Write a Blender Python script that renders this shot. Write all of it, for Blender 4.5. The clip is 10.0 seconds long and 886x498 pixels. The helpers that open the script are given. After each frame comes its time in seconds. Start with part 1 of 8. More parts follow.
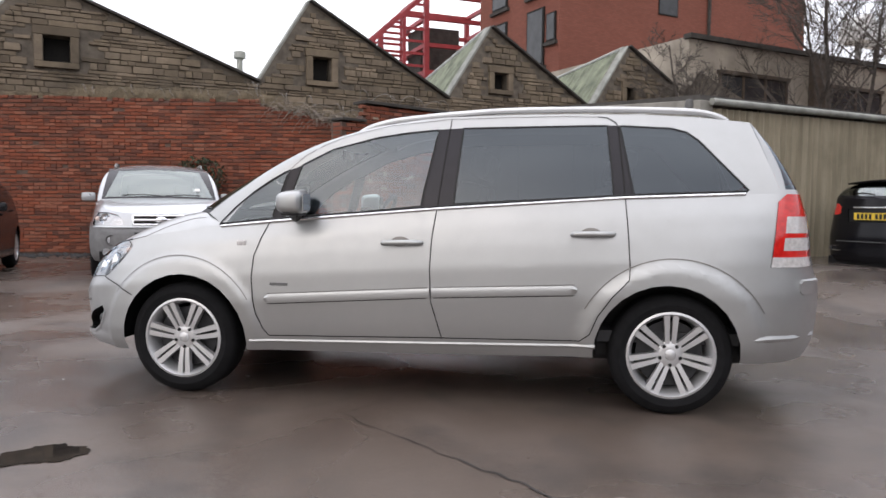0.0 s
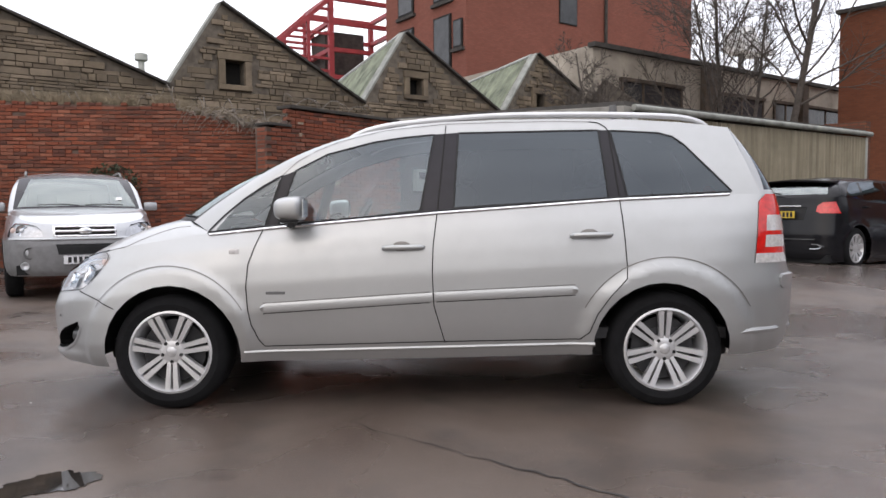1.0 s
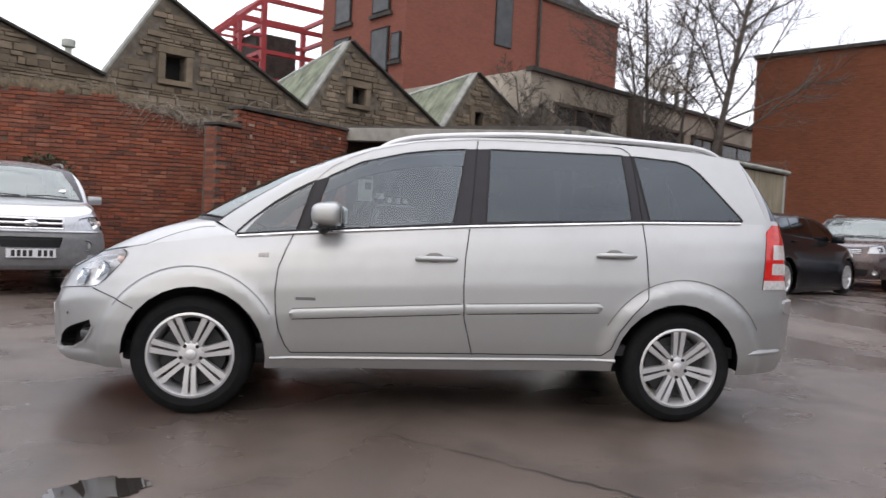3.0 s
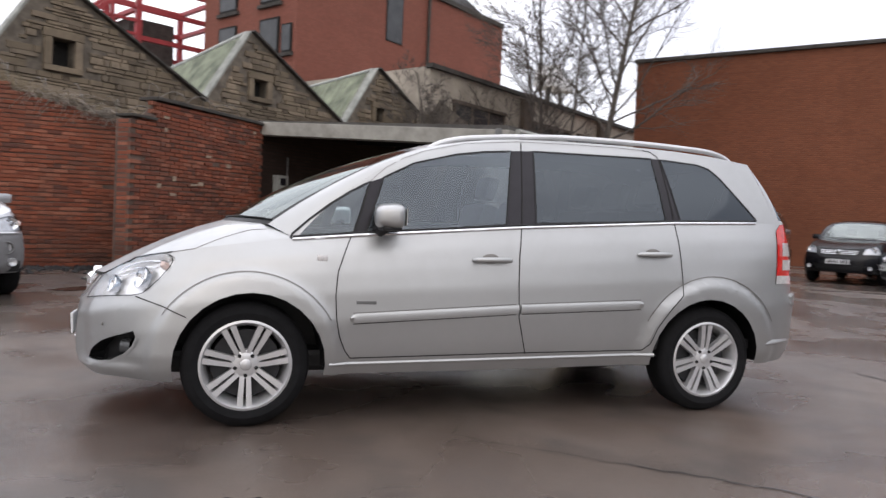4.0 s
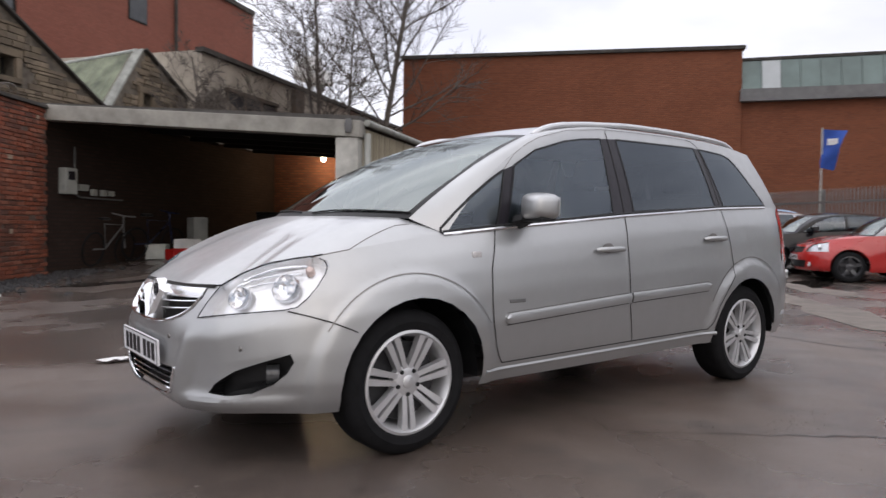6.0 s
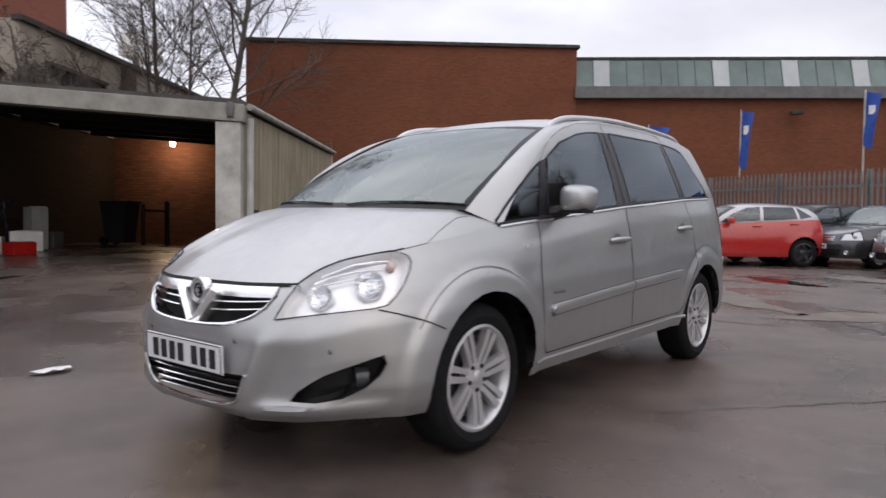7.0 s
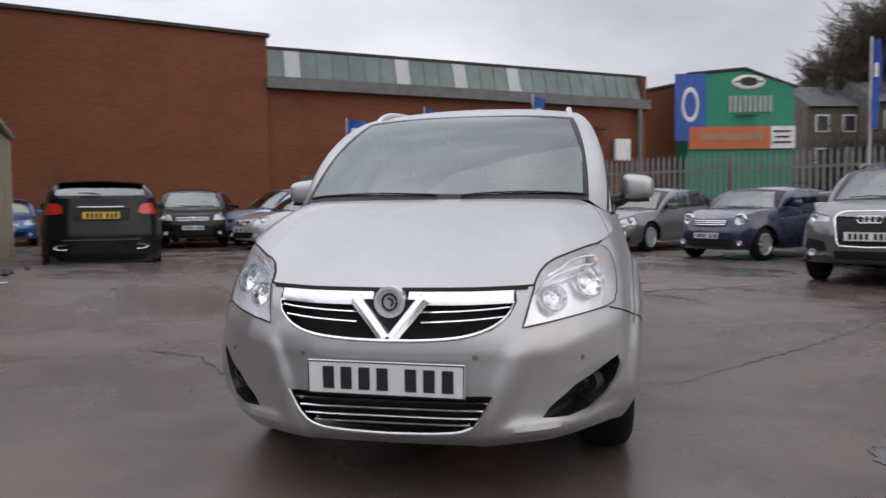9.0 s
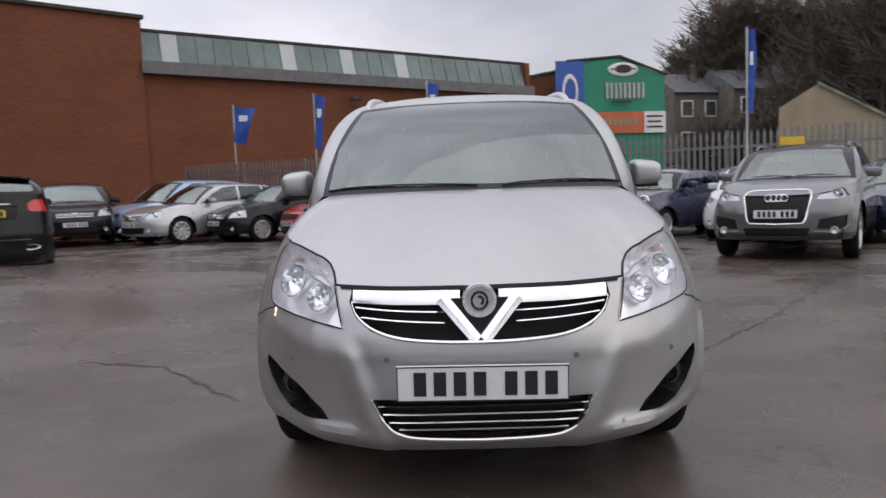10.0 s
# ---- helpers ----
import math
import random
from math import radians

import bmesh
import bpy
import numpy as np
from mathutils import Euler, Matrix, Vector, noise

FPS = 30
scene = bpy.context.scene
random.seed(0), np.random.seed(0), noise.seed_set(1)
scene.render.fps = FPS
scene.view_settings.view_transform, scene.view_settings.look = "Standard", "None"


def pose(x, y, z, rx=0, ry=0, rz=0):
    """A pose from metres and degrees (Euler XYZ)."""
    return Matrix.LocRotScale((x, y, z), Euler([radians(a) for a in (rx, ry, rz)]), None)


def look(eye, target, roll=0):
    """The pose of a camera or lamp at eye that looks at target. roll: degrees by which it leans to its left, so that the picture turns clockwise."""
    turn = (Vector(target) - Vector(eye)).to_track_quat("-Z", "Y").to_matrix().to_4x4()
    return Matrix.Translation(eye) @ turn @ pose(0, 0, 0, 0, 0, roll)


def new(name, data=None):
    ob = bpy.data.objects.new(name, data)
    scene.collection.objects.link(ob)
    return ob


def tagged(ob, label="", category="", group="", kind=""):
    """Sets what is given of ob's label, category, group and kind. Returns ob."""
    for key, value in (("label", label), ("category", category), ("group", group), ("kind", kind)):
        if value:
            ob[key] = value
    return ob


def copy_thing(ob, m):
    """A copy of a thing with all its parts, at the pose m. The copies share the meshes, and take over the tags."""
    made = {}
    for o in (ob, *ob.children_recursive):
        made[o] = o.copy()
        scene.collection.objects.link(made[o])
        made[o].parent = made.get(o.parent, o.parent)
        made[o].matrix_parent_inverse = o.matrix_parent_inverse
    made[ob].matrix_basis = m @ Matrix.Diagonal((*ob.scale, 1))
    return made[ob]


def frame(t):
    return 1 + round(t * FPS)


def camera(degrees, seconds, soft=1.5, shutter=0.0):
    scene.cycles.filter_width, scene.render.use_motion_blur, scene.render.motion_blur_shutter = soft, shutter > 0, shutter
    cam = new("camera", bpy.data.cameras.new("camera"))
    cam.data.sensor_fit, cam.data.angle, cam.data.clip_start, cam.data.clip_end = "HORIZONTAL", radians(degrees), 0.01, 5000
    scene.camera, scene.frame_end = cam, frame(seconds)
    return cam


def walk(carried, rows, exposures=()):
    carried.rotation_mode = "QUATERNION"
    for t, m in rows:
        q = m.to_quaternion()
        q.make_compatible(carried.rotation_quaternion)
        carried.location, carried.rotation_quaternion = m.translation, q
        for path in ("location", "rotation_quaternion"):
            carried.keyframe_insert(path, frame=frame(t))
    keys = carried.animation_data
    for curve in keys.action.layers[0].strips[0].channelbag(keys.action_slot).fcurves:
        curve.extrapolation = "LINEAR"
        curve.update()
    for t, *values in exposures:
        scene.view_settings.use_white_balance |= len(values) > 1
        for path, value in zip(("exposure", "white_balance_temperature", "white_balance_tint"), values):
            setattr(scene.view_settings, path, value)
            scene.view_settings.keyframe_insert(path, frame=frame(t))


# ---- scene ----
cam = camera(63.2, 10.0, 1.5, 0.5)
PATH = [
    (0, (0.697, -4.643, 1.095), (0.415, -2.667, 0.97), 0.5),
    (0.5, (0.386, -4.631, 1.087), (0.225, -2.643, 0.94), 0.0),
    (1, (0.16, -4.701, 1.09), (0.151, -2.704, 0.979), -0.4),
    (1.5, (0.09, -4.693, 1.1), (0.087, -2.696, 0.996), -0.9),
    (2, (0.071, -4.672, 1.094), (0.081, -2.674, 1.007), 0.5),
    (2.5, (-0.054, -4.667, 1.079), (-0.011, -2.669, 1.001), 2.8),
    (3, (-0.487, -4.714, 1.077), (-0.257, -2.729, 1.007), 2.8),
    (3.2, (-0.677, -4.696, 1.063), (-0.405, -2.716, 0.993), 2.7),
    (4.3, (-1.74, -4.403, 1.066), (-1.044, -2.529, 0.988), 1.9),
    (4.5, (-1.923, -4.299, 1.042), (-1.155, -2.455, 0.95), 1.3),
    (5, (-2.344, -3.985, 1.042), (-1.373, -2.239, 0.945), 1.1),
    (5.5, (-2.766, -3.708, 1.042), (-1.608, -2.079, 0.993), 0.6),
    (5.7, (-2.919, -3.547, 1.015), (-1.755, -1.922, 0.958), 0.6),
    (6.8, (-3.725, -2.762, 0.98), (-2.196, -1.474, 0.908), 1.1),
    (7, (-3.836, -2.559, 0.995), (-2.268, -1.32, 0.908), 0.7),
    (7.5, (-4.06, -2.111, 0.996), (-2.389, -1.015, 0.912), 0.3),
    (8, (-4.262, -1.611, 0.992), (-2.455, -0.759, 0.892), 0.9),
    (8.5, (-4.342, -1.119, 0.98), (-2.461, -0.451, 0.86), -0.4),
    (9, (-4.457, -0.628, 0.992), (-2.497, -0.243, 0.884), -0.6),
    (9.5, (-4.441, -0.242, 0.993), (-2.455, -0.027, 0.886), -1.8),
    (10, (-4.381, 0.043, 1.021), (-2.387, 0.101, 0.87), -2.0),
]
walk(cam, [(t, look(eye, target, roll)) for t, eye, target, roll in PATH], [(0.0, 0.97, 6450, 11), (3.0, 0.96, 6450, 11), (5.5, 0.77, 6450, 12), (7.5, 0.5, 6430, 13), (10.0, 0.45, 6420, 13)])

# ---- light ----
world = bpy.data.worlds.new("overcast_sky")
scene.world = world
world.use_nodes = True
wn, wl = world.node_tree.nodes, world.node_tree.links
wn.clear()
w_out = wn.new("ShaderNodeOutputWorld")
w_bg = wn.new("ShaderNodeBackground")
w_sky = wn.new("ShaderNodeTexSky")
w_sky.sky_type = "NISHITA"
w_sky.sun_disc = False
w_sky.sun_elevation = radians(34)
w_sky.sun_rotation = radians(200)
w_sky.dust_density = 4.0
w_sky.ozone_density = 0.6
w_tc = wn.new("ShaderNodeTexCoord")
w_map = wn.new("ShaderNodeMapping")
w_map.inputs["Scale"].default_value = (1.0, 1.0, 2.6)
w_noise = wn.new("ShaderNodeTexNoise")
w_noise.inputs["Scale"].default_value = 2.2
w_noise.inputs["Detail"].default_value = 5.0
w_noise.inputs["Roughness"].default_value = 0.5
w_ramp = wn.new("ShaderNodeValToRGB")
w_ramp.color_ramp.elements[0].position = 0.3
w_ramp.color_ramp.elements[0].color = (4.4, 4.45, 4.95, 1)
w_ramp.color_ramp.elements[1].position = 0.7
w_ramp.color_ramp.elements[1].color = (7.5, 7.5, 7.8, 1)
w_mix = wn.new("ShaderNodeMix")
w_mix.data_type = "RGBA"
w_mix.inputs["Factor"].default_value = 0.9
wl.new(w_tc.outputs["Generated"], w_map.inputs["Vector"])
wl.new(w_map.outputs["Vector"], w_noise.inputs["Vector"])
wl.new(w_noise.outputs["Fac"], w_ramp.inputs["Fac"])
# an overcast sky is brightest overhead, and here paler to the north
w_sep = wn.new("ShaderNodeSeparateXYZ")
wl.new(w_tc.outputs["Generated"], w_sep.inputs[0])
w_el = wn.new("ShaderNodeMapRange")
for key_, v_ in (("From Min", 0.0), ("From Max", 1.0), ("To Min", 0.68), ("To Max", 1.5)):
    w_el.inputs[key_].default_value = v_
wl.new(w_sep.outputs["Z"], w_el.inputs["Value"])
w_az = wn.new("ShaderNodeMapRange")
for key_, v_ in (("From Min", -0.2), ("From Max", 1.0), ("To Min", 0.8), ("To Max", 1.52)):
    w_az.inputs[key_].default_value = v_
wl.new(w_sep.outputs["Y"], w_az.inputs["Value"])
w_gain = wn.new("ShaderNodeMath")
w_gain.operation = "MULTIPLY"
wl.new(w_el.outputs["Result"], w_gain.inputs[0])
wl.new(w_az.outputs["Result"], w_gain.inputs[1])
w_cloud = wn.new("ShaderNodeMix")
w_cloud.data_type = "RGBA"
w_cloud.blend_type = "MULTIPLY"
w_cloud.inputs["Factor"].default_value = 1.0
wl.new(w_ramp.outputs["Color"], w_cloud.inputs["A"])
wl.new(w_gain.outputs["Value"], w_cloud.inputs["B"])
wl.new(w_sky.outputs["Color"], w_mix.inputs["A"])
wl.new(w_cloud.outputs["Result"], w_mix.inputs["B"])
wl.new(w_mix.outputs["Result"], w_bg.inputs["Color"])
w_bg.inputs["Strength"].default_value = 0.112
wl.new(w_bg.outputs["Background"], w_out.inputs["Surface"])

sun = new("sun", bpy.data.lights.new("sun", "SUN"))
sun.data.energy = 0.55
sun.data.angle = radians(120)
sun.data.color = (1.0, 0.97, 0.93)
sun.matrix_world = look((0, 0, 60), (14, 26, 18))

# ---- materials ----
def nodes_of(name):
    m = bpy.data.materials.new(name)
    m.use_nodes = True
    nt = m.node_tree
    return m, nt, nt.nodes["Principled BSDF"]


def setp(b, **kw):
    for k, v in kw.items():
        b.inputs[k.replace("_", " ")].default_value = v


def tex(nt, scale, detail=4.0, rough=0.6, stretch=(1, 1, 1), space="Object"):
    tc = nt.nodes.new("ShaderNodeTexCoord")
    mp = nt.nodes.new("ShaderNodeMapping")
    mp.inputs["Scale"].default_value = stretch
    n = nt.nodes.new("ShaderNodeTexNoise")
    n.inputs["Scale"].default_value = scale
    n.inputs["Detail"].default_value = detail
    n.inputs["Roughness"].default_value = rough
    nt.links.new(tc.outputs[space], mp.inputs["Vector"])
    nt.links.new(mp.outputs["Vector"], n.inputs["Vector"])
    return n.outputs["Fac"]


def ramp(nt, fac, *stops):
    r = nt.nodes.new("ShaderNodeValToRGB")
    el = r.color_ramp.elements
    while len(el) < len(stops):
        el.new(0.5)
    for e, (p, c) in zip(el, stops):
        e.position = p
        e.color = (*c, 1) if len(c) == 3 else c
    nt.links.new(fac, r.inputs["Fac"])
    return r.outputs["Color"]


def mixc(nt, fac, a, b, mode="MIX"):
    m = nt.nodes.new("ShaderNodeMix")
    m.data_type = "RGBA"
    m.blend_type = mode
    for sock, v in (("Factor", fac), ("A", a), ("B", b)):
        s = m.inputs[sock]
        if hasattr(v, "links"):
            nt.links.new(v, s)
        else:
            s.default_value = v if sock == "Factor" else (*v, 1)
    return m.outputs["Result"]


def scalar(nt, fac, lo, hi, a=0.3, b=0.7):
    r = nt.nodes.new("ShaderNodeMapRange")
    r.inputs["From Min"].default_value = a
    r.inputs["From Max"].default_value = b
    r.inputs["To Min"].default_value = lo
    r.inputs["To Max"].default_value = hi
    nt.links.new(fac, r.inputs["Value"])
    return r.outputs["Result"]


def bump(nt, b, height, strength=0.3, dist=0.01):
    n = nt.nodes.new("ShaderNodeBump")
    n.inputs["Strength"].default_value = strength
    n.inputs["Distance"].default_value = dist
    nt.links.new(height, n.inputs["Height"])
    nt.links.new(n.outputs["Normal"], b.inputs["Normal"])


def simple(name, col, rough=0.5, metal=0.0, var=0.15, scale=8.0, bumps=0.0, coat=0.0, spec=0.5):
    m, nt, b = nodes_of(name)
    f = tex(nt, scale)
    lo = tuple(c * (1 - var) for c in col)
    hi = tuple(min(1, c * (1 + var)) for c in col)
    nt.links.new(ramp(nt, f, (0.3, lo), (0.7, hi)), b.inputs["Base Color"])
    setp(b, Roughness=rough, Metallic=metal, Coat_Weight=coat, Specular_IOR_Level=spec)
    b.inputs["Coat Roughness"].default_value = 0.04
    if bumps:
        bump(nt, b, tex(nt, scale * 5), bumps)
    return m


def paint(name, col, metal=0.0, rough=0.35, coat=1.0, spec=0.5):
    m, nt, b = nodes_of(name)
    fine = tex(nt, 300.0, 2.0)
    big = tex(nt, 2.2, 4.0)
    c1 = ramp(nt, fine, (0.3, tuple(c * 0.985 for c in col)), (0.7, tuple(min(1, c * 1.015) for c in col)))
    c2 = mixc(nt, scalar(nt, big, 0.0, 0.18), c1, tuple(c * 0.8 for c in col))
    nt.links.new(c2, b.inputs["Base Color"])
    nt.links.new(scalar(nt, tex(nt, 14.0), rough * 0.85, rough * 1.2), b.inputs["Roughness"])
    setp(b, Metallic=metal, Coat_Weight=coat, Specular_IOR_Level=spec)
    b.inputs["Coat Roughness"].default_value = 0.05
    return m


def glassy(name, tint, ior=1.85, rough=0.02, sheen=(0.82, 0.91, 1.0)):
    m = bpy.data.materials.new(name)
    m.use_nodes = True
    nt = m.node_tree
    nt.nodes.clear()
    out = nt.nodes.new("ShaderNodeOutputMaterial")
    tr = nt.nodes.new("ShaderNodeBsdfTransparent")
    tr.inputs["Color"].default_value = (*tint, 1)
    gl = nt.nodes.new("ShaderNodeBsdfGlossy")
    gl.inputs["Roughness"].default_value = rough
    gl.inputs["Color"].default_value = (*sheen, 1)
    fr = nt.nodes.new("ShaderNodeFresnel")
    fr.inputs["IOR"].default_value = ior
    mx = nt.nodes.new("ShaderNodeMixShader")
    nt.links.new(fr.outputs["Fac"], mx.inputs["Fac"])
    nt.links.new(tr.outputs["BSDF"], mx.inputs[1])
    nt.links.new(gl.outputs["BSDF"], mx.inputs[2])
    nt.links.new(mx.outputs["Shader"], out.inputs["Surface"])
    return m


SILVER = paint("silver_champagne_paint", (0.445, 0.45, 0.452), 0.8, 0.4, 0.5)
CHROME = simple("bright_chrome", (0.82, 0.83, 0.85), 0.1, 1.0, 0.04)
SATINCHROME = simple("broad_bright_chrome", (0.88, 0.885, 0.9), 0.22, 0.75, 0.03)
ALLOY = simple("painted_alloy", (0.6, 0.6, 0.61), 0.32, 0.6, 0.06)
TYRE = simple("tyre_rubber", (0.009, 0.009, 0.01), 0.85, 0.0, 0.25, 20.0, 0.15, 0.0, 0.2)
BLACKP = simple("black_plastic", (0.011, 0.011, 0.012), 0.45, 0.0, 0.2, 30.0, 0.0, 0.0, 0.3)
GLOSSB = simple("gloss_black_trim", (0.022, 0.02, 0.025), 0.25, 0.0, 0.1, 10.0, 0.0, 0.05, 0.25)
GREYIN = simple("grey_cloth", (0.06, 0.06, 0.065), 0.9, 0.0, 0.3, 60.0, 0.3)
DARKIN = simple("dark_interior_plastic", (0.025, 0.025, 0.028), 0.6, 0.0, 0.2, 20.0)
GLASS = glassy("clear_tinted_glass", (0.82, 0.9, 0.89), 2.1)
SCREEN = glassy("windscreen_glass", (0.42, 0.47, 0.45), 2.8, sheen=(0.9, 0.97, 0.95))
PRIV = glassy("dark_privacy_glass", (0.14, 0.145, 0.16), 1.85)
LENS = glassy("clear_lamp_lens", (0.99, 0.99, 0.995), 1.22)
LAMPIN = simple("grey_lamp_inside", (0.58, 0.59, 0.61), 0.3, 0.5, 0.15, 30.0)
REFLECTOR = simple("lamp_reflector", (0.93, 0.935, 0.95), 0.22, 0.45, 0.08, 14.0)
BOWL = simple("faceted_reflector", (0.95, 0.955, 0.97), 0.14, 0.9, 0.03)
REDLENS = simple("red_lamp_lens", (0.55, 0.015, 0.012), 0.12, 0.0, 0.25, 30.0, 0.0, 1.0)
WHITELENS = simple("white_lamp_lens", (0.62, 0.6, 0.6), 0.15, 0.2, 0.2, 60.0, 0.0, 1.0)
AMBER = simple("amber_lens", (0.72, 0.56, 0.5), 0.15, 0.0, 0.1, 30.0, 0.0, 1.0)
PLATEW = simple("white_plate", (0.72, 0.72, 0.74), 0.35, 0.0, 0.05, 10.0)
PLATEY = simple("yellow_plate", (0.72, 0.5, 0.05), 0.35, 0.0, 0.05, 10.0)
INK = simple("black_print", (0.015, 0.015, 0.017), 0.5, 0.0, 0.1)


def asphalt():
    m, nt, b = nodes_of("damp_asphalt")
    big = tex(nt, 0.22, 5.0, 0.62)
    mid = tex(nt, 1.0, 5.0, 0.58)
    fine = tex(nt, 60.0, 3.0, 0.7)
    grit = tex(nt, 170.0, 2.0)
    c = ramp(nt, mid, (0.25, (0.056, 0.045, 0.040)), (0.5, (0.092, 0.076, 0.068)), (0.75, (0.145, 0.12, 0.105)))
    c = mixc(nt, scalar(nt, big, 0.0, 0.75, 0.42, 0.6), c, (0.122, 0.088, 0.068))
    blot = tex(nt, 1.5, 4.0, 0.55)
    c = mixc(nt, scalar(nt, blot, 0.0, 0.62, 0.5, 0.64), c, (0.045, 0.036, 0.032))
    spots = tex(nt, 5.0, 4.0, 0.6)
    c = mixc(nt, scalar(nt, spots, 0.0, 0.4, 0.54, 0.66), c, (0.13, 0.098, 0.08))
    c = mixc(nt, scalar(nt, fine, 0.0, 0.35), c, (0.05, 0.043, 0.04))
    c = mixc(nt, scalar(nt, grit, 0.0, 0.5, 0.58, 0.72), c, (0.2, 0.175, 0.16))
    nt.links.new(c, b.inputs["Base Color"])
    wet = tex(nt, 0.45, 3.5, 0.55, (1.0, 1.0, 1.0))
    wet2 = tex(nt, 1.6, 3.0, 0.5)
    wm = nt.nodes.new("ShaderNodeMath")
    wm.operation = "MULTIPLY_ADD"
    nt.links.new(wet2, wm.inputs[0])
    wm.inputs[1].default_value = 0.3
    nt.links.new(wet, wm.inputs[2])
    r = scalar(nt, wm.outputs["Value"], 0.15, 0.55, 0.56, 0.84)
    nt.links.new(r, b.inputs["Roughness"])
    h = nt.nodes.new("ShaderNodeMath")
    h.operation = "ADD"
    nt.links.new(fine, h.inputs[0])
    nt.links.new(grit, h.inputs[1])
    bump(nt, b, h.outputs["Value"], 0.24, 0.006)
    setp(b, Specular_IOR_Level=0.62)
    return m


def masonry(name, cols, mortar, bw, bh, offs=0.5, gap=0.012, stain=0.45, space="Object", streaks=0.35):
    """Far brickwork: courses from the brick texture in upright planes whose local x runs along the wall."""
    m, nt, b = nodes_of(name)
    tc = nt.nodes.new("ShaderNodeTexCoord")
    sx = nt.nodes.new("ShaderNodeSeparateXYZ")
    cx = nt.nodes.new("ShaderNodeCombineXYZ")
    add = nt.nodes.new("ShaderNodeMath")
    add.operation = "ADD"
    nt.links.new(tc.outputs[space], sx.inputs[0])
    nt.links.new(sx.outputs["X"], add.inputs[0])
    nt.links.new(sx.outputs["Y"], add.inputs[1])
    nt.links.new(add.outputs[0], cx.inputs["X"])
    nt.links.new(sx.outputs["Z"], cx.inputs["Y"])
    br = nt.nodes.new("ShaderNodeTexBrick")
    br.offset = offs
    br.inputs["Scale"].default_value = 1.0
    br.inputs["Mortar Size"].default_value = gap
    br.inputs["Brick Width"].default_value = bw
    br.inputs["Row Height"].default_value = bh
    br.inputs["Color1"].default_value = (*cols[0], 1)
    br.inputs["Color2"].default_value = (*cols[1], 1)
    br.inputs["Mortar"].default_value = (*mortar, 1)
    nt.links.new(cx.outputs[0], br.inputs["Vector"])
    big = tex(nt, 0.35, 6.0, 0.65)
    streak = tex(nt, 1.2, 5.0, 0.7, (0.3, 0.3, 2.2))
    c = mixc(nt, scalar(nt, big, 0.0, stain, 0.4, 0.75), br.outputs["Color"], tuple(x * 0.45 for x in cols[0]))
    c = mixc(nt, scalar(nt, streak, 0.0, streaks, 0.5, 0.75), c, tuple(x * 1.25 for x in cols[1]))
    nt.links.new(c, b.inputs["Base Color"])
    setp(b, Roughness=0.9, Specular_IOR_Level=0.2)
    inv = nt.nodes.new("ShaderNodeMath")
    inv.operation = "SUBTRACT"
    inv.inputs[0].default_value = 1.0
    nt.links.new(br.outputs["Fac"], inv.inputs[1])
    bump(nt, b, inv.outputs[0], 0.5, 0.01)
    return m


def varied(name, cols, rough=0.9, scale=6.0, dirt=(0.03, 0.028, 0.025), amount=0.6, bumps=0.5, island=False):
    """Pieces of masonry: one tone for each piece, with stains over them."""
    m, nt, b = nodes_of(name)
    if island:
        src = nt.nodes.new("ShaderNodeNewGeometry").outputs["Random Per Island"]
    else:
        src = nt.nodes.new("ShaderNodeObjectInfo").outputs["Random"]
    n = len(cols)
    c = ramp(nt, src, *[(i / max(1, n - 1), k) for i, k in enumerate(cols)])
    f = tex(nt, scale, 6.0, 0.7, (1, 1, 1), "Object")
    c = mixc(nt, scalar(nt, f, 0.0, 0.5, 0.35, 0.7), c, tuple(x * 0.6 for x in cols[0]))
    tc = nt.nodes.new("ShaderNodeNewGeometry")
    big = nt.nodes.new("ShaderNodeTexNoise")
    big.inputs["Scale"].default_value = 0.7
    big.inputs["Detail"].default_value = 6.0
    big.inputs["Roughness"].default_value = 0.65
    nt.links.new(tc.outputs["Position"], big.inputs["Vector"])
    c = mixc(nt, scalar(nt, big.outputs["Fac"], 0.0, amount, 0.45, 0.75), c, dirt)
    nt.links.new(c, b.inputs["Base Color"])
    setp(b, Roughness=rough, Specular_IOR_Level=0.25)
    bump(nt, b, tex(nt, 35.0, 5.0), bumps, 0.01)
    return m


ASPHALT = asphalt()
BRICK_TONES = [(0.23, 0.072, 0.042), (0.29, 0.09, 0.05), (0.185, 0.06, 0.038), (0.34, 0.135, 0.085), (0.105, 0.05, 0.04), (0.26, 0.084, 0.048)]
BRICKS = varied("old_red_brick", BRICK_TONES, amount=0.72, dirt=(0.05, 0.036, 0.03))
BRICKS_J = varied("old_red_brick_courses", BRICK_TONES, amount=0.72, dirt=(0.05, 0.036, 0.03), island=True)
STONE_TONES = [(0.195, 0.155, 0.11), (0.25, 0.2, 0.142), (0.125, 0.1, 0.074), (0.32, 0.255, 0.185), (0.17, 0.14, 0.108)]
STONES = varied("sooty_sandstone", STONE_TONES, amount=0.7)
STONES_J = varied("sooty_sandstone_courses", STONE_TONES, amount=0.7, island=True)
MORTAR = simple("old_mortar", (0.105, 0.07, 0.055), 0.95, 0.0, 0.35, 5.0, 0.4)
STONEBACK = simple("rubble_mortar", (0.13, 0.11, 0.088), 0.95, 0.0, 0.4, 4.0, 0.5)
BIGBRICK = masonry("brown_red_brickwork", ((0.215, 0.078, 0.040), (0.165, 0.058, 0.031)), (0.16, 0.072, 0.046), 0.225, 0.075, stain=0.5, streaks=0.55)
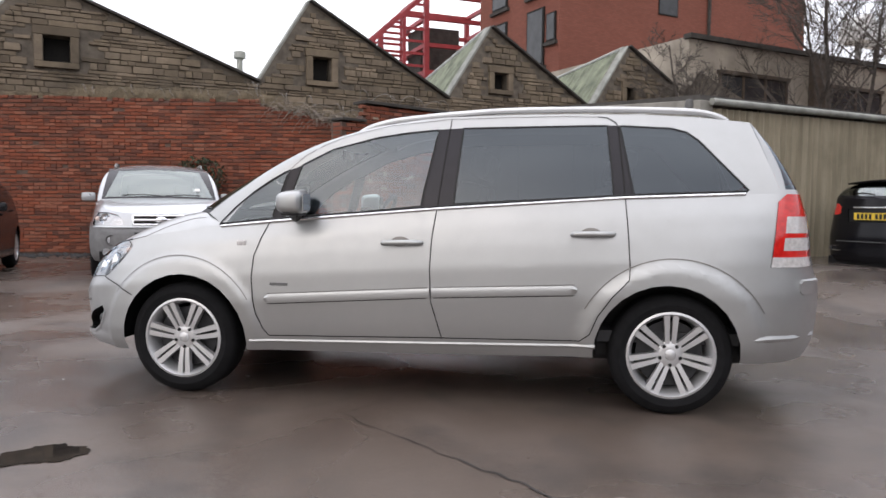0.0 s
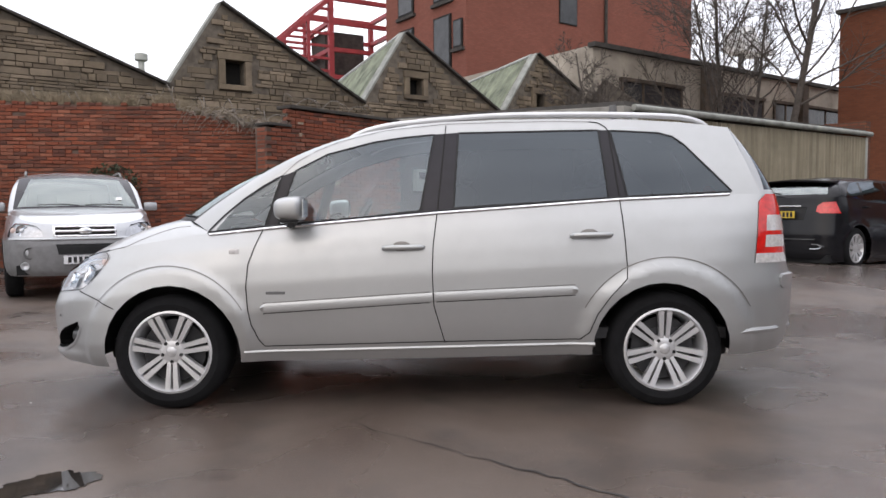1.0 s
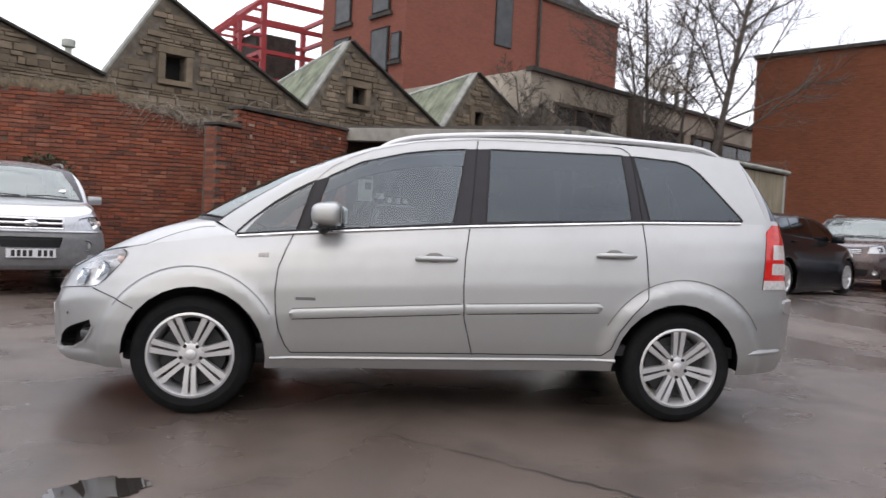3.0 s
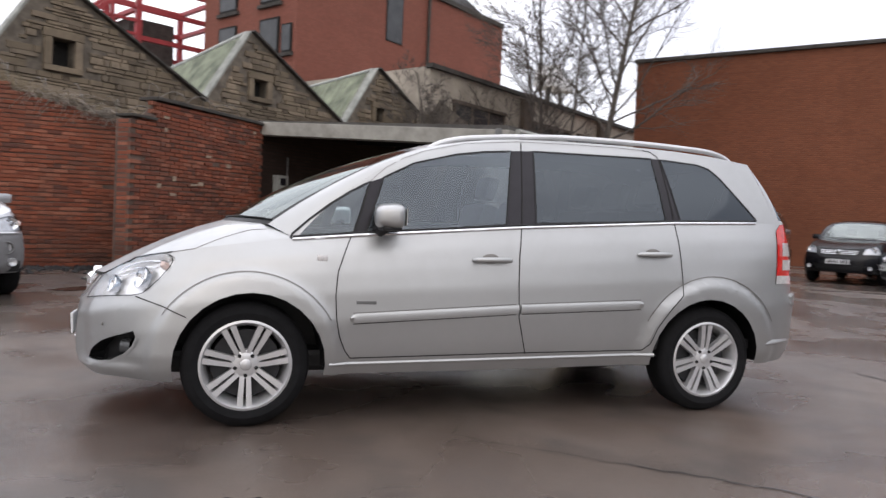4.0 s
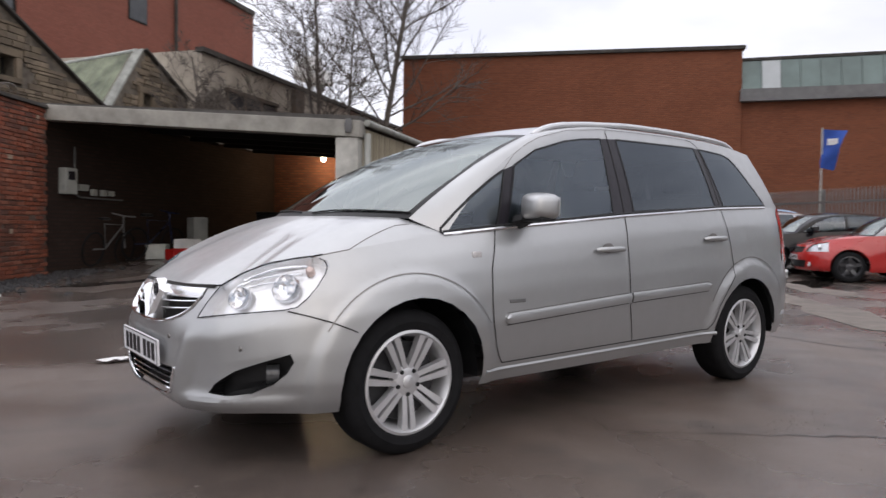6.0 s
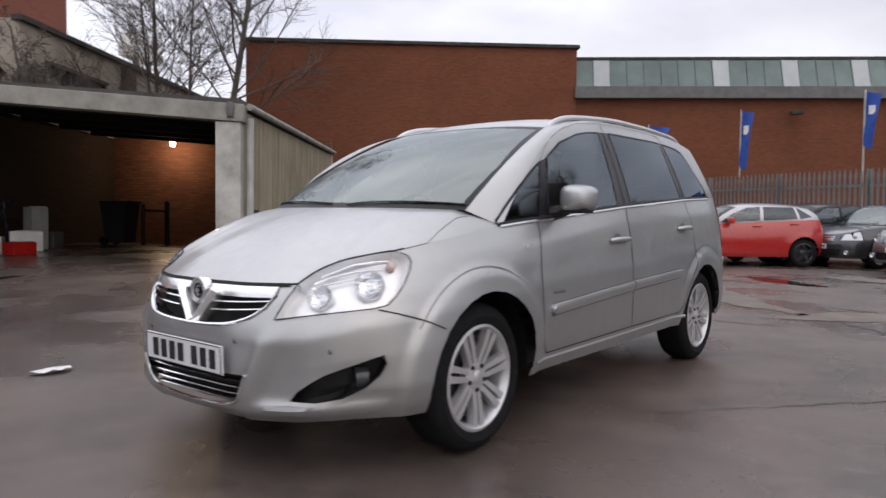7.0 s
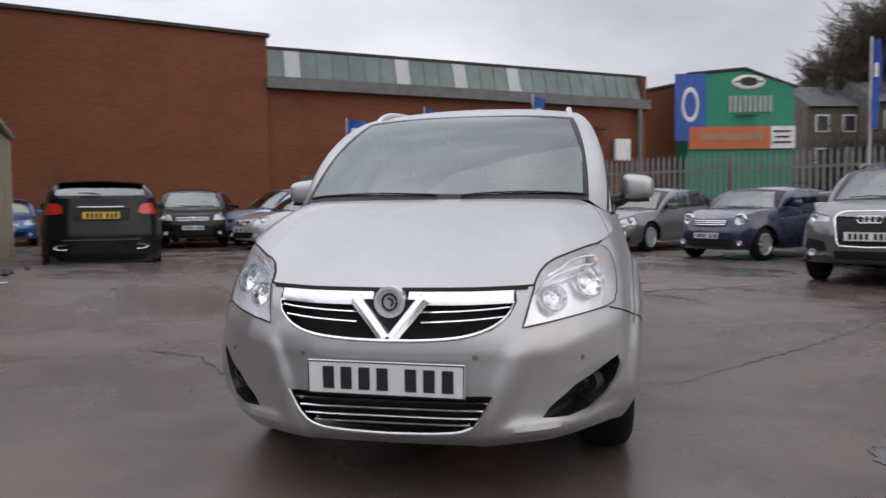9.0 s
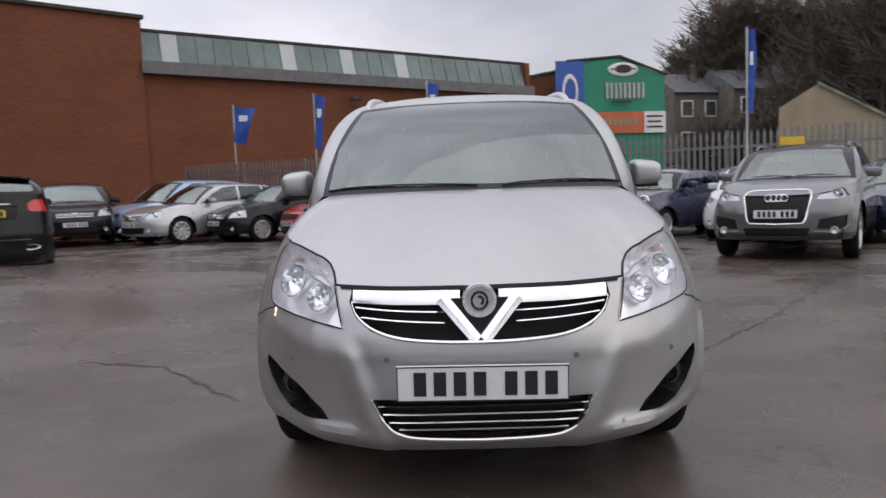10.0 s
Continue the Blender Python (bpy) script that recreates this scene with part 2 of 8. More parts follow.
MILLBRICK = masonry("red_mill_brickwork", ((0.255, 0.094, 0.068), (0.21, 0.075, 0.054)), (0.18, 0.082, 0.062), 0.225, 0.075, stain=0.25)
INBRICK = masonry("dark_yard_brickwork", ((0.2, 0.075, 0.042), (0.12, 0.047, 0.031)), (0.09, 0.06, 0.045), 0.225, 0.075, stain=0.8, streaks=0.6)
# the darkest brick tones, for the shed's left inner wall
DARKBRICK = masonry("blackish_brickwork", ((0.05, 0.03, 0.024), (0.035, 0.022, 0.018)), (0.03, 0.024, 0.02), 0.225, 0.075, stain=0.7)
CONCRETE = simple("weathered_concrete", (0.3, 0.29, 0.26), 0.9, 0.0, 0.3, 2.5, 0.3)
RENDER_ = simple("grey_render", (0.37, 0.325, 0.268), 0.95, 0.0, 0.35, 0.8, 0.3)
def sheeting():
    m, nt, b = nodes_of("weathered_beige_sheeting")
    run = tex(nt, 7.0, 4.0, 0.6, (1.0, 1.0, 0.05))
    c = ramp(nt, run, (0.3, (0.19, 0.165, 0.115)), (0.55, (0.30, 0.262, 0.19)), (0.8, (0.36, 0.325, 0.25)))
    c = mixc(nt, scalar(nt, tex(nt, 0.9, 5.0, 0.65), 0.0, 0.6, 0.45, 0.7), c, (0.14, 0.125, 0.085))
    nt.links.new(c, b.inputs["Base Color"])
    setp(b, Roughness=0.75)
    return m


SHEETING = sheeting()
PILLARP = simple("grubby_white_paint", (0.44, 0.435, 0.40), 0.8, 0.0, 0.3, 3.0, 0.2)
COPING = simple("dark_coping", (0.05, 0.045, 0.04), 0.9, 0.0, 0.4, 3.0, 0.3)
FELT = simple("dark_roof_felt", (0.07, 0.065, 0.06), 0.9, 0.0, 0.3, 3.0, 0.2)
SLATE = simple("grey_slate", (0.09, 0.09, 0.095), 0.7, 0.0, 0.35, 3.0, 0.3)
MOSSROOF = simple("mossy_corrugated_sheet", (0.165, 0.185, 0.125), 0.8, 0.0, 0.55, 1.4, 0.3)
PALEFLASH = simple("pale_lead_flashing", (0.42, 0.43, 0.40), 0.6, 0.2, 0.2, 3.0, 0.1)
VERGE = simple("weathered_verge_flashing", (0.27, 0.275, 0.25), 0.8, 0.1, 0.35, 3.0, 0.2)
GREENGLASS = simple("green_rooflight_glass", (0.12, 0.165, 0.155), 0.35, 0.0, 0.35, 0.5, 0.0)
PALEGLASS = simple("pale_rooflight_glass", (0.42, 0.45, 0.46), 0.4, 0.0, 0.15, 0.7)
GREYTRIM = simple("grey_trim", (0.13, 0.13, 0.13), 0.6, 0.0, 0.2, 3.0)
REDSTEEL = simple("red_painted_steel", (0.33, 0.045, 0.05), 0.5, 0.0, 0.25, 2.0)
GALV = simple("galvanised_steel", (0.2, 0.2, 0.195), 0.55, 0.5, 0.25, 6.0)
BARK = simple("grey_brown_bark", (0.085, 0.072, 0.062), 0.95, 0.0, 0.35, 8.0, 0.4)
WEED = simple("dry_weeds", (0.26, 0.215, 0.15), 0.95, 0.0, 0.4, 6.0)
BRAMBLE = simple("dead_bramble_stems", (0.25, 0.215, 0.18), 0.95, 0.0, 0.35, 6.0)
IVY = simple("dark_green_leaves", (0.035, 0.045, 0.022), 0.8, 0.0, 0.5, 12.0)
WIRE = simple("rusty_grey_wire", (0.22, 0.2, 0.18), 0.6, 0.5, 0.3, 20.0)
VOID = simple("dark_opening", (0.012, 0.011, 0.01), 0.9, 0.0, 0.2)
WHITEP = simple("white_paint", (0.7, 0.7, 0.69), 0.6, 0.0, 0.12, 4.0)
BLUEFLAG = simple("blue_flag_cloth", (0.025, 0.075, 0.33), 0.8, 0.0, 0.2, 4.0)
GREENSIGN = simple("green_sign_panel", (0.012, 0.22, 0.13), 0.5, 0.0, 0.12, 1.0)
ORANGESIGN = simple("orange_sign_panel", (0.5, 0.13, 0.045), 0.5, 0.0, 0.12, 1.0)
BLUESIGN = simple("blue_sign_panel", (0.03, 0.09, 0.35), 0.5, 0.0, 0.12, 1.0)
YELLOWSIGN = simple("yellow_sign_panel", (0.65, 0.42, 0.03), 0.5, 0.0, 0.1, 2.0)
BUFF = simple("buff_stone", (0.3, 0.25, 0.17), 0.9, 0.0, 0.2, 1.0)
HILL = simple("winter_hillside", (0.075, 0.065, 0.045), 0.95, 0.0, 0.4, 0.08)
TWIGS = simple("winter_twigs", (0.085, 0.068, 0.053), 0.95, 0.0, 0.4, 0.3)
GRIT = simple("brown_grit", (0.105, 0.083, 0.07), 0.6, 0.0, 0.4, 40.0)
RUBBISH = simple("dark_rubbish", (0.03, 0.029, 0.03), 0.7, 0.0, 0.5, 8.0)

# ---- building helpers ----
# panes whose faces must look outwards from the middle of their car
OUTWARD = {"clear_tinted_glass", "windscreen_glass", "dark_privacy_glass", "clear_lamp_lens"}


def mesh_of(bm, mat, smooth=False, name="m", angle=38):
    me = bpy.data.meshes.new(name)
    bmesh.ops.recalc_face_normals(bm, faces=bm.faces)
    if mat.name in OUTWARD:
        mid = Vector((0, 0, 0.6))
        for f in bm.faces:
            if f.normal.dot(f.calc_center_median() - mid) < 0:
                f.normal_flip()
    bm.to_mesh(me)
    bm.free()
    if smooth:
        me.polygons.foreach_set("use_smooth", [True] * len(me.polygons))
        me.set_sharp_from_angle(angle=radians(angle))
    me.materials.append(mat)
    return me


def part(name, bm, mat, parent=None, label="", smooth=False):
    ob = new(name, mesh_of(bm, mat, smooth, name))
    if parent is not None:
        ob.parent = parent
    if label:
        ob["label"] = label
    return ob


def thing(name, label, category, group="", kind="", m=None):
    ob = tagged(new(name), label, category, group, kind)
    if m is not None:
        ob.matrix_basis = m
    return ob


def box(bm, c, s, m=None, bev=0.0):
    """A box of size s round the centre c, in the frame m."""
    t = bmesh.new()
    bmesh.ops.create_cube(t, size=1.0)
    for v in t.verts:
        v.co = Vector((v.co.x * s[0] + c[0], v.co.y * s[1] + c[1], v.co.z * s[2] + c[2]))
    if bev:
        bmesh.ops.bevel(t, geom=t.edges[:], offset=bev, segments=2, affect="EDGES", profile=0.6)
    join(bm, t, m)


def join(bm, t, m=None):
    vs = {}
    for v in t.verts:
        vs[v] = bm.verts.new(m @ v.co if m is not None else v.co)
    for f in t.faces:
        try:
            bm.faces.new([vs[v] for v in f.verts])
        except ValueError:
            pass
    t.free()


def boxed(c, s, m=None, bev=0.0):
    bm = bmesh.new()
    box(bm, c, s, m, bev)
    return bm


def tube(bm, pts, r, n=8, cap=True):
    """A round tube along points; r is a radius or one for each point."""
    pts = [Vector(p) for p in pts]
    rs = r if isinstance(r, (list, tuple)) else [r] * len(pts)
    rings = []
    ref = Vector((0, 0, 1))
    for i, p in enumerate(pts):
        d = (pts[min(i + 1, len(pts) - 1)] - pts[max(i - 1, 0)]).normalized()
        u = d.cross(ref)
        if u.length < 0.05:
            u = d.cross(Vector((1, 0, 0)))
        u.normalize()
        w = u.cross(d)
        rings.append([bm.verts.new(p + rs[i] * (math.cos(a) * u + math.sin(a) * w)) for a in (2 * math.pi * k / n for k in range(n))])
    for a, b in zip(rings, rings[1:]):
        for k in range(n):
            bm.faces.new((a[k], a[(k + 1) % n], b[(k + 1) % n], b[k]))
    if cap:
        bm.faces.new(rings[0][::-1])
        bm.faces.new(rings[-1])


def tubed(pts, r, n=8):
    bm = bmesh.new()
    tube(bm, pts, r, n)
    return bm


def lathe(bm, prof, n=32, axis="y", m=None):
    """Turns (radius, along) pairs round an axis."""
    rings = []
    for r, h in prof:
        ring = []
        for k in range(n):
            a = 2 * math.pi * k / n
            c, s = r * math.cos(a), r * math.sin(a)
            co = Vector((c, h, s)) if axis == "y" else Vector((h, c, s)) if axis == "x" else Vector((c, s, h))
            ring.append(bm.verts.new(m @ co if m is not None else co))
        rings.append(ring)
    for a, b in zip(rings, rings[1:]):
        for k in range(n):
            bm.faces.new((a[k], a[(k + 1) % n], b[(k + 1) % n], b[k]))
    return rings


def prism(bm, poly, h0, h1, m=None, axis="z"):
    """A flat outline drawn out between two heights along an axis."""
    def at(p, h):
        co = Vector((p[0], p[1], h)) if axis == "z" else Vector((p[0], h, p[1])) if axis == "y" else Vector((h, p[0], p[1]))
        return m @ co if m is not None else co
    a = [bm.verts.new(at(p, h0)) for p in poly]
    b = [bm.verts.new(at(p, h1)) for p in poly]
    bm.faces.new(a[::-1])
    bm.faces.new(b)
    for i in range(len(poly)):
        j = (i + 1) % len(poly)
        bm.faces.new((a[i], a[j], b[j], b[i]))


def lerp(a, b, t):
    return a + (b - a) * t


def smooth01(t):
    t = max(0.0, min(1.0, t))
    return t * t * (3 - 2 * t)


def poly1(pairs, x):
    """A value off a broken line."""
    return float(np.interp(x, [p[0] for p in pairs], [p[1] for p in pairs]))


def spline(keys, per):
    """A smooth curve through the rows of keys."""
    k = np.array(keys, float)
    k = np.vstack([2 * k[0] - k[1], k, 2 * k[-1] - k[-2]])
    out = []
    for i in range(1, len(k) - 2):
        for t in np.arange(per) / per:
            a, b, c, d = k[i - 1], k[i], k[i + 1], k[i + 2]
            out.append(0.5 * (2 * b + (c - a) * t + (2 * a - 5 * b + 4 * c - d) * t * t + (3 * b - a - 3 * c + d) * t ** 3))
    out.append(k[-2])
    return np.array(out)


def yard(a_deg, x, y, z=0.0):
    """A frame at (x, y, z) whose x axis runs at a_deg in the plan."""
    return Matrix.Translation((x, y, z)) @ Matrix.Rotation(radians(a_deg), 4, "Z")


def ground_z(x, y):
    """The yard: level round the cars, swelling towards the open shed."""
    return 0.26 * smooth01((y - 2.6) / 3.6) * smooth01((x + 1.5) / 3.5) * (1 - 0.75 * smooth01((x - 4.0) / 6.0)) * (1 - smooth01((y - 20.0) / 6.0))

# ---- cars ----
def car_shell(P, per, rows):
    """One half (y > 0) of a car's skin. Each face's material_index says which skin it is:
    0 lower body, 1 bonnet, 2 windscreen, 3 glasshouse side, 4 tailgate, 5 roof, 6 pillar."""
    keys = np.array(P["plan"], float)
    ring = spline(keys, per)
    tn = np.array([0, 0.08, 0.2, 0.4, 0.6, 0.75, 0.88, 1.0])
    tan = np.gradient(ring[:, :2], axis=0)
    tan /= np.linalg.norm(tan, axis=1)[:, None]
    nrm = np.stack([-tan[:, 1], tan[:, 0]], 1)
    nrm[0], nrm[-1] = (-1, 0), (1, 0)
    bm = bmesh.new()
    top, cols = [], []
    for (x, y, zs, zb, *ins), n in zip(ring, nrm):
        col = []
        for k in range(rows + 1):
            t = k / rows
            inset = float(np.interp(t, tn, ins))
            if 0 < k < rows:
                inset = 0.5 * inset + 0.25 * (float(np.interp(t - 0.5 / rows, tn, ins)) + float(np.interp(t + 0.5 / rows, tn, ins)))
            z = zb + (zs - zb) * t
            px, py = x - n[0] * inset, y - n[1] * inset
            if "sculpt" in P:
                px += P["sculpt"](px, py, z)
            for hx in P["hubs"]:
                r = math.hypot(px - hx, z - P["hub_z"])
                py += P["flare"] * smooth01((P["flare_r"] - r) / P.get("flare_w", 0.03)) * smooth01((abs(y) - 0.6) / 0.15)
            col.append(bm.verts.new((px, max(py, 0.0), z)))
        cols.append(col)
        top.append(col[-1])
    def quads(a, b, idx):
        for k in range(len(a) - 1):
            vs = [v for i, v in enumerate((a[k], b[k], b[k + 1], a[k + 1]))]
            if len({tuple(np.round(v.co, 6)) for v in vs}) < 3:
                continue
            try:
                bm.faces.new(vs).material_index = idx
            except ValueError:
                pass
    for a, b in zip(cols, cols[1:]):
        quads(a, b, 0)
    iA = min(range(len(top)), key=lambda i: abs(top[i].co.x - P["xA"]) + (9 if top[i].co.y < 0.4 else 0))
    iR = min(range(len(top)), key=lambda i: abs(top[i].co.x - P["xR"]) + (9 if top[i].co.y < 0.3 or top[i].co.x < 0 else 0))
    # bonnet
    cowl = spline(P["cowl"], 8)
    def on_cowl(f):
        q = f * (len(cowl) - 1)
        i = min(int(q), len(cowl) - 2)
        return Vector(cowl[i] + (cowl[i + 1] - cowl[i]) * (q - i))
    A = top[iA].co.copy()
    nb = max(4, rows // 2)
    bcols = []
    for j in range(iA + 1):
        f = j / iA
        T = top[j].co
        g = on_cowl(smooth01(f) * 0.5 + f * 0.5)
        e = g.lerp(A, smooth01((f - 0.86) / 0.14))
        col = [top[j]]
        for k in range(1, nb + 1):
            t = k / nb
            p = T.lerp(e, t)
            p.z += P["bonnet_bulge"] * 4 * t * (1 - t) * min(1.0, (e - T).length / 0.5)
            col.append(bm.verts.new(p))
        bcols.append(col)
    for a, b in zip(bcols, bcols[1:]):
        quads(a, b, 1)
    # roof as a function of how far along (s) and across (v)
    def roof(s, v):
        xf = lerp(P["roof_f"][0], P["roof_f"][1], v * v)
        xr = lerp(P["roof_r"][0], P["roof_r"][1], v * v)
        x = lerp(xf, xr, s)
        w = poly1(P["roof_w"], x)
        return Vector((x, v * w, lerp(poly1(P["roof_zc"], x), poly1(P["roof_ze"], x), v ** 2.4)))
    nv, ns = (8, 24) if rows > 12 else (5, 10)
    grid = [[bm.verts.new(roof(i / ns, j / nv)) for j in range(nv + 1)] for i in range(ns + 1)]
    for a, b in zip(grid, grid[1:]):
        quads(a, b, 5)
    # glasshouse
    nr = max(6, int(rows * 0.7))
    def strip(base, tops, bulges, idx):
        prev = None
        for B, T, u in zip(base, tops, bulges):
            col = []
            for k in range(nr + 1):
                t = k / nr
                col.append(bm.verts.new(B.lerp(T, t) + u * (4 * t * (1 - t))))
            if prev:
                quads(prev, col, idx)
            prev = col
    nw = 12 if rows > 12 else 6
    cc = [on_cowl(i / nw) for i in range(nw + 1)]
    b_edge = Vector(P.get("b_edge", P["b_screen"]))
    strip(cc, [roof(0, i / nw) for i in range(nw + 1)], [Vector(P["b_screen"]).lerp(b_edge, (i / nw) ** 2) for i in range(nw + 1)], 2)
    C = on_cowl(1.0)
    sA = (P["top_A"] - P["roof_f"][1]) / (P["roof_r"][1] - P["roof_f"][1])
    bA = Vector(P["b_A"])
    ws = [i / 4 for i in range(5)]
    strip([C.lerp(A, w) for w in ws], [roof(sA * w, 1) for w in ws], [b_edge.lerp(bA, w) + Vector((-0.012, 0.016, 0.008)) * (4 * w * (1 - w)) for w in ws], 6)
    side, tops, bul = [], [], []
    for j in range(iA, iR + 1):
        x = top[j].co.x
        xt = poly1(P["side_map"], x)
        s = (xt - P["roof_f"][1]) / (P["roof_r"][1] - P["roof_f"][1])
        side.append(top[j].co.copy())
        tops.append(roof(min(1, max(0, s)), 1))
        bul.append(bA.lerp(Vector(P["b_side"]), smooth01((x - P["xA"]) / 0.9)))
    strip(side, tops, bul, 3)
    rear = [top[j].co.copy() for j in range(iR, len(top))]
    y0 = rear[0].y
    strip(rear, [roof(1, min(1, p.y / y0)) for p in rear], [Vector(P["b_side"]).lerp(Vector(P["b_rear"]), smooth01(i / 4)) for i in range(len(rear))], 4)
    return bm


def cut(bm, faces, poly, axes, keep=None):
    """Cuts the faces along a convex outline seen along one axis; returns those inside."""
    ax = ["xyz".index(c) for c in axes]
    mid = [sum(p[i] for p in poly) / len(poly) for i in (0, 1)]
    inside = [f for f in faces if f.is_valid]
    for i in range(len(poly)):
        p, q = poly[i], poly[(i + 1) % len(poly)]
        n2 = (q[1] - p[1], p[0] - q[0])
        if n2[0] * (mid[0] - p[0]) + n2[1] * (mid[1] - p[1]) > 0:
            n2 = (-n2[0], -n2[1])
        co, no = Vector((0, 0, 0)), Vector((0, 0, 0))
        co[ax[0]], co[ax[1]], no[ax[0]], no[ax[1]] = p[0], p[1], n2[0], n2[1]
        no.normalize()
        if not inside:
            return []
        es = {e for f in inside for e in f.edges}
        vs = {v for f in inside for v in f.verts}
        res = bmesh.ops.bisect_plane(bm, geom=list(vs) + list(es) + inside, dist=1e-6, plane_co=co, plane_no=no)
        inside = [f for f in res["geom"] if isinstance(f, bmesh.types.BMFace) and (f.calc_center_median() - co).dot(no) < 0]
    return inside


def lift(bm, idx, both=False, flip=False, push=0.0):
    """A copy of the faces with one index; flip: on the other side of the car; both: both sides in one."""
    out = bmesh.new()
    bm.normal_update()
    for sgn in ((1, -1) if both else (-1,) if flip else (1,)):
        vs = {}
        for f in bm.faces:
            if f.material_index != idx:
                continue
            for v in f.verts:
                if v not in vs:
                    nv_ = v.normal if v.normal.dot(v.co - Vector((0, 0, 0.6))) > 0 else -v.normal
                    co = v.co + nv_ * push
                    vs[v] = out.verts.new((co.x, sgn * co.y, co.z))
            try:
                nf = out.faces.new([vs[v] for v in f.verts])
            except ValueError:
                continue
            if sgn < 0:
                nf.normal_flip()
    bmesh.ops.remove_doubles(out, verts=out.verts, dist=2e-4)
    return out


def tray(bm, idx, flip, push):
    """An open tray behind the faces with one index: a floor set in by push and walls up to their edge."""
    out = bmesh.new()
    sgn = -1 if flip else 1
    bm.normal_update()
    outer, inner = {}, {}
    fl = [f for f in bm.faces if f.material_index == idx]
    own = set(fl)
    for f in fl:
        for v in f.verts:
            if v not in outer:
                n = v.normal if v.normal.dot(v.co - Vector((0, 0, 0.6))) > 0 else -v.normal
                p, q = v.co - n * 0.001, v.co + n * push
                outer[v] = out.verts.new((p.x, sgn * p.y, p.z))
                inner[v] = out.verts.new((q.x, sgn * q.y, q.z))
        out.faces.new([inner[v] for v in f.verts])
    for e in {e for f in fl for e in f.edges}:
        if sum(1 for f in e.link_faces if f in own) == 1:
            a, b = e.verts
            out.faces.new((outer[a], outer[b], inner[b], inner[a]))
    return out


def wheel(parent, x, y, r, rim_r, width, sgn, spokes, twin, hi=True, rimmat=None, z=None, phase=0.0):
    """A wheel whose outer face looks along sgn * y: tyre, rim and spokes, bolts and cap."""
    w = new("wheel")
    w.parent = parent
    w.matrix_basis = Matrix.Translation((x, y, z if z is not None else r)) @ (Matrix.Identity(4) if sgn < 0 else Matrix.Rotation(math.pi, 4, "Z"))
    n = 48 if hi else 24
    bm = bmesh.new()
    h = width
    lathe(bm, [(rim_r, 0.02), (rim_r + 0.012, 0.0), (lerp(rim_r, r, 0.45), -0.008), (r - 0.022, 0.006), (r - 0.006, 0.022), (r, 0.045), (r, h - 0.045), (r - 0.02, h - 0.01), (rim_r, h)], n)
    part("tyre", bm, TYRE, w, smooth=True)
    bm = bmesh.new()
    lathe(bm, [(rim_r + 0.006, 0.004), (rim_r - 0.006, 0.0), (rim_r - 0.016, 0.012), (rim_r - 0.026, 0.045), (rim_r - 0.04, h - 0.03)], n)
    rim = part("rim", bm, rimmat or ALLOY, w, smooth=True)
    bm = bmesh.new()
    for i in range(spokes):
        a0 = 2 * math.pi * i / spokes + math.pi / 2 + phase
        for d in ((-1, 1) if twin else (0,)):
            hw = 0.0118 if twin else 0.026
            m = Matrix.Rotation(-a0, 4, "Y")
            t = bmesh.new()
            off_i, off_o = d * 0.0148, d * 0.0235
            r0, r1 = 0.045, rim_r - 0.008
            prof = []
            for rr, yy, off, ww in ((r0, 0.026, off_i, hw * 0.92), (lerp(r0, r1, 0.5), 0.014, lerp(off_i, off_o, 0.5), hw * 1.08), (r1, 0.008, off_o, hw * 1.32)):
                prof.append([t.verts.new((rr, yy, off - ww)), t.verts.new((rr, yy, off + ww)), t.verts.new((rr, yy + 0.035, off + ww)), t.verts.new((rr, yy + 0.035, off - ww))])
            for p, q in zip(prof, prof[1:]):
                for k in range(4):
                    t.faces.new((p[k], p[(k + 1) % 4], q[(k + 1) % 4], q[k]))
            t.faces.new(prof[0][::-1])
            t.faces.new(prof[-1])
            join(bm, t, m)
    lathe(bm, [(0.0, 0.022), (0.03, 0.02), (0.06, 0.024), (0.072, 0.03), (0.078, 0.06)], 24)
    part("spokes", bm, rimmat or ALLOY, w, smooth=True)
    bm = bmesh.new()
    lathe(bm, [(0.0, 0.075), (rim_r - 0.05, 0.075), (rim_r - 0.05, h - 0.02)], 24)
    part("brake_disc", bm, DARKIN, w, smooth=True)
    if hi:
        for i in range(5):
            a = 2 * math.pi * i / 5 + math.pi / 2 + math.pi / 5
            bm = bmesh.new()
            lathe(bm, [(0.0, 0.0165), (0.0085, 0.0165), (0.0105, 0.024), (0.0105, 0.05)], 10, m=Matrix.Translation((0.054 * math.cos(a), 0, 0.054 * math.sin(a))))
            part("wheel_bolt", bm, BLACKP, w)
        bm = bmesh.new()
        lathe(bm, [(0.0, 0.012), (0.022, 0.013), (0.03, 0.018), (0.031, 0.03)], 20)
        part("centre_cap", bm, ALLOY, w, smooth=True)
    return w


def plate(parent, x, z, w, h, mat, face, tilt=0.0, blocks=7, y=0.0, lean=0.0):
    """A number plate with plain bars for its characters; face: -1 looks to -x, 1 to +x."""
    m = Matrix.Translation((x, y, z)) @ Matrix.Rotation(radians(tilt), 4, "X") @ Matrix.Rotation(radians(lean), 4, "Y")
    p = part("number_plate", boxed((0, 0, 0), (0.012, w, h), m, 0.003), mat, parent)
    part("plate_border", _frame_bm(m, face, w, h), INK, p)
    cw = w * 0.88 / (blocks + 0.6)
    for i in range(blocks):
        yy = -face * (-w * 0.42 + cw * (i + 0.5) + (cw * 0.55 if i > 3 else 0))
        part("character_bar", boxed((face * 0.0075, -yy, 0), (0.003, cw * 0.62, h * 0.66), m), INK, p)


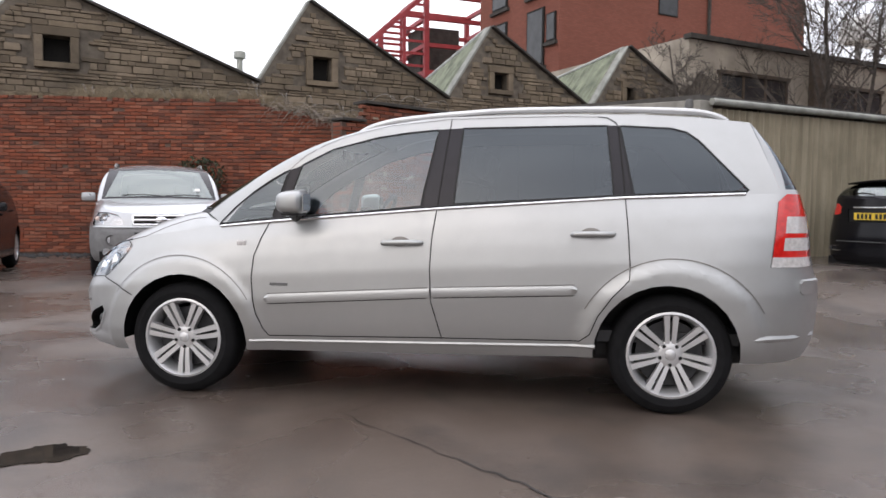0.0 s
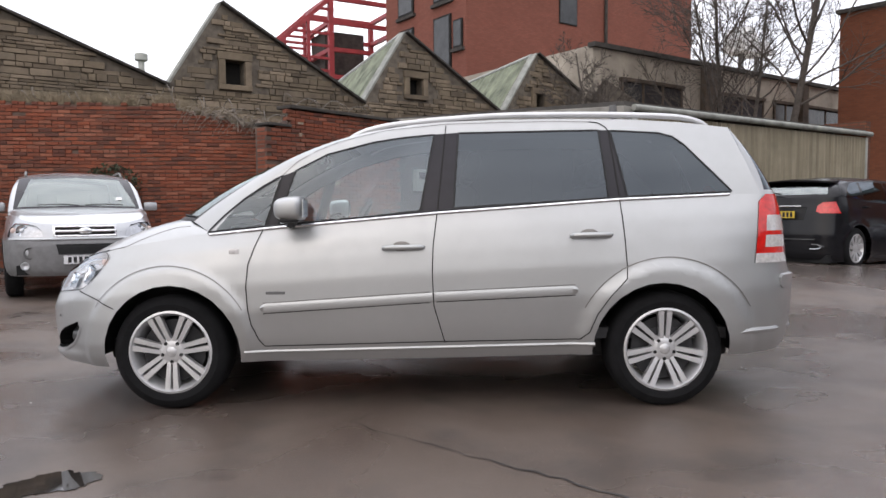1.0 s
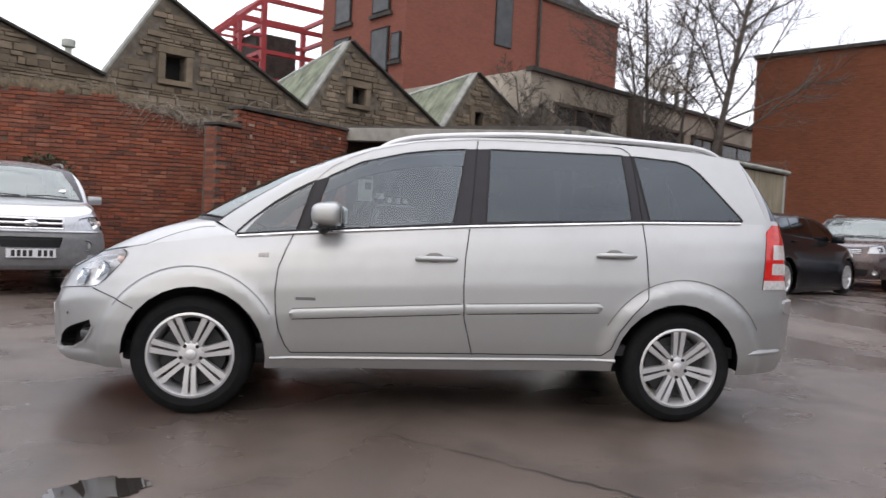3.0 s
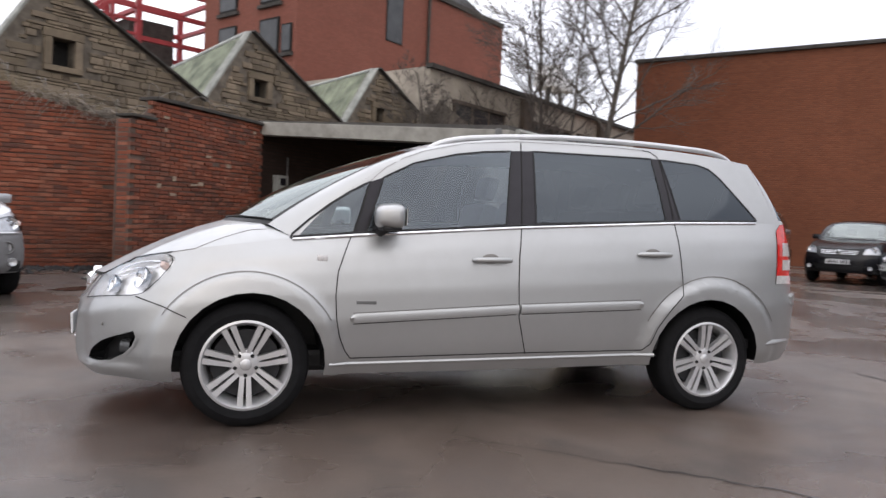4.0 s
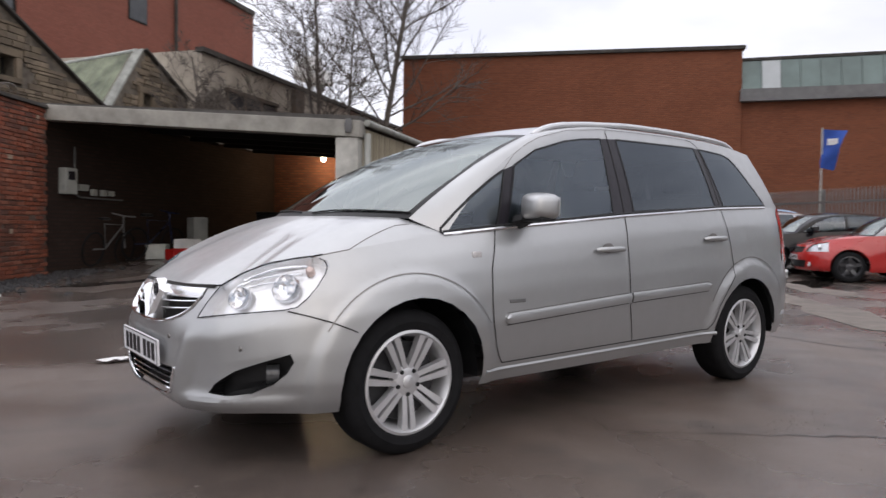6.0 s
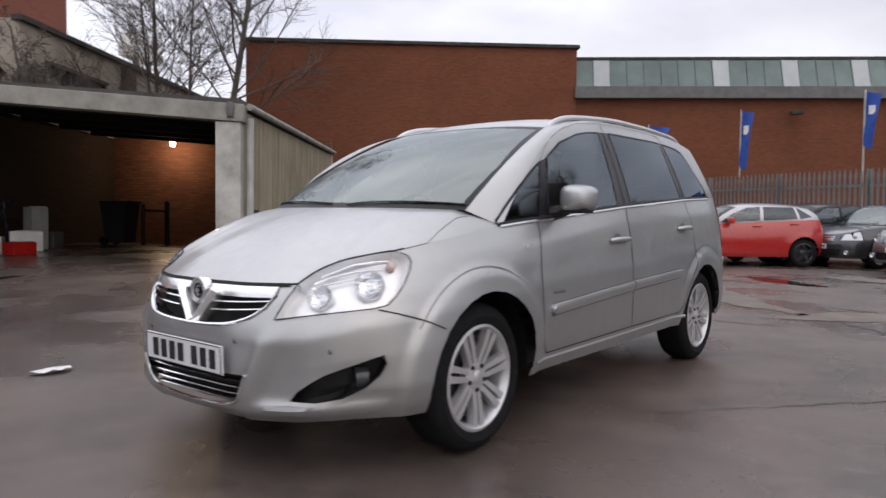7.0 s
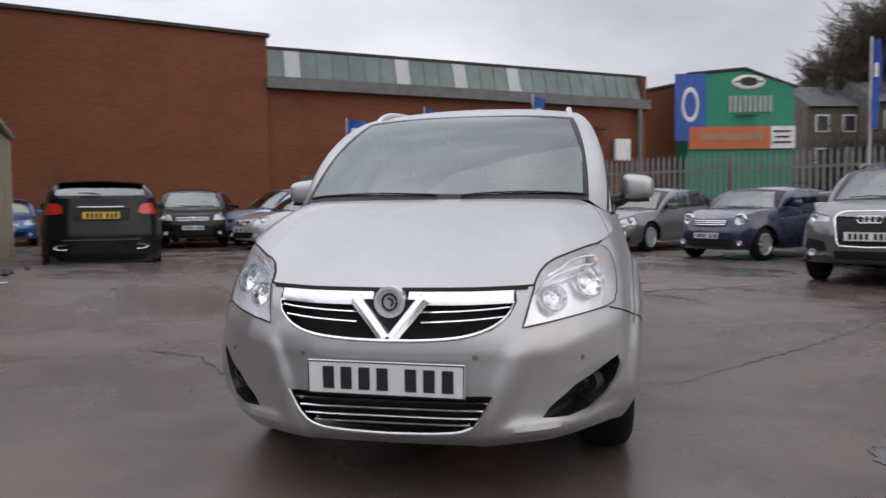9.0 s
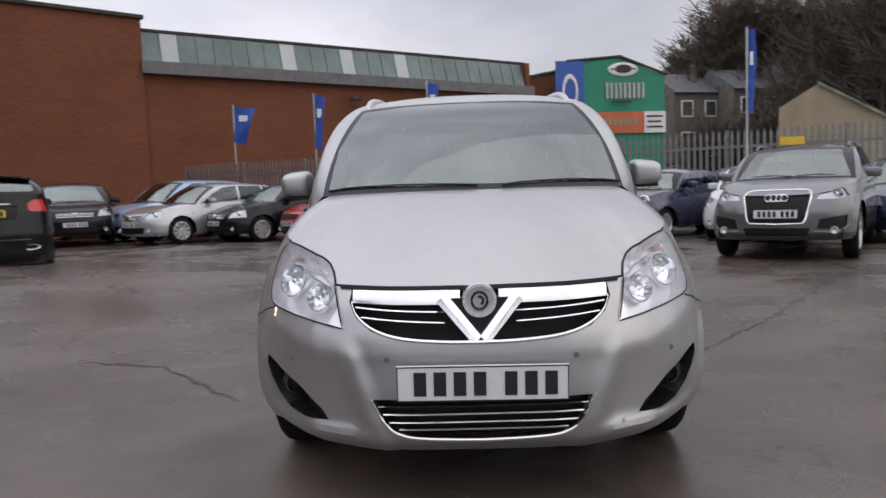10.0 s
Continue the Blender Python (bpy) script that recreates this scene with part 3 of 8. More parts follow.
def _frame_bm(m, face, w, h):
    bm = bmesh.new()
    for s in (-1, 1):
        box(bm, (face * 0.0065, 0, s * (h / 2 - 0.003)), (0.002, w - 0.004, 0.0035), m)
        box(bm, (face * 0.0065, s * (w / 2 - 0.003), 0), (0.002, 0.0035, h - 0.004), m)
    return bm


def ribbon(bvh, pts, axis, wid, lift_by=0.002, step=0.02, sgn=-1):
    """A narrow strip that lies on the skin along an outline seen from the side (axis y), the front (-x) or above (z)."""
    bm = bmesh.new()
    path = []
    for p, q in zip(pts, pts[1:]):
        n = max(1, int(math.dist(p, q) / step))
        path += [(lerp(p[0], q[0], i / n), lerp(p[1], q[1], i / n)) for i in range(n)]
    path.append(pts[-1])
    prev = None
    for i, p in enumerate(path):
        if axis == "y":
            o, d = Vector((p[0], sgn * 3, p[1])), Vector((0, -sgn, 0))
        elif axis == "x":
            o, d = Vector((sgn * 5, p[0], p[1])), Vector((-sgn, 0, 0))
        else:
            o, d = Vector((p[0], p[1], 4)), Vector((0, 0, -1))
        hit, n, _, _ = bvh.ray_cast(o, d)
        if hit is None:
            prev = None
            continue
        if n.dot(d) > 0:
            n = -n
        a, b = path[max(i - 1, 0)], path[min(i + 1, len(path) - 1)]
        t2 = Vector((b[0] - a[0], b[1] - a[1]))
        t = Vector((t2.x, 0, t2.y)) if axis == "y" else Vector((0, t2.x, t2.y)) if axis == "x" else Vector((t2.x, t2.y, 0))
        side = n.cross(t).normalized()
        hit = hit + n * lift_by
        cur = (bm.verts.new(hit - side * wid / 2), bm.verts.new(hit + side * wid / 2))
        if prev:
            bm.faces.new((prev[0], cur[0], cur[1], prev[1]))
        prev = cur
    return bm


def on_skin(bvh, x, z, sgn=-1, axis="y"):
    if axis == "y":
        hit, n, _, _ = bvh.ray_cast(Vector((x, sgn * 3, z)), Vector((0, -sgn, 0)))
    else:
        hit, n, _, _ = bvh.ray_cast(Vector((sgn * 5, x, z)), Vector((-sgn, 0, 0)))
    return hit if hit is not None else Vector((x, sgn * 0.85, z))


def seat(parent, x, y, base, back=0.62, mat=None):
    s = new("seat")
    s.parent = parent
    s.matrix_basis = Matrix.Translation((x, y, base))
    mat = mat or GREYIN
    part("cushion", boxed((0, 0, 0.12), (0.5, 0.5, 0.16), None, 0.05), mat, s, smooth=True)
    m = Matrix.Translation((0.24, 0, 0.2)) @ Matrix.Rotation(radians(15), 4, "Y")
    part("backrest", boxed((0, 0, back / 2), (0.14, 0.48, back), m, 0.05), mat, s, smooth=True)
    part("headrest", boxed((0, 0, back + 0.12), (0.09, 0.27, 0.17), m, 0.04), mat, s, smooth=True)


FSIDE = [0.066, 0.042, 0.025, 0.004, 0.008, 0.024, 0.044, 0.074]
def hero_front(x, y, z):
    """The bumper's middle panel and its cheeks lie a little back from the ridges between them."""
    if x > -1.75:
        return 0.0
    ridge = lerp(0.315, 0.41, (z - 0.28) / 0.28)
    mid = 0.018 * smooth01((ridge + 0.01 - y) / 0.05) * smooth01((0.60 - z) / 0.10)
    cheek = 0.03 * smooth01((y - ridge - 0.01) / 0.075) * smooth01((0.79 - y) / 0.10) * smooth01((0.60 - z) / 0.2) * smooth01((z - 0.27) / 0.06)
    return mid + cheek


HERO = dict(
    sculpt=hero_front,
    plan=[
        # x, y, shoulder z, bottom z, insets from the bottom to the shoulder
        (-2.245, 0.00, 0.735, 0.215, 0.07, 0.025, 0.008, 0.0, 0.002, 0.035, 0.06, 0.105),
        (-2.235, 0.28, 0.737, 0.217, 0.07, 0.025, 0.008, 0.0, 0.002, 0.035, 0.06, 0.105),
        (-2.155, 0.50, 0.739, 0.225, 0.065, 0.02, 0.005, 0.0, 0.006, 0.038, 0.065, 0.10),
        (-2.090, 0.595, 0.768, 0.23, 0.062, 0.02, 0.003, 0.0, 0.012, 0.046, 0.082, 0.118),
        (-1.990, 0.685, 0.822, 0.235, 0.06, 0.02, 0.002, 0.0, 0.018, 0.055, 0.095, 0.142),
        (-1.800, 0.79, 0.862, 0.235, 0.05, 0.02, 0.002, 0.0, 0.012, 0.04, 0.08, 0.125),
        (-1.550, 0.84, 0.905, 0.240, 0.05, 0.02, 0.006, 0.0, 0.008, 0.03, 0.062, 0.105),
        (-1.200, 0.855, 0.952, 0.255, *FSIDE[:6], 0.052, 0.108),
        (-0.800, 0.858, 0.985, 0.265, *FSIDE[:6], 0.047, 0.088),
        (0.000, 0.862, 1.052, 0.275, *FSIDE),
        (0.800, 0.862, 1.108, 0.290, *FSIDE[:6], 0.048, 0.082),
        (1.350, 0.855, 1.138, 0.300, *FSIDE[:5], 0.03, 0.056, 0.10),
        (1.750, 0.835, 1.158, 0.290, 0.05, 0.02, 0.006, 0.0, 0.012, 0.032, 0.062, 0.11),
        (2.000, 0.760, 1.160, 0.300, 0.05, 0.02, 0.006, 0.0, 0.022, 0.032, 0.05, 0.078),
        (2.130, 0.600, 1.157, 0.330, 0.05, 0.02, 0.006, 0.0, 0.045, 0.055, 0.072, 0.108),
        (2.185, 0.350, 1.152, 0.350, 0.05, 0.02, 0.006, 0.0, 0.05, 0.062, 0.082, 0.125),
        (2.200, 0.000, 1.150, 0.350, 0.05, 0.02, 0.006, 0.0, 0.05, 0.062, 0.082, 0.125),
    ],
    hubs=(-1.3515, 1.3515), hub_z=0.317, flare=0.02, flare_r=0.497, flare_w=0.05,
    xA=-1.13, xR=1.90,
    cowl=[(-1.50, 0.0, 1.036), (-1.46, 0.3, 1.036), (-1.38, 0.5, 1.034), (-1.26, 0.648, 1.029)],
    bonnet_bulge=0.028,
    roof_f=(-0.47, -0.45), roof_r=(1.82, 1.77),
    roof_w=[(-0.46, 0.568), (-0.2, 0.572), (0.2, 0.578), (0.8, 0.582), (1.3, 0.578), (1.75, 0.562)],
    roof_zc=[(-0.47, 1.510), (-0.3, 1.560), (-0.1, 1.596), (0.1, 1.616), (0.4, 1.632), (0.8, 1.638), (1.2, 1.630), (1.6, 1.602), (1.82, 1.575)],
    roof_ze=[(-0.45, 1.486), (-0.3, 1.523), (-0.18, 1.548), (0.0, 1.571), (0.14, 1.583), (0.45, 1.591), (0.78, 1.594), (1.2, 1.588), (1.5, 1.572), (1.77, 1.542)],
    top_A=-0.10,
    side_map=[(-1.13, -0.10), (-0.8, 0.0), (-0.4, 0.12), (0.0, 0.3), (0.5, 0.62), (1.0, 1.0), (1.4, 1.33), (1.7, 1.61), (1.90, 1.77)],
    b_screen=(-0.028, 0.0, 0.042), b_edge=(-0.020, 0.02, 0.030), b_A=(-0.06, 0.030, 0.095), b_side=(0.0, 0.012, 0.0), b_rear=(0.014, 0.0, 0.012),
)
SIDE_GLASS = dict(
    quarter=[(-1.15, 0.962), (-0.83, 0.993), (-0.742, 1.278), (-0.84, 1.222), (-0.95, 1.149), (-1.06, 1.06), (-1.14, 0.985)],
    front=[(-0.765, 1.001), (0.021, 1.080), (0.096, 1.508), (-0.08, 1.490), (-0.244, 1.463), (-0.495, 1.395), (-0.668, 1.305)],
    rear=[(0.201, 1.094), (1.047, 1.143), (1.018, 1.526), (0.233, 1.516)],
    back=[(1.15, 1.151), (1.715, 1.166), (1.732, 1.178), (1.59, 1.332), (1.49, 1.444), (1.431, 1.488), (1.352, 1.509), (1.084, 1.524)],
)
SIDE_BLACK = [
    [(-0.83, 0.99), (-0.765, 0.998), (-0.668, 1.305), (-0.742, 1.278)],
    [(0.021, 1.075), (0.201, 1.09), (0.233, 1.518), (0.096, 1.510)],
    [(1.047, 1.138), (1.15, 1.146), (1.084, 1.526), (1.018, 1.528)],
]


# outline of a headlamp from the front
LAMP = [(0.431, 0.607), (0.57, 0.628), (0.70, 0.648), (0.732, 0.66), (0.743, 0.70), (0.743, 0.74), (0.735, 0.794), (0.725, 0.825), (0.71, 0.846), (0.69, 0.859), (0.665, 0.862), (0.629, 0.853), (0.576, 0.836), (0.53, 0.819), (0.50, 0.801), (0.48, 0.778), (0.47, 0.756), (0.463, 0.734), (0.447, 0.67)]


def arc(cx, cz, r, a0=0, a1=360, n=28):
    return [(cx + r * math.cos(radians(a0 + (a1 - a0) * i / n)), cz + r * math.sin(radians(a0 + (a1 - a0) * i / n))) for i in range(n if a1 - a0 == 360 else n + 1)]


def hero_car():
    car = thing("people_carrier", "silver seven-seat people carrier parked on wet asphalt, chrome grille", "car")
    bm = car_shell(HERO, 14, 30)
    fs = lambda *idx: [f for f in bm.faces if f.material_index in idx]
    def mark(faces, k):
        for f in faces:
            f.material_index = k
    from_front = lambda faces, lim: [f for f in faces if f.calc_center_median().x < lim]
    # wheel openings
    for hx in HERO["hubs"]:
        bmesh.ops.delete(bm, geom=cut(bm, fs(0), arc(hx + (0.02 if hx < 0 else -0.03), 0.317, 0.372), "xz"), context="FACES")
    # lamps, grilles and fog recesses
    mark(cut(bm, from_front(fs(0, 1), -1.62), LAMP, "yz"), 10)
    upper = [(-0.1, 0.732), (0.405, 0.732), (0.413, 0.69), (0.39, 0.645), (0.34, 0.606), (0.25, 0.58), (0.12, 0.568), (-0.1, 0.566)]
    mark(cut(bm, from_front(fs(0), -1.9), upper, "yz"), 11)
    lower = [(-0.1, 0.397), (0.348, 0.397), (0.30, 0.315), (0.26, 0.283), (0.19, 0.268), (-0.1, 0.258)]
    mark(cut(bm, from_front(fs(0), -1.9), lower, "yz"), 12)
    fog = [(0.495, 0.312), (0.52, 0.348), (0.60, 0.41), (0.745, 0.482), (0.752, 0.45), (0.735, 0.405), (0.70, 0.36), (0.645, 0.322), (0.58, 0.308)]
    mark(cut(bm, from_front(fs(0), -1.7), fog, "yz"), 13)
    # tail lamp with its clear bands
    tail = [(1.828, 0.787), (2.2, 0.787), (2.2, 1.2), (1.93, 1.168), (1.875, 1.118), (1.858, 1.0)]
    t_all = cut(bm, [f for f in fs(0) if f.calc_center_median().x > 1.7 and f.calc_center_median().y > 0.5], tail, "xz")
    mark(t_all, 14)
    for band in ([(1.6, 0.78), (2.3, 0.78), (2.3, 0.838), (1.6, 0.838)], [(1.893, 0.872), (2.3, 0.872), (2.3, 0.937), (1.90, 0.937)], [(1.905, 0.96), (2.3, 0.96), (2.3, 1.045), (1.915, 1.045)]):
        mark(cut(bm, fs(14), band, "xz"), 15)
    # side glass and black pillars
    for k, key in enumerate(("quarter", "front", "rear", "back")):
        mark(cut(bm, fs(3, 4), SIDE_GLASS[key], "xz"), 20 + k)
    for k, poly in zip((24, 28, 29), SIDE_BLACK):
        mark(cut(bm, fs(3), poly, "xz"), k)
    # wings, outside the bonnet's shut line
    mark(cut(bm, fs(1), [(-1.74, 0.656), (-1.5, 0.664), (-1.26, 0.652), (-1.0, 0.60), (-1.0, 0.95), (-1.74, 0.95)], "xy"), 34)
    # windscreen: glass within a dark border
    scr = fs(2)
    mark(scr, 25)
    mark(cut(bm, fs(25), [(-0.1, 1.062), (0.622, 1.052), (0.618, 1.25), (0.55, 1.470), (0.3, 1.492), (-0.1, 1.500)], "yz"), 26)
    # rear screen
    mark(cut(bm, fs(4), [(-0.1, 1.17), (0.70, 1.185), (0.568, 1.50), (0.5, 1.53), (-0.1, 1.55)], "yz"), 27)
    # doors
    mark(cut(bm, fs(0), [(-0.835, 0.35), (0.1, 0.385), (0.092, 0.75), (0.112, 1.09), (-0.84, 1.02), (-0.915, 0.8), (-0.922, 0.68), (-0.9, 0.47)], "xz"), 30)
    mark(cut(bm, fs(0), [(0.1, 0.385), (0.88, 0.40), (1.125, 0.72), (1.125, 0.94), (1.095, 1.16), (0.112, 1.09), (0.092, 0.75)], "xz"), 31)
    # front and rear bumpers
    mark(cut(bm, from_front(fs(0), -1.5), [(-2.4, 0.1), (-1.4, 0.1), (-1.64, 0.61), (-1.87, 0.69), (-2.4, 0.58)], "xz"), 32)
    mark(cut(bm, [f for f in fs(0) if f.calc_center_median().x > 1.5], [(1.6, 0.1), (2.4, 0.1), (2.4, 0.745), (1.86, 0.745), (1.7, 0.6)], "xz"), 33)
    skin = lift(bm, 0, both=True)
    whole = bmesh.new()
    for f in bm.faces:
        for sgn in (1, -1):
            whole.faces.new([whole.verts.new((v.co.x, sgn * v.co.y, v.co.z)) for v in f.verts])
    from mathutils.bvhtree import BVHTree
    whole.normal_update()
    bvh = BVHTree.FromBMesh(whole)
    whole.free()
    def both_sides(name, k, mat, label="", push=0.0):
        out = []
        for flip in (False, True):
            b = lift(bm, k, flip=flip, push=push)
            if len(b.faces):
                out.append(part(name, b, mat, car, label, True))
        return out
    # the line where the bonnet meets wings and lamps
    seam_pts = sorted({tuple(v.co) for e in bm.edges if len(e.link_faces) == 2 and sum(f.material_index == 1 for f in e.link_faces) == 1 for v in e.verts if v.co.y > 0.43 and v.co.x < -1.255})
    seam_pts = [Vector(p) for p in seam_pts]
    body = part("body", skin, SILVER, car, smooth=True)
    part("bonnet", lift(bm, 1, both=True), SILVER, car, smooth=True)
    part("roof", lift(bm, 5, both=True), SILVER, car, smooth=True)
    fill = bmesh.new()
    for k in (3, 6):
        t = lift(bm, k, both=True)
        join(fill, t)
    part("window_surround", fill, SILVER, car, smooth=True)
    part("tailgate", lift(bm, 4, both=True), SILVER, car, smooth=True)
    both_sides("front_wing", 34, SILVER)
    both_sides("front_door", 30, SILVER)
    both_sides("rear_door", 31, SILVER)
    part("front_bumper", lift(bm, 32, both=True), SILVER, car, smooth=True)
    part("rear_bumper", lift(bm, 33, both=True), SILVER, car, smooth=True)
    both_sides("quarter_window", 20, GLASS)
    both_sides("front_window", 21, GLASS)
    both_sides("rear_window", 22, PRIV, "dark privacy glass")
    both_sides("rear_quarter_window", 23, PRIV, "dark privacy glass")
    for k in (24, 28, 29):
        both_sides("window_pillar", k, GLOSSB, "gloss black pillar")
    part("windscreen_border", lift(bm, 25, both=True), BLACKP, car, smooth=True)
    part("windscreen", lift(bm, 26, both=True), SCREEN, car, smooth=True)
    part("rear_screen", lift(bm, 27, both=True), PRIV, car, smooth=True)
    both_sides("tail_lamp", 14, REDLENS, "red tail lamp", 0.004)
    both_sides("tail_lamp_band", 15, WHITELENS, "clear band in the tail lamp", 0.005)
    lamps = both_sides("headlamp", 10, LENS, "clear headlamp with two round reflectors", 0.003)
    # behind the lamp lenses
    for sgn, lamp in zip((1, -1), lamps):
        part("lamp_housing", tray(bm, 10, sgn < 0, -0.058), REFLECTOR, lamp, smooth=True)
        def behind(yy, zz, depth):
            """A place under the lens, and the lens's outward direction there."""
            p0 = on_skin(bvh, sgn * yy, zz, -1, "x")
            n = (on_skin(bvh, sgn * yy + 0.012, zz, -1, "x") - p0).cross(on_skin(bvh, sgn * yy, zz + 0.012, -1, "x") - p0).normalized()
            n = -n if n.x > 0 else n
            return p0 - n * depth, n
        for (yy, zz, r) in ((0.660, 0.745, 0.056), (0.540, 0.702, 0.046)):
            c, n = behind(yy, zz, 0.018)
            a = (n * 0.62 + Vector((-0.38, 0, 0))).normalized()
            m = Matrix.Translation(c) @ a.to_track_quat("-X", "Z").to_matrix().to_4x4()
            b = bmesh.new()
            lathe(b, [(0.010, 0.034), (r * 0.4, 0.031), (r * 0.7, 0.021), (r * 0.9, 0.006), (r * 0.94, 0.0)], 14, "x", m)
            part("lamp_reflector", b, BOWL, lamp, "faceted bright reflector")
            b = bmesh.new()
            lathe(b, [(r * 0.94, 0.0), (r * 0.97, -0.004), (r, -0.002), (r + 0.003, 0.006), (r + 0.003, 0.03)], 28, "x", m)
            part("reflector_ring", b, CHROME, lamp, smooth=True)
            b = bmesh.new()
            lathe(b, [(0.0, 0.004), (r * 0.16, 0.006), (r * 0.24, 0.014), (r * 0.26, 0.034)], 16, "x", m)
            part("lamp_bulb", b, CHROME, lamp, smooth=True)
        # stepped chrome brows over the reflectors
        for dz, dp, w in ((0.0, 0.020, 0.0055), (-0.026, 0.030, 0.0045), (-0.05, 0.036, 0.004)):
            pts = [behind(y, z + dz, dp)[0] for y, z in ((0.508, 0.778), (0.545, 0.803), (0.59, 0.82), (0.635, 0.830), (0.675, 0.832))]
            part("lamp_brow", tubed(pts, w, 8), SATINCHROME, lamp, smooth=True)
        c, n = behind(0.686, 0.822, 0.024)
        b = bmesh.new()
        lathe(b, [(0.0, -0.006), (0.012, -0.003), (0.019, 0.006), (0.020, 0.03)], 16, "x", Matrix.Translation(c) @ n.to_track_quat("-X", "Z").to_matrix().to_4x4())
        part("indicator", b, AMBER, lamp, "pale amber indicator", True)
        edge = [(sgn * y, z) for y, z in ((0.466, 0.737), (0.449, 0.67), (0.433, 0.609), (0.57, 0.631), (0.70, 0.651), (0.73, 0.663), (0.741, 0.70), (0.741, 0.74), (0.733, 0.793), (0.722, 0.823), (0.707, 0.844), (0.69, 0.855))]
        part("lamp_gasket", ribbon(bvh, edge, "x", 0.006, 0.004), BLACKP, lamp)
    # grille
    gr = new("grille")
    gr.parent = car
    b = lift(bm, 11, both=True)
    for v in b.verts:
        v.co.x += 0.06
    part("grille_backing", b, VOID, gr, smooth=True)
    def strip_x(pts, h, d, mat, name, parent, fwd=0.012, tilt=0.0):
        b = bmesh.new()
        prev = None
        for y, z in pts:
            hit = on_skin(bvh, y, min(max(z, 0.30), 0.722), -1, "x")
            x = hit.x - fwd
            cur = [b.verts.new((x + dx, y, z + dz)) for dx, dz in ((0, -h / 2), (-0.004 + tilt * 0.4, 0), (tilt, h / 2), (d + tilt, h / 2), (d, -h / 2))]
            if prev:
                for k in range(5):
                    b.faces.new((prev[k], cur[k], cur[(k + 1) % 5], prev[(k + 1) % 5]))
            prev = cur
        return part(name, b, mat, parent, smooth=True)
    ys = lambda a, c, n=16: [lerp(a, c, i / n) for i in range(n + 1)]
    for sgn in (1, -1):
        strip_x([(sgn * y, 0.703 + 0.006 * (y / 0.4) ** 2) for y in ys(0.06, 0.402)], 0.044, 0.03, SATINCHROME, "chrome_bar", gr, 0.010, 0.022)
        for z0, y1 in ((0.662, 0.392), (0.635, 0.372)):
            strip_x([(sgn * y, z0 + 0.012 * (y / 0.4) ** 2 - (0.012 if z0 < 0.65 else 0.006) * (1 - y / 0.4)) for y in ys(0.11, y1)], 0.0065, 0.02, CHROME, "grille_slat", gr, -0.006)
        edge = [(0.0, 0.571), (0.12, 0.574), (0.25, 0.587), (0.335, 0.613), (0.385, 0.65), (0.405, 0.69)]
        strip_x([(sgn * y, z) for y, z in spline([(*p,) for p in edge], 5)], 0.011, 0.03, CHROME, "grille_rim", gr, 0.006)
        # the V in the middle
        b = bmesh.new()
        for (y0, z0), (y1, z1) in (((0.118, 0.705), (0.012, 0.575)),):
            dv = Vector((0, y1 - y0, z1 - z0)).normalized()
            sd = Vector((0, -dv.z, dv.y))
            q = []
            for (yy, zz), hw in (((y0, z0), 0.020), ((y1, z1), 0.017)):
                x = -2.186 - (0.024 if zz < 0.6 else 0.0)
                c = Vector((x, yy, zz))
                q.append([b.verts.new(Vector((p.x, sgn * p.y, p.z))) for p in (c - sd * hw, c + Vector((-0.016, 0, 0)), c + sd * hw, c + sd * hw + Vector((0.05, 0, 0)), c - sd * hw + Vector((0.05, 0, 0)))])
            for k in range(5):
                b.faces.new((q[0][k], q[1][k], q[1][(k + 1) % 5], q[0][(k + 1) % 5]))
            b.faces.new(q[0])
            b.faces.new(q[1][::-1])
        part("chrome_v", b, SATINCHROME, gr)
    b = bmesh.new()
    prism(b, [(-0.1, 0.70), (0.1, 0.70), (0.012, 0.585), (-0.012, 0.585)], -2.178, -2.14, None, "x")
    part("v_infill", b, BLACKP, gr)
    m = Matrix.Translation((-2.176, 0, 0.692))
    b = bmesh.new()
    lathe(b, [(0.0, -0.004), (0.042, -0.003), (0.046, 0.006), (0.046, 0.05)], 32, "x", m)
    emb = part("round_emblem", b, LAMPIN, gr, "round chrome emblem", True)
    b = bmesh.new()
    lathe(b, [(0.041, 0.0), (0.043, -0.010), (0.052, -0.010), (0.054, 0.0), (0.054, 0.03)], 32, "x", m)
    part("emblem_ring", b, SATINCHROME, emb, smooth=True)
    for a0, a1, rr_ in ((20, 200, 0.027), (200, 380, 0.027), (60, 250, 0.012)):
        part("emblem_mark", tubed([m @ Vector((-0.006, rr_ * math.cos(radians(a)) * 0.9, rr_ * math.sin(radians(a)))) for a in np.linspace(a0, a1, 12)], 0.0045, 6), GLOSSB, emb, smooth=True)
    # bonnet's dark gap over the grille
    part("bonnet_gap", ribbon(bvh, [(-0.445, 0.734), (-0.28, 0.730), (0.0, 0.727), (0.28, 0.730), (0.445, 0.734)], "x", 0.016, 0.004), VOID, car)
    # lower grille
    lg = new("lower_grille")
    lg.parent = car
    b = lift(bm, 12, both=True)
    for v in b.verts:
        v.co.x += 0.06
    part("grille_backing", b, VOID, lg, smooth=True)
    for z0, y1 in ((0.372, 0.325), (0.346, 0.31), (0.32, 0.292), (0.296, 0.262)):
        strip_x([(y, z0) for y in ys(-y1, y1, 24)], 0.007, 0.02, CHROME, "grille_slat", lg, -0.008)
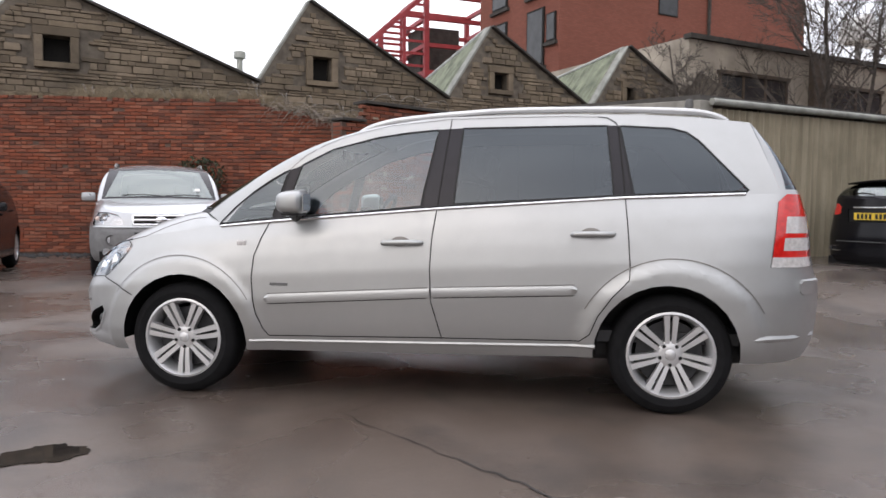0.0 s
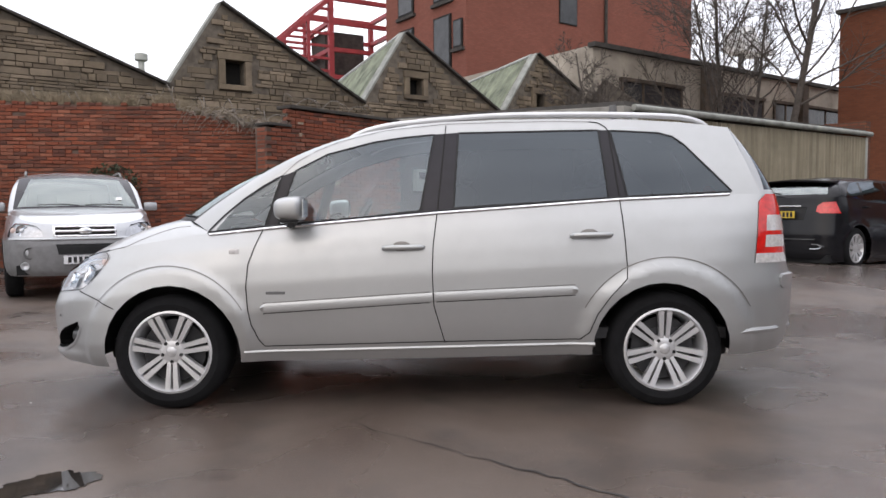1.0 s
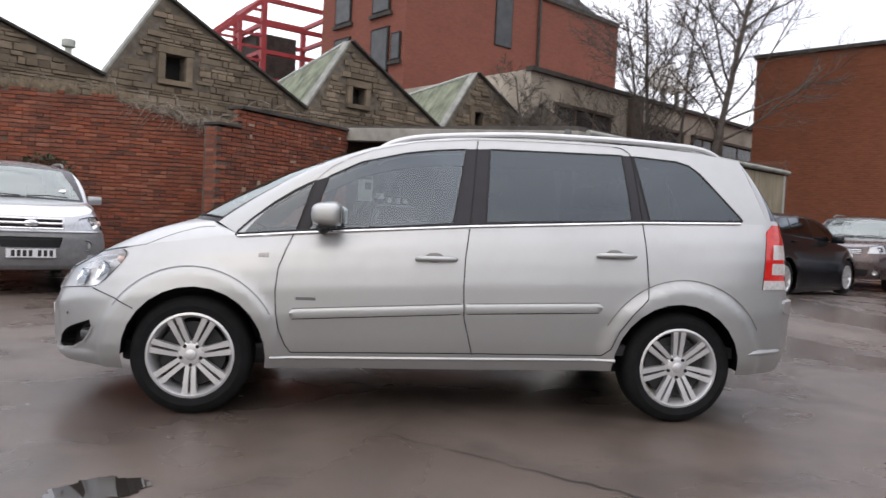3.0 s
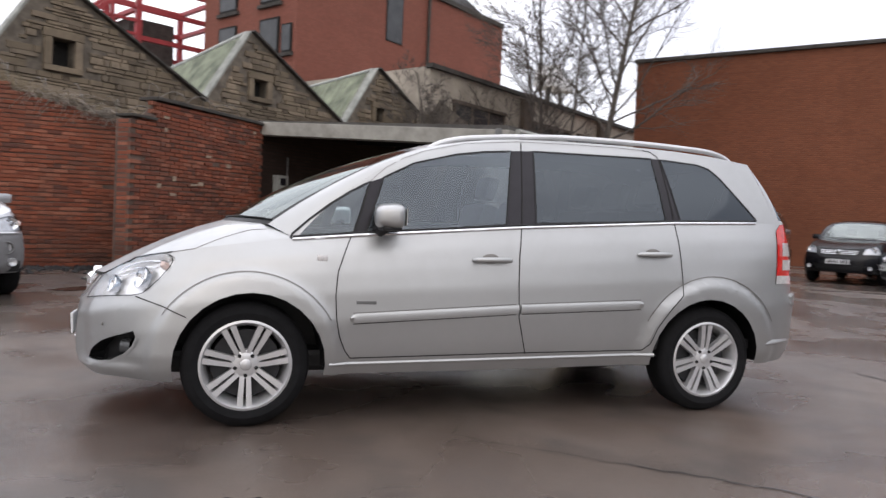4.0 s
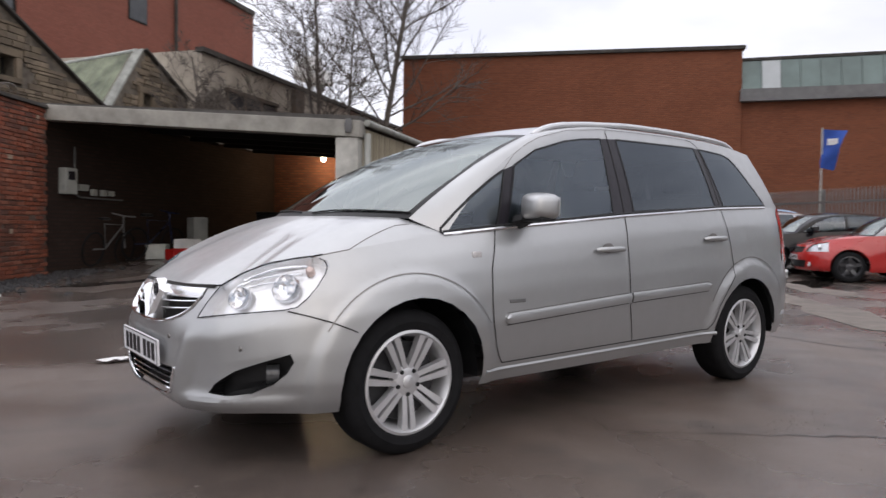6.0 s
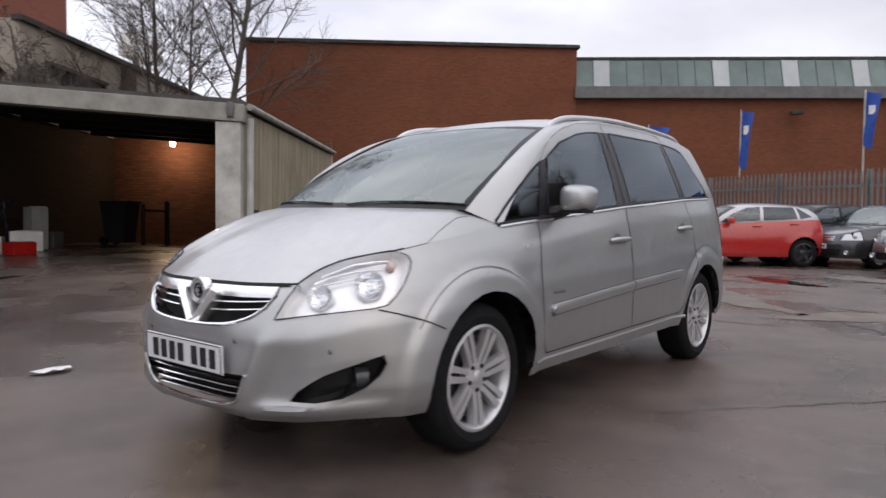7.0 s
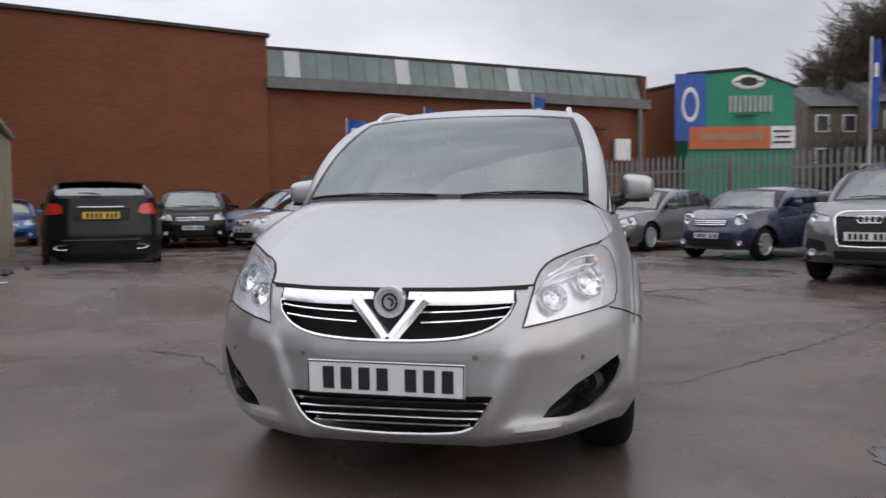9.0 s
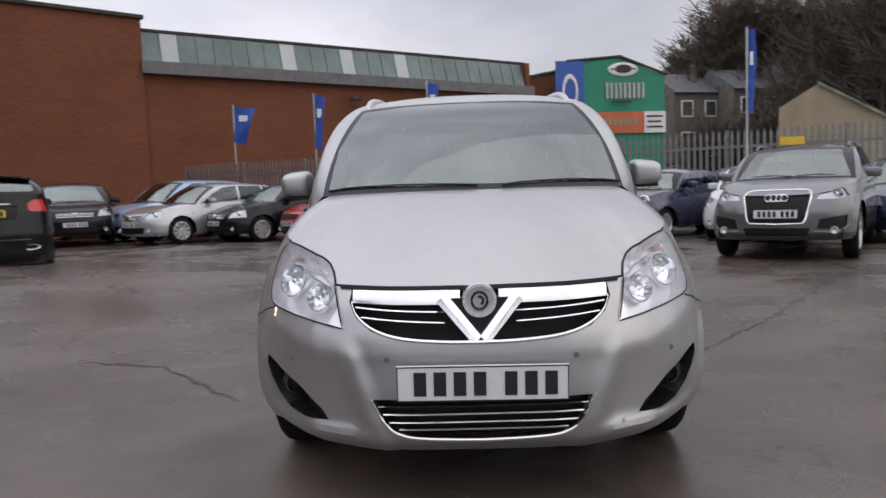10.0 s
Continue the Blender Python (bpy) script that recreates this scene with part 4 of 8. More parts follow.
    edge = [(0.345, 0.40), (0.302, 0.318), (0.262, 0.285), (0.19, 0.27), (0.0, 0.262), (-0.19, 0.27), (-0.262, 0.285), (-0.302, 0.318), (-0.345, 0.40)]
    b = bmesh.new()
    pts = []
    for y, z in spline(edge, 5):
        hit = on_skin(bvh, y, max(z, 0.262), -1, "x")
        pts.append(hit + Vector((-0.002, 0, 0)))
    tube(b, pts, 0.0065, 8)
    part("grille_rim", b, CHROME, lg, smooth=True)
    # fog lamps
    for sgn in (1, -1):
        fr = new("fog_lamp")
        fr.parent = car
        part("recess", tray(bm, 13, sgn < 0, -0.075), BLACKP, fr)
        hit = on_skin(bvh, sgn * 0.655, 0.385, -1, "x")
        m = Matrix.Translation(hit + Vector((0.06, -sgn * 0.02, 0.005))) @ Matrix.Rotation(sgn * radians(25), 4, "Z")
        b = bmesh.new()
        lathe(b, [(0.0, 0.03), (0.028, 0.02), (0.036, 0.0), (0.042, 0.0), (0.042, 0.05)], 24, "x", m)
        part("lens", b, simple_lens(), fr, smooth=True)
        lip = [(sgn * y, z) for y, z in ((0.44, 0.296), (0.50, 0.302), (0.58, 0.299), (0.65, 0.313), (0.707, 0.354), (0.742, 0.402), (0.76, 0.45))]
        part("bright_lip", ribbon(bvh, lip, "x", 0.012, 0.006), SILVER, fr, smooth=True)
    # plate, parking sensors
    plate(car, -2.249, 0.452, 0.52, 0.111, PLATEW, -1, 0.6, lean=-3)
    for y in (0.29, -0.288, 0.62, -0.62):
        z = 0.523 if abs(y) < 0.4 else 0.5
        hit = on_skin(bvh, y, z, -1, "x")
        b = bmesh.new()
        lathe(b, [(0.0, -0.003), (0.009, -0.0025), (0.011, 0.004)], 16, "x", Matrix.Translation(hit))
        part("parking_sensor", b, simple_shadow(), car, smooth=True)
    # seams
    seam = dict(
        fdoor=[(-0.84, 0.985), (-0.875, 0.9), (-0.91, 0.8), (-0.92, 0.68), (-0.912, 0.56), (-0.895, 0.47), (-0.86, 0.39), (-0.83, 0.352)],
        mid=[(0.163, 1.56), (0.112, 1.068), (0.09, 0.9), (0.084, 0.75), (0.092, 0.57), (0.15, 0.366)],
        rdoor=[(0.97, 1.576), (1.02, 1.57), (1.06, 1.545), (1.075, 1.52), (1.106, 1.13), (1.12, 0.94), (1.13, 0.76), (1.125, 0.71), (1.04, 0.62), (0.97, 0.52), (0.93, 0.42), (0.88, 0.382)],
        sill=[(-0.83, 0.352), (0.108, 0.372), (0.88, 0.382)],
        cant=[(-0.745, 1.275), (-0.71, 1.31), (-0.651, 1.363), (-0.55, 1.42), (-0.435, 1.468), (-0.18, 1.533), (0.137, 1.568), (0.5, 1.577), (0.779, 1.580), (0.97, 1.576)],
        bumper=[(-1.885, 0.648), (-1.82, 0.63), (-1.74, 0.605), (-1.64, 0.562)],
    )
    for sgn in (-1, 1):
        for key, pts in seam.items():
            part("panel_gap", ribbon(bvh, pts, "y", 0.0034 if key == "cant" else 0.0058, 0.002, 0.012, sgn), simple_shadow() if key == "cant" else VOID, car)
    for sgn in (-1, 1):
        for hx in HERO["hubs"]:
            # shade of the arch crease, painted as a darker strip on the skin
            part("arch_crease", ribbon(bvh, arc(hx, 0.317, 0.474 if hx < 0 else 0.507, 28 if hx > 0 else 30, 152 if hx > 0 else 148, 26), "y", 0.006, 0.0035, 0.05, sgn), simple_shadow(), car)
    for sgn in (-1, 1):
        part("bonnet_seam", tubed([(p.x, sgn * p.y, p.z + 0.001) for p in seam_pts if p.x < -1.72], 0.004, 6), VOID, car)
        part("bonnet_seam", tubed([(p.x, sgn * p.y, p.z - 0.0005) for p in seam_pts if p.x > -1.74], 0.0026, 6), simple_shadow(), car)
    # side mouldings, chrome waist strip, handles, badges
    for sgn in (-1, 1):
        for x0, x1, z0, z1 in ((-0.84, 0.083, 0.562, 0.618), (0.097, 0.862, 0.62, 0.652)):
            b = bmesh.new()
            prev = None
            n = 72
            for i in range(n + 1):
                t = i / n
                x, zc = lerp(x0, x1, t), lerp(z0, z1, t)
                hh = 0.027
                end = t * (x1 - x0) if x0 < 0 else (1 - t) * (x1 - x0)
                hh *= math.sqrt(max(0.15, 1 - max(0, 1 - end / 0.03) ** 2))
                y = on_skin(bvh, x, zc, sgn).y
                cur = [b.verts.new((x, y + sgn * o, zc + k)) for o, k in ((-0.004, -hh), (0.012, -hh * 0.9), (0.020, hh * 0.35), (0.013, hh * 0.93), (-0.004, hh))]
                if prev:
                    for k in range(4):
                        b.faces.new((prev[k], cur[k], cur[k + 1], prev[k + 1]))
                else:
                    b.faces.new(cur)
                prev = cur
            b.faces.new(prev[::-1])
            part("side_moulding", b, SILVER, car, smooth=True)
            # shadow lines along the moulding's edges, painted as thin dark strips
            for sz in (-1, 1):
                part("moulding_gap", ribbon(bvh, [(x0 + 0.012, z0 + sz * 0.0285), (x1 - 0.012, z1 + sz * 0.0285)], "y", 0.004, 0.002, 0.03, sgn), simple_shadow() if sz > 0 else VOID, car)
        b = bmesh.new()
        pts = []
        for x in np.linspace(-1.14, 1.715, 60):
            z = poly1([(-1.14, 0.958), (-0.8, 0.992), (0.11, 1.068), (1.1, 1.135), (1.715, 1.16)], x)
            pts.append(on_skin(bvh, float(x), z, sgn) + Vector((0, sgn * 0.003, 0)))
        tube(b, pts, 0.0085, 6)
        part("chrome_waist_strip", b, CHROME, car, "thin chrome strip", True)
        pts = [p + Vector((0, 0, 0.013)) for p in pts]
        b = bmesh.new()
        tube(b, pts, 0.007, 6)
        part("window_seal", b, BLACKP, car, smooth=True)
        for hx0, hz in ((-0.18, 0.884), (0.83, 0.944)):
            h = new("door_handle")
            h.parent = car
            c = on_skin(bvh, hx0 + 0.11, hz, sgn)
            b = bmesh.new()
            tube(b, [c + Vector((dx, sgn * o, dz)) for dx, o, dz in ((-0.11, 0.008, -0.004), (-0.095, 0.024, 0), (-0.03, 0.032, 0.002), (0.05, 0.030, 0.003), (0.098, 0.022, 0.003), (0.11, 0.008, 0.003))], [0.010, 0.014, 0.0155, 0.0155, 0.014, 0.010], 10)
            part("grip", b, SILVER, h, smooth=True)
            # the cup's shade: a flat darkened disc in place of a hollow
            b = bmesh.new()
            lathe(b, [(0.0, 0.004), (0.6, 0.003), (1.0, 0.0)], 24, "y", Matrix.Translation(c + Vector((-0.01, sgn * 0.002, 0.004))) @ Matrix.Diagonal((0.052, sgn * 1.0, 0.03, 1)))
            part("handle_cup", b, simple_shadow(), h, smooth=True)
        c = on_skin(bvh, -0.99, 0.868, sgn)
        part("side_repeater", boxed((0, 0, 0), (0.055, 0.012, 0.03), Matrix.Translation(c), 0.005), WHITELENS, car, "small clear side repeater", True)
        c = on_skin(bvh, -0.76, 0.645, sgn)
        part("model_badge", boxed((0, 0, 0), (0.105, 0.006, 0.016), Matrix.Translation(c), 0.002), GREYTRIM, car, "small grey badge")
    for sgn in (-1, 1):
        for key, pts in SIDE_GLASS.items():
            part("window_gasket", ribbon(bvh, pts + pts[:1], "y", 0.013 if key == "quarter" else 0.010, 0.0025, 0.03, sgn), BLACKP, car)
    # sills: bright lower ledge
    for sgn in (-1, 1):
        b = bmesh.new()
        pts = []
        for x in np.linspace(-0.94, 0.96, 40):
            z = lerp(0.318, 0.356, (x + 0.99) / 1.97)
            pts.append(on_skin(bvh, float(x), z, sgn) + Vector((0, -sgn * 0.004, 0)))
        tube(b, pts, 0.012, 8)
        part("sill_ledge", b, SILVER, car, smooth=True)
        b = bmesh.new()
        pts = [on_skin(bvh, x, z, sgn) + Vector((0, -sgn * 0.010, 0)) for x, z in ((1.70, 0.405), (1.78, 0.42), (1.95, 0.425), (2.08, 0.43))]
        tube(b, pts, [0.004, 0.018, 0.02, 0.018], 8)
        part("bumper_ledge", b, SILVER, car, smooth=True)
        b = bmesh.new()
        prev = None
        for i in range(9):
            x = lerp(1.985, 2.105, i / 8)
            y = on_skin(bvh, x, 0.68, sgn).y
            hh = 0.042 * smooth01(i / 8 * 3 + 0.55)
            cur = [b.verts.new((x + 0.25 * o, y + sgn * o, 0.683 + k)) for o, k in ((-0.01, -hh), (0.012, -hh * 0.85), (0.014, hh * 0.85), (-0.01, hh))]
            if prev:
                for k in range(3):
                    b.faces.new((prev[k], cur[k], cur[k + 1], prev[k + 1]))
            else:
                b.faces.new(cur)
            prev = cur
        b.faces.new(prev[::-1])
        part("bumper_moulding", b, SILVER, car, smooth=True)
    # door mirrors
    for sgn in (-1, 1):
        mr = new("door_mirror")
        mr.parent = car
        b = bmesh.new()
        bmesh.ops.create_uvsphere(b, u_segments=28, v_segments=18, radius=1.0)
        for v in b.verts:
            q = [math.copysign(abs(k) ** 0.55, k) for k in v.co]
            t = (q[0] + 1) / 2
            v.co = Vector((q[0] * 0.078, q[1] * 0.088 * (1 - 0.16 * (1 - t)), q[2] * 0.073 * (1 - 0.2 * (1 - t)) * (1 - 0.14 * q[1] * sgn)))
            v.co.z = max(v.co.z, -0.058)
        bmesh.ops.transform(b, matrix=Matrix.Translation((-0.665, sgn * 0.892, 1.096)) @ Matrix.Rotation(sgn * radians(6), 4, "Z"), verts=b.verts)
        part("housing", b, SILVER, mr, smooth=True)
        part("lower_cover", boxed((-0.66, sgn * 0.88, 1.034), (0.10, 0.14, 0.02), None, 0.009), BLACKP, mr, smooth=True)
        b = bmesh.new()
        tube(b, [(-0.66, sgn * 0.83, 1.045), (-0.68, sgn * 0.79, 1.03), (-0.69, sgn * 0.75, 1.02)], [0.03, 0.035, 0.04], 8)
        part("arm", b, BLACKP, mr, smooth=True)
        part("mirror_glass", boxed((-0.586, sgn * 0.892, 1.098), (0.006, 0.12, 0.09), None, 0.002), CHROME, mr)
    # roof rails
    for sgn in (-1, 1):
        b = bmesh.new()
        pts = []
        for x, y, z in ((-0.385, 0.548, 1.492), (-0.31, 0.545, 1.532), (-0.18, 0.54, 1.566), (0.0, 0.535, 1.588), (0.14, 0.53, 1.601), (0.455, 0.53, 1.621), (0.775, 0.53, 1.625), (1.09, 0.53, 1.623), (1.41, 0.525, 1.613), (1.54, 0.52, 1.60), (1.62, 0.515, 1.578), (1.66, 0.512, 1.555)):
            pts.append((x, sgn * y, z))
        pts = [tuple(p) for p in spline(pts, 4)]
        tube(b, pts, 0.0165, 8)
        part("roof_rail", b, ALLOY, car, "satin metal roof rail", True)
    part("roof_aerial", boxed((1.25, -0.05, 1.642), (0.1, 0.035, 0.03), None, 0.012), SILVER, car, smooth=True)
    b = bmesh.new()
    prev = None
    for i in range(13):
        y = lerp(-0.56, 0.56, i / 12)
        x = 1.86 - 0.09 * (y / 0.56) ** 2
        z = 1.568 - 0.03 * (y / 0.56) ** 2
        cur = [b.verts.new((x + dx, y, z + dz)) for dx, dz in ((-0.16, 0.02), (0.0, 0.0), (-0.005, -0.03), (-0.1, -0.03))]
        if prev:
            for k in range(4):
                b.faces.new((prev[k], cur[k], cur[(k + 1) % 4], prev[(k + 1) % 4]))
        else:
            b.faces.new(cur)
        prev = cur
    b.faces.new(prev[::-1])
    part("rear_spoiler", b, SILVER, car, smooth=True)
    # wipers and mirror inside
    for y0, y1 in ((0.62, -0.02), (-0.12, -0.64)):
        b = bmesh.new()
        pts = []
        for i in range(9):
            t = i / 8
            y = lerp(y0, y1, t)
            hit = on_skin(bvh, y, 1.050 + 0.014 * t * (1 - t) * 3 + (0.004 if i else 0), -1, "x")
            pts.append(hit + Vector((-0.007, 0, 0.002)))
        tube(b, pts, 0.0042, 6)
        part("wiper", b, BLACKP, car, smooth=True)
    # underside, floor, arch liners
    part("underbody", boxed((0.0, 0, 0.31), (3.5, 1.3, 0.12), None, 0.03), BLACKP, car)
    for hx in HERO["hubs"]:
        for sgn in (-1, 1):
            b = bmesh.new()
            ring = []
            for yy in (0.80, 0.50):
                ring.append([b.verts.new((hx + p[0], sgn * yy, 0.317 + p[1])) for p in arc(0, 0, 0.388, -3, 183, 22)])
            for k in range(22):
                b.faces.new((ring[0][k], ring[0][k + 1], ring[1][k + 1], ring[1][k]))
            b.faces.new(ring[1])
            part("arch_liner", b, BLACKP, car)
            wheel(car, hx, sgn * 0.812, 0.317, 0.223, 0.21, sgn, 7, True, phase=math.pi if hx < 0 else 0.0)
    # inside
    part("dashboard", boxed((-0.82, 0, 0.93), (0.5, 1.34, 0.16), None, 0.05), DARKIN, car, smooth=True)
    part("cabin_floor", boxed((0.4, 0, 0.40), (2.6, 1.5, 0.06)), DARKIN, car)
    part("load_cover", boxed((1.55, 0, 0.95), (0.7, 1.2, 0.05), None, 0.02), DARKIN, car)
    for y in (-0.38, 0.38):
        seat(car, -0.12, y, 0.42)
    for y in (-0.46, 0.0, 0.46):
        seat(car, 0.72, y, 0.46, 0.56)
    b = bmesh.new()
    m = Matrix.Translation((-0.46, 0.38, 0.98)) @ Matrix.Rotation(radians(-62), 4, "Y")
    tube(b, [m @ Vector((0.185 * math.cos(a), 0.185 * math.sin(a), 0)) for a in np.linspace(0, 2 * math.pi, 33)], 0.016, 8)
    part("steering_wheel", b, DARKIN, car, smooth=True)
    part("interior_mirror", boxed((-0.60, 0, 1.405), (0.03, 0.2, 0.06), None, 0.012), BLACKP, car, smooth=True)
    return car


_SH = {}


# silver darkened to stand for shade in creases, seams and cups; sensors too
def simple_shadow():
    if "s" not in _SH:
        _SH["s"] = simple("shaded_silver_paint", (0.2, 0.19, 0.18), 0.4, 0.6, 0.1)
    return _SH["s"]


def simple_lens():
    if "l" not in _SH:
        _SH["l"] = simple("dim_fog_lens", (0.07, 0.072, 0.075), 0.1, 0.3, 0.2, 40.0)
    return _SH["l"]


hero = hero_car()

# ---- ground ----
def ground():
    bm = bmesh.new()
    xs = sorted(set([-400, -120, -60, -30] + [float(v) for v in np.arange(-16, 30.1, 0.8)] + [40, 60, 120, 400]))
    ysr = sorted(set([-400, -120, -60, -30] + [float(v) for v in np.arange(-16, 24.1, 0.8)] + [30, 60, 120, 400]))
    g = [[bm.verts.new((x, y, ground_z(x, y))) for y in ysr] for x in xs]
    for i in range(len(xs) - 1):
        for j in range(len(ysr) - 1):
            bm.faces.new((g[i][j], g[i + 1][j], g[i + 1][j + 1], g[i][j + 1]))
    ob = part("ground", bm, ASPHALT, None, "", True)
    return tagged(ob, "damp patched asphalt of a car sales yard", "ground", kind="structure")


ground()

# ---- yard walls ----
BRICK_MESH = {}


def brick_mesh(key, l, h, d, mat):
    """A slightly worn block, front at y = 0, shared by all alike pieces."""
    if key not in BRICK_MESH:
        bm = bmesh.new()
        rnd = random.Random(len(BRICK_MESH) + 7)
        j = lambda a: rnd.uniform(-a, a)
        c = 0.006
        a = [bm.verts.new((x, 0.0 + j(0.003), z)) for x, z in ((-l / 2 + c + j(0.003), -h / 2 + c), (l / 2 - c + j(0.003), -h / 2 + c), (l / 2 - c, h / 2 - c + j(0.003)), (-l / 2 + c, h / 2 - c + j(0.003)))]
        b = [bm.verts.new((x, 0.012, z)) for x, z in ((-l / 2, -h / 2), (l / 2, -h / 2), (l / 2, h / 2), (-l / 2, h / 2))]
        e = [bm.verts.new((v.co.x, d, v.co.z)) for v in b]
        bm.faces.new(a)
        for p, q in ((a, b), (b, e)):
            for k in range(4):
                bm.faces.new((p[k], q[k], q[(k + 1) % 4], p[(k + 1) % 4]))
        BRICK_MESH[key] = mesh_of(bm, mat, name="piece")
    return BRICK_MESH[key]


def lay(parent, name, items, near, joined_mat, kind_label):
    """Pieces (mesh, place in the parent's frame): those that near() picks as objects, at most 300, the rest joined."""
    left, n = [], 0
    for me, m in items:
        if n < 300 and near(m.translation):
            ob = new(name, me)
            ob.parent = parent
            ob.matrix_basis = m
            n += 1
        else:
            left.append((me, m))
    if left:
        vs, fs = [], []
        for me, m in left:
            o = len(vs)
            vs += [tuple(m @ v.co) for v in me.vertices]
            fs += [tuple(o + i for i in p.vertices) for p in me.polygons]
        me = bpy.data.meshes.new(name + "_courses")
        me.from_pydata(vs, [], fs)
        me.materials.append(joined_mat)
        ob = new(name + "_courses", me)
        ob.parent = parent
        ob["kind"] = "stuff"


def brick_wall(name, m, x0, x1, top, label, near, seed, thick=0.33):
    """A wall of separate bricks along local x; top(x) is its height there."""
    w = thing(name, label, "wall", kind="structure", m=m)
    rnd = random.Random(seed)
    step = 0.4
    bm = bmesh.new()
    n = int(round((x1 - x0) / step))
    for i in range(n):
        a, b = x0 + (x1 - x0) * i / n, x0 + (x1 - x0) * (i + 1) / n
        prism(bm, [(a, -0.2), (b, -0.2), (b, top(b) - 0.03), (a, top(a) - 0.03)], 0.016, thick, None, "y")
    part("wall_core", bm, MORTAR, w)
    items = []
    z, row = 0.04, 0
    while z < 3.6:
        x = x0 + (0.1125 if row % 2 else 0.0)
        while x < x1 - 0.05:
            head = row % 6 == 5
            l = 0.1025 if head else 0.215
            cx = x + l / 2
            if z + 0.03 < top(cx) + rnd.uniform(-0.05, 0.03) and rnd.random() > 0.003 and cx + l / 2 < x1 + 0.03:
                me = brick_mesh(("b", head, rnd.randrange(5)), l + 0.007, 0.063, 0.09, BRICKS)
                items.append((me, Matrix.Translation((cx, rnd.uniform(-0.009, 0.007), z + 0.0325 + rnd.uniform(-0.005, 0.005) + 0.012 * math.sin(cx * 1.7 + row * 0.6))) @ Matrix.Rotation(rnd.uniform(-0.02, 0.02), 4, "Y")))
            x += l + 0.01
        if z + 0.03 < top(x0 + 0.05):
            me = brick_mesh(("b", False, rnd.randrange(5)), 0.215, 0.065, 0.09, BRICKS)
            items.append((me, Matrix.Translation((x0 - 0.004, 0.17, z + 0.0325)) @ Matrix.Rotation(-math.pi / 2, 4, "Z")))
        z += 0.075
        row += 1
    return w, items


def top_left(x):
    return poly1([(-10, 3.2), (-2.1, 3.16), (-1.6, 3.05), (-0.7, 2.8), (-0.2, 2.74), (0.3, 2.66), (1.6, 2.66)], x) + 0.03 * math.sin(x * 5.3) * (1 if x > -2.2 else 0.3)


WALL_L = yard(12, -3.3, 9.9)
wall_left, items_left = brick_wall("wall_west", WALL_L, -9.5, 1.5, top_left, "weathered red brick yard wall with a ragged top", None, 3)
WALL_R = yard(52, -2.66, 8.78)
wall_right, items_right = brick_wall("wall_north", WALL_R, -0.62, 2.95, lambda x: 2.62 if x < -0.08 else 2.97, "patched red brick wall beside the open shed", None, 4)
c = part("coping", boxed((1.42, 0.15, 3.0), (3.05, 0.42, 0.06), None, 0.01), COPING, wall_right)
c = part("coping", boxed((-0.35, 0.15, 2.645), (0.55, 0.4, 0.05), None, 0.01), COPING, wall_right)
# pale plaster scars on the wall
rs = random.Random(12)
for i in range(11):
    x, z = rs.uniform(0.0, 2.7), rs.uniform(0.7, 2.9)
    part("plaster_scar", boxed((x, -0.004, z), (rs.uniform(0.06, 0.2), 0.012, rs.uniform(0.04, 0.09)), None, 0.003), simple("pale_plaster", (0.3, 0.23, 0.17), 0.95, 0, 0.3, 20.0) if i == 0 else bpy.data.materials["pale_plaster"], wall_right)

# ---- saw-tooth stone sheds ----
GABLE = yard(36, -0.87, 17.2)
APEX = [(-12.1, 6.03, -13.6, -7.08), (-5.72, 6.32, -7.08, -1.62), (-0.15, 6.33, -1.62, 3.66), (5.2, 6.33, 3.66, 9.2)]
WINS = [(-11.87, -11.33, 4.2, 4.78), (-5.66, -5.15, 4.31, 4.93), (-0.06, 0.42, 4.53, 5.03), (5.1, 5.5, 4.55, 5.0)]


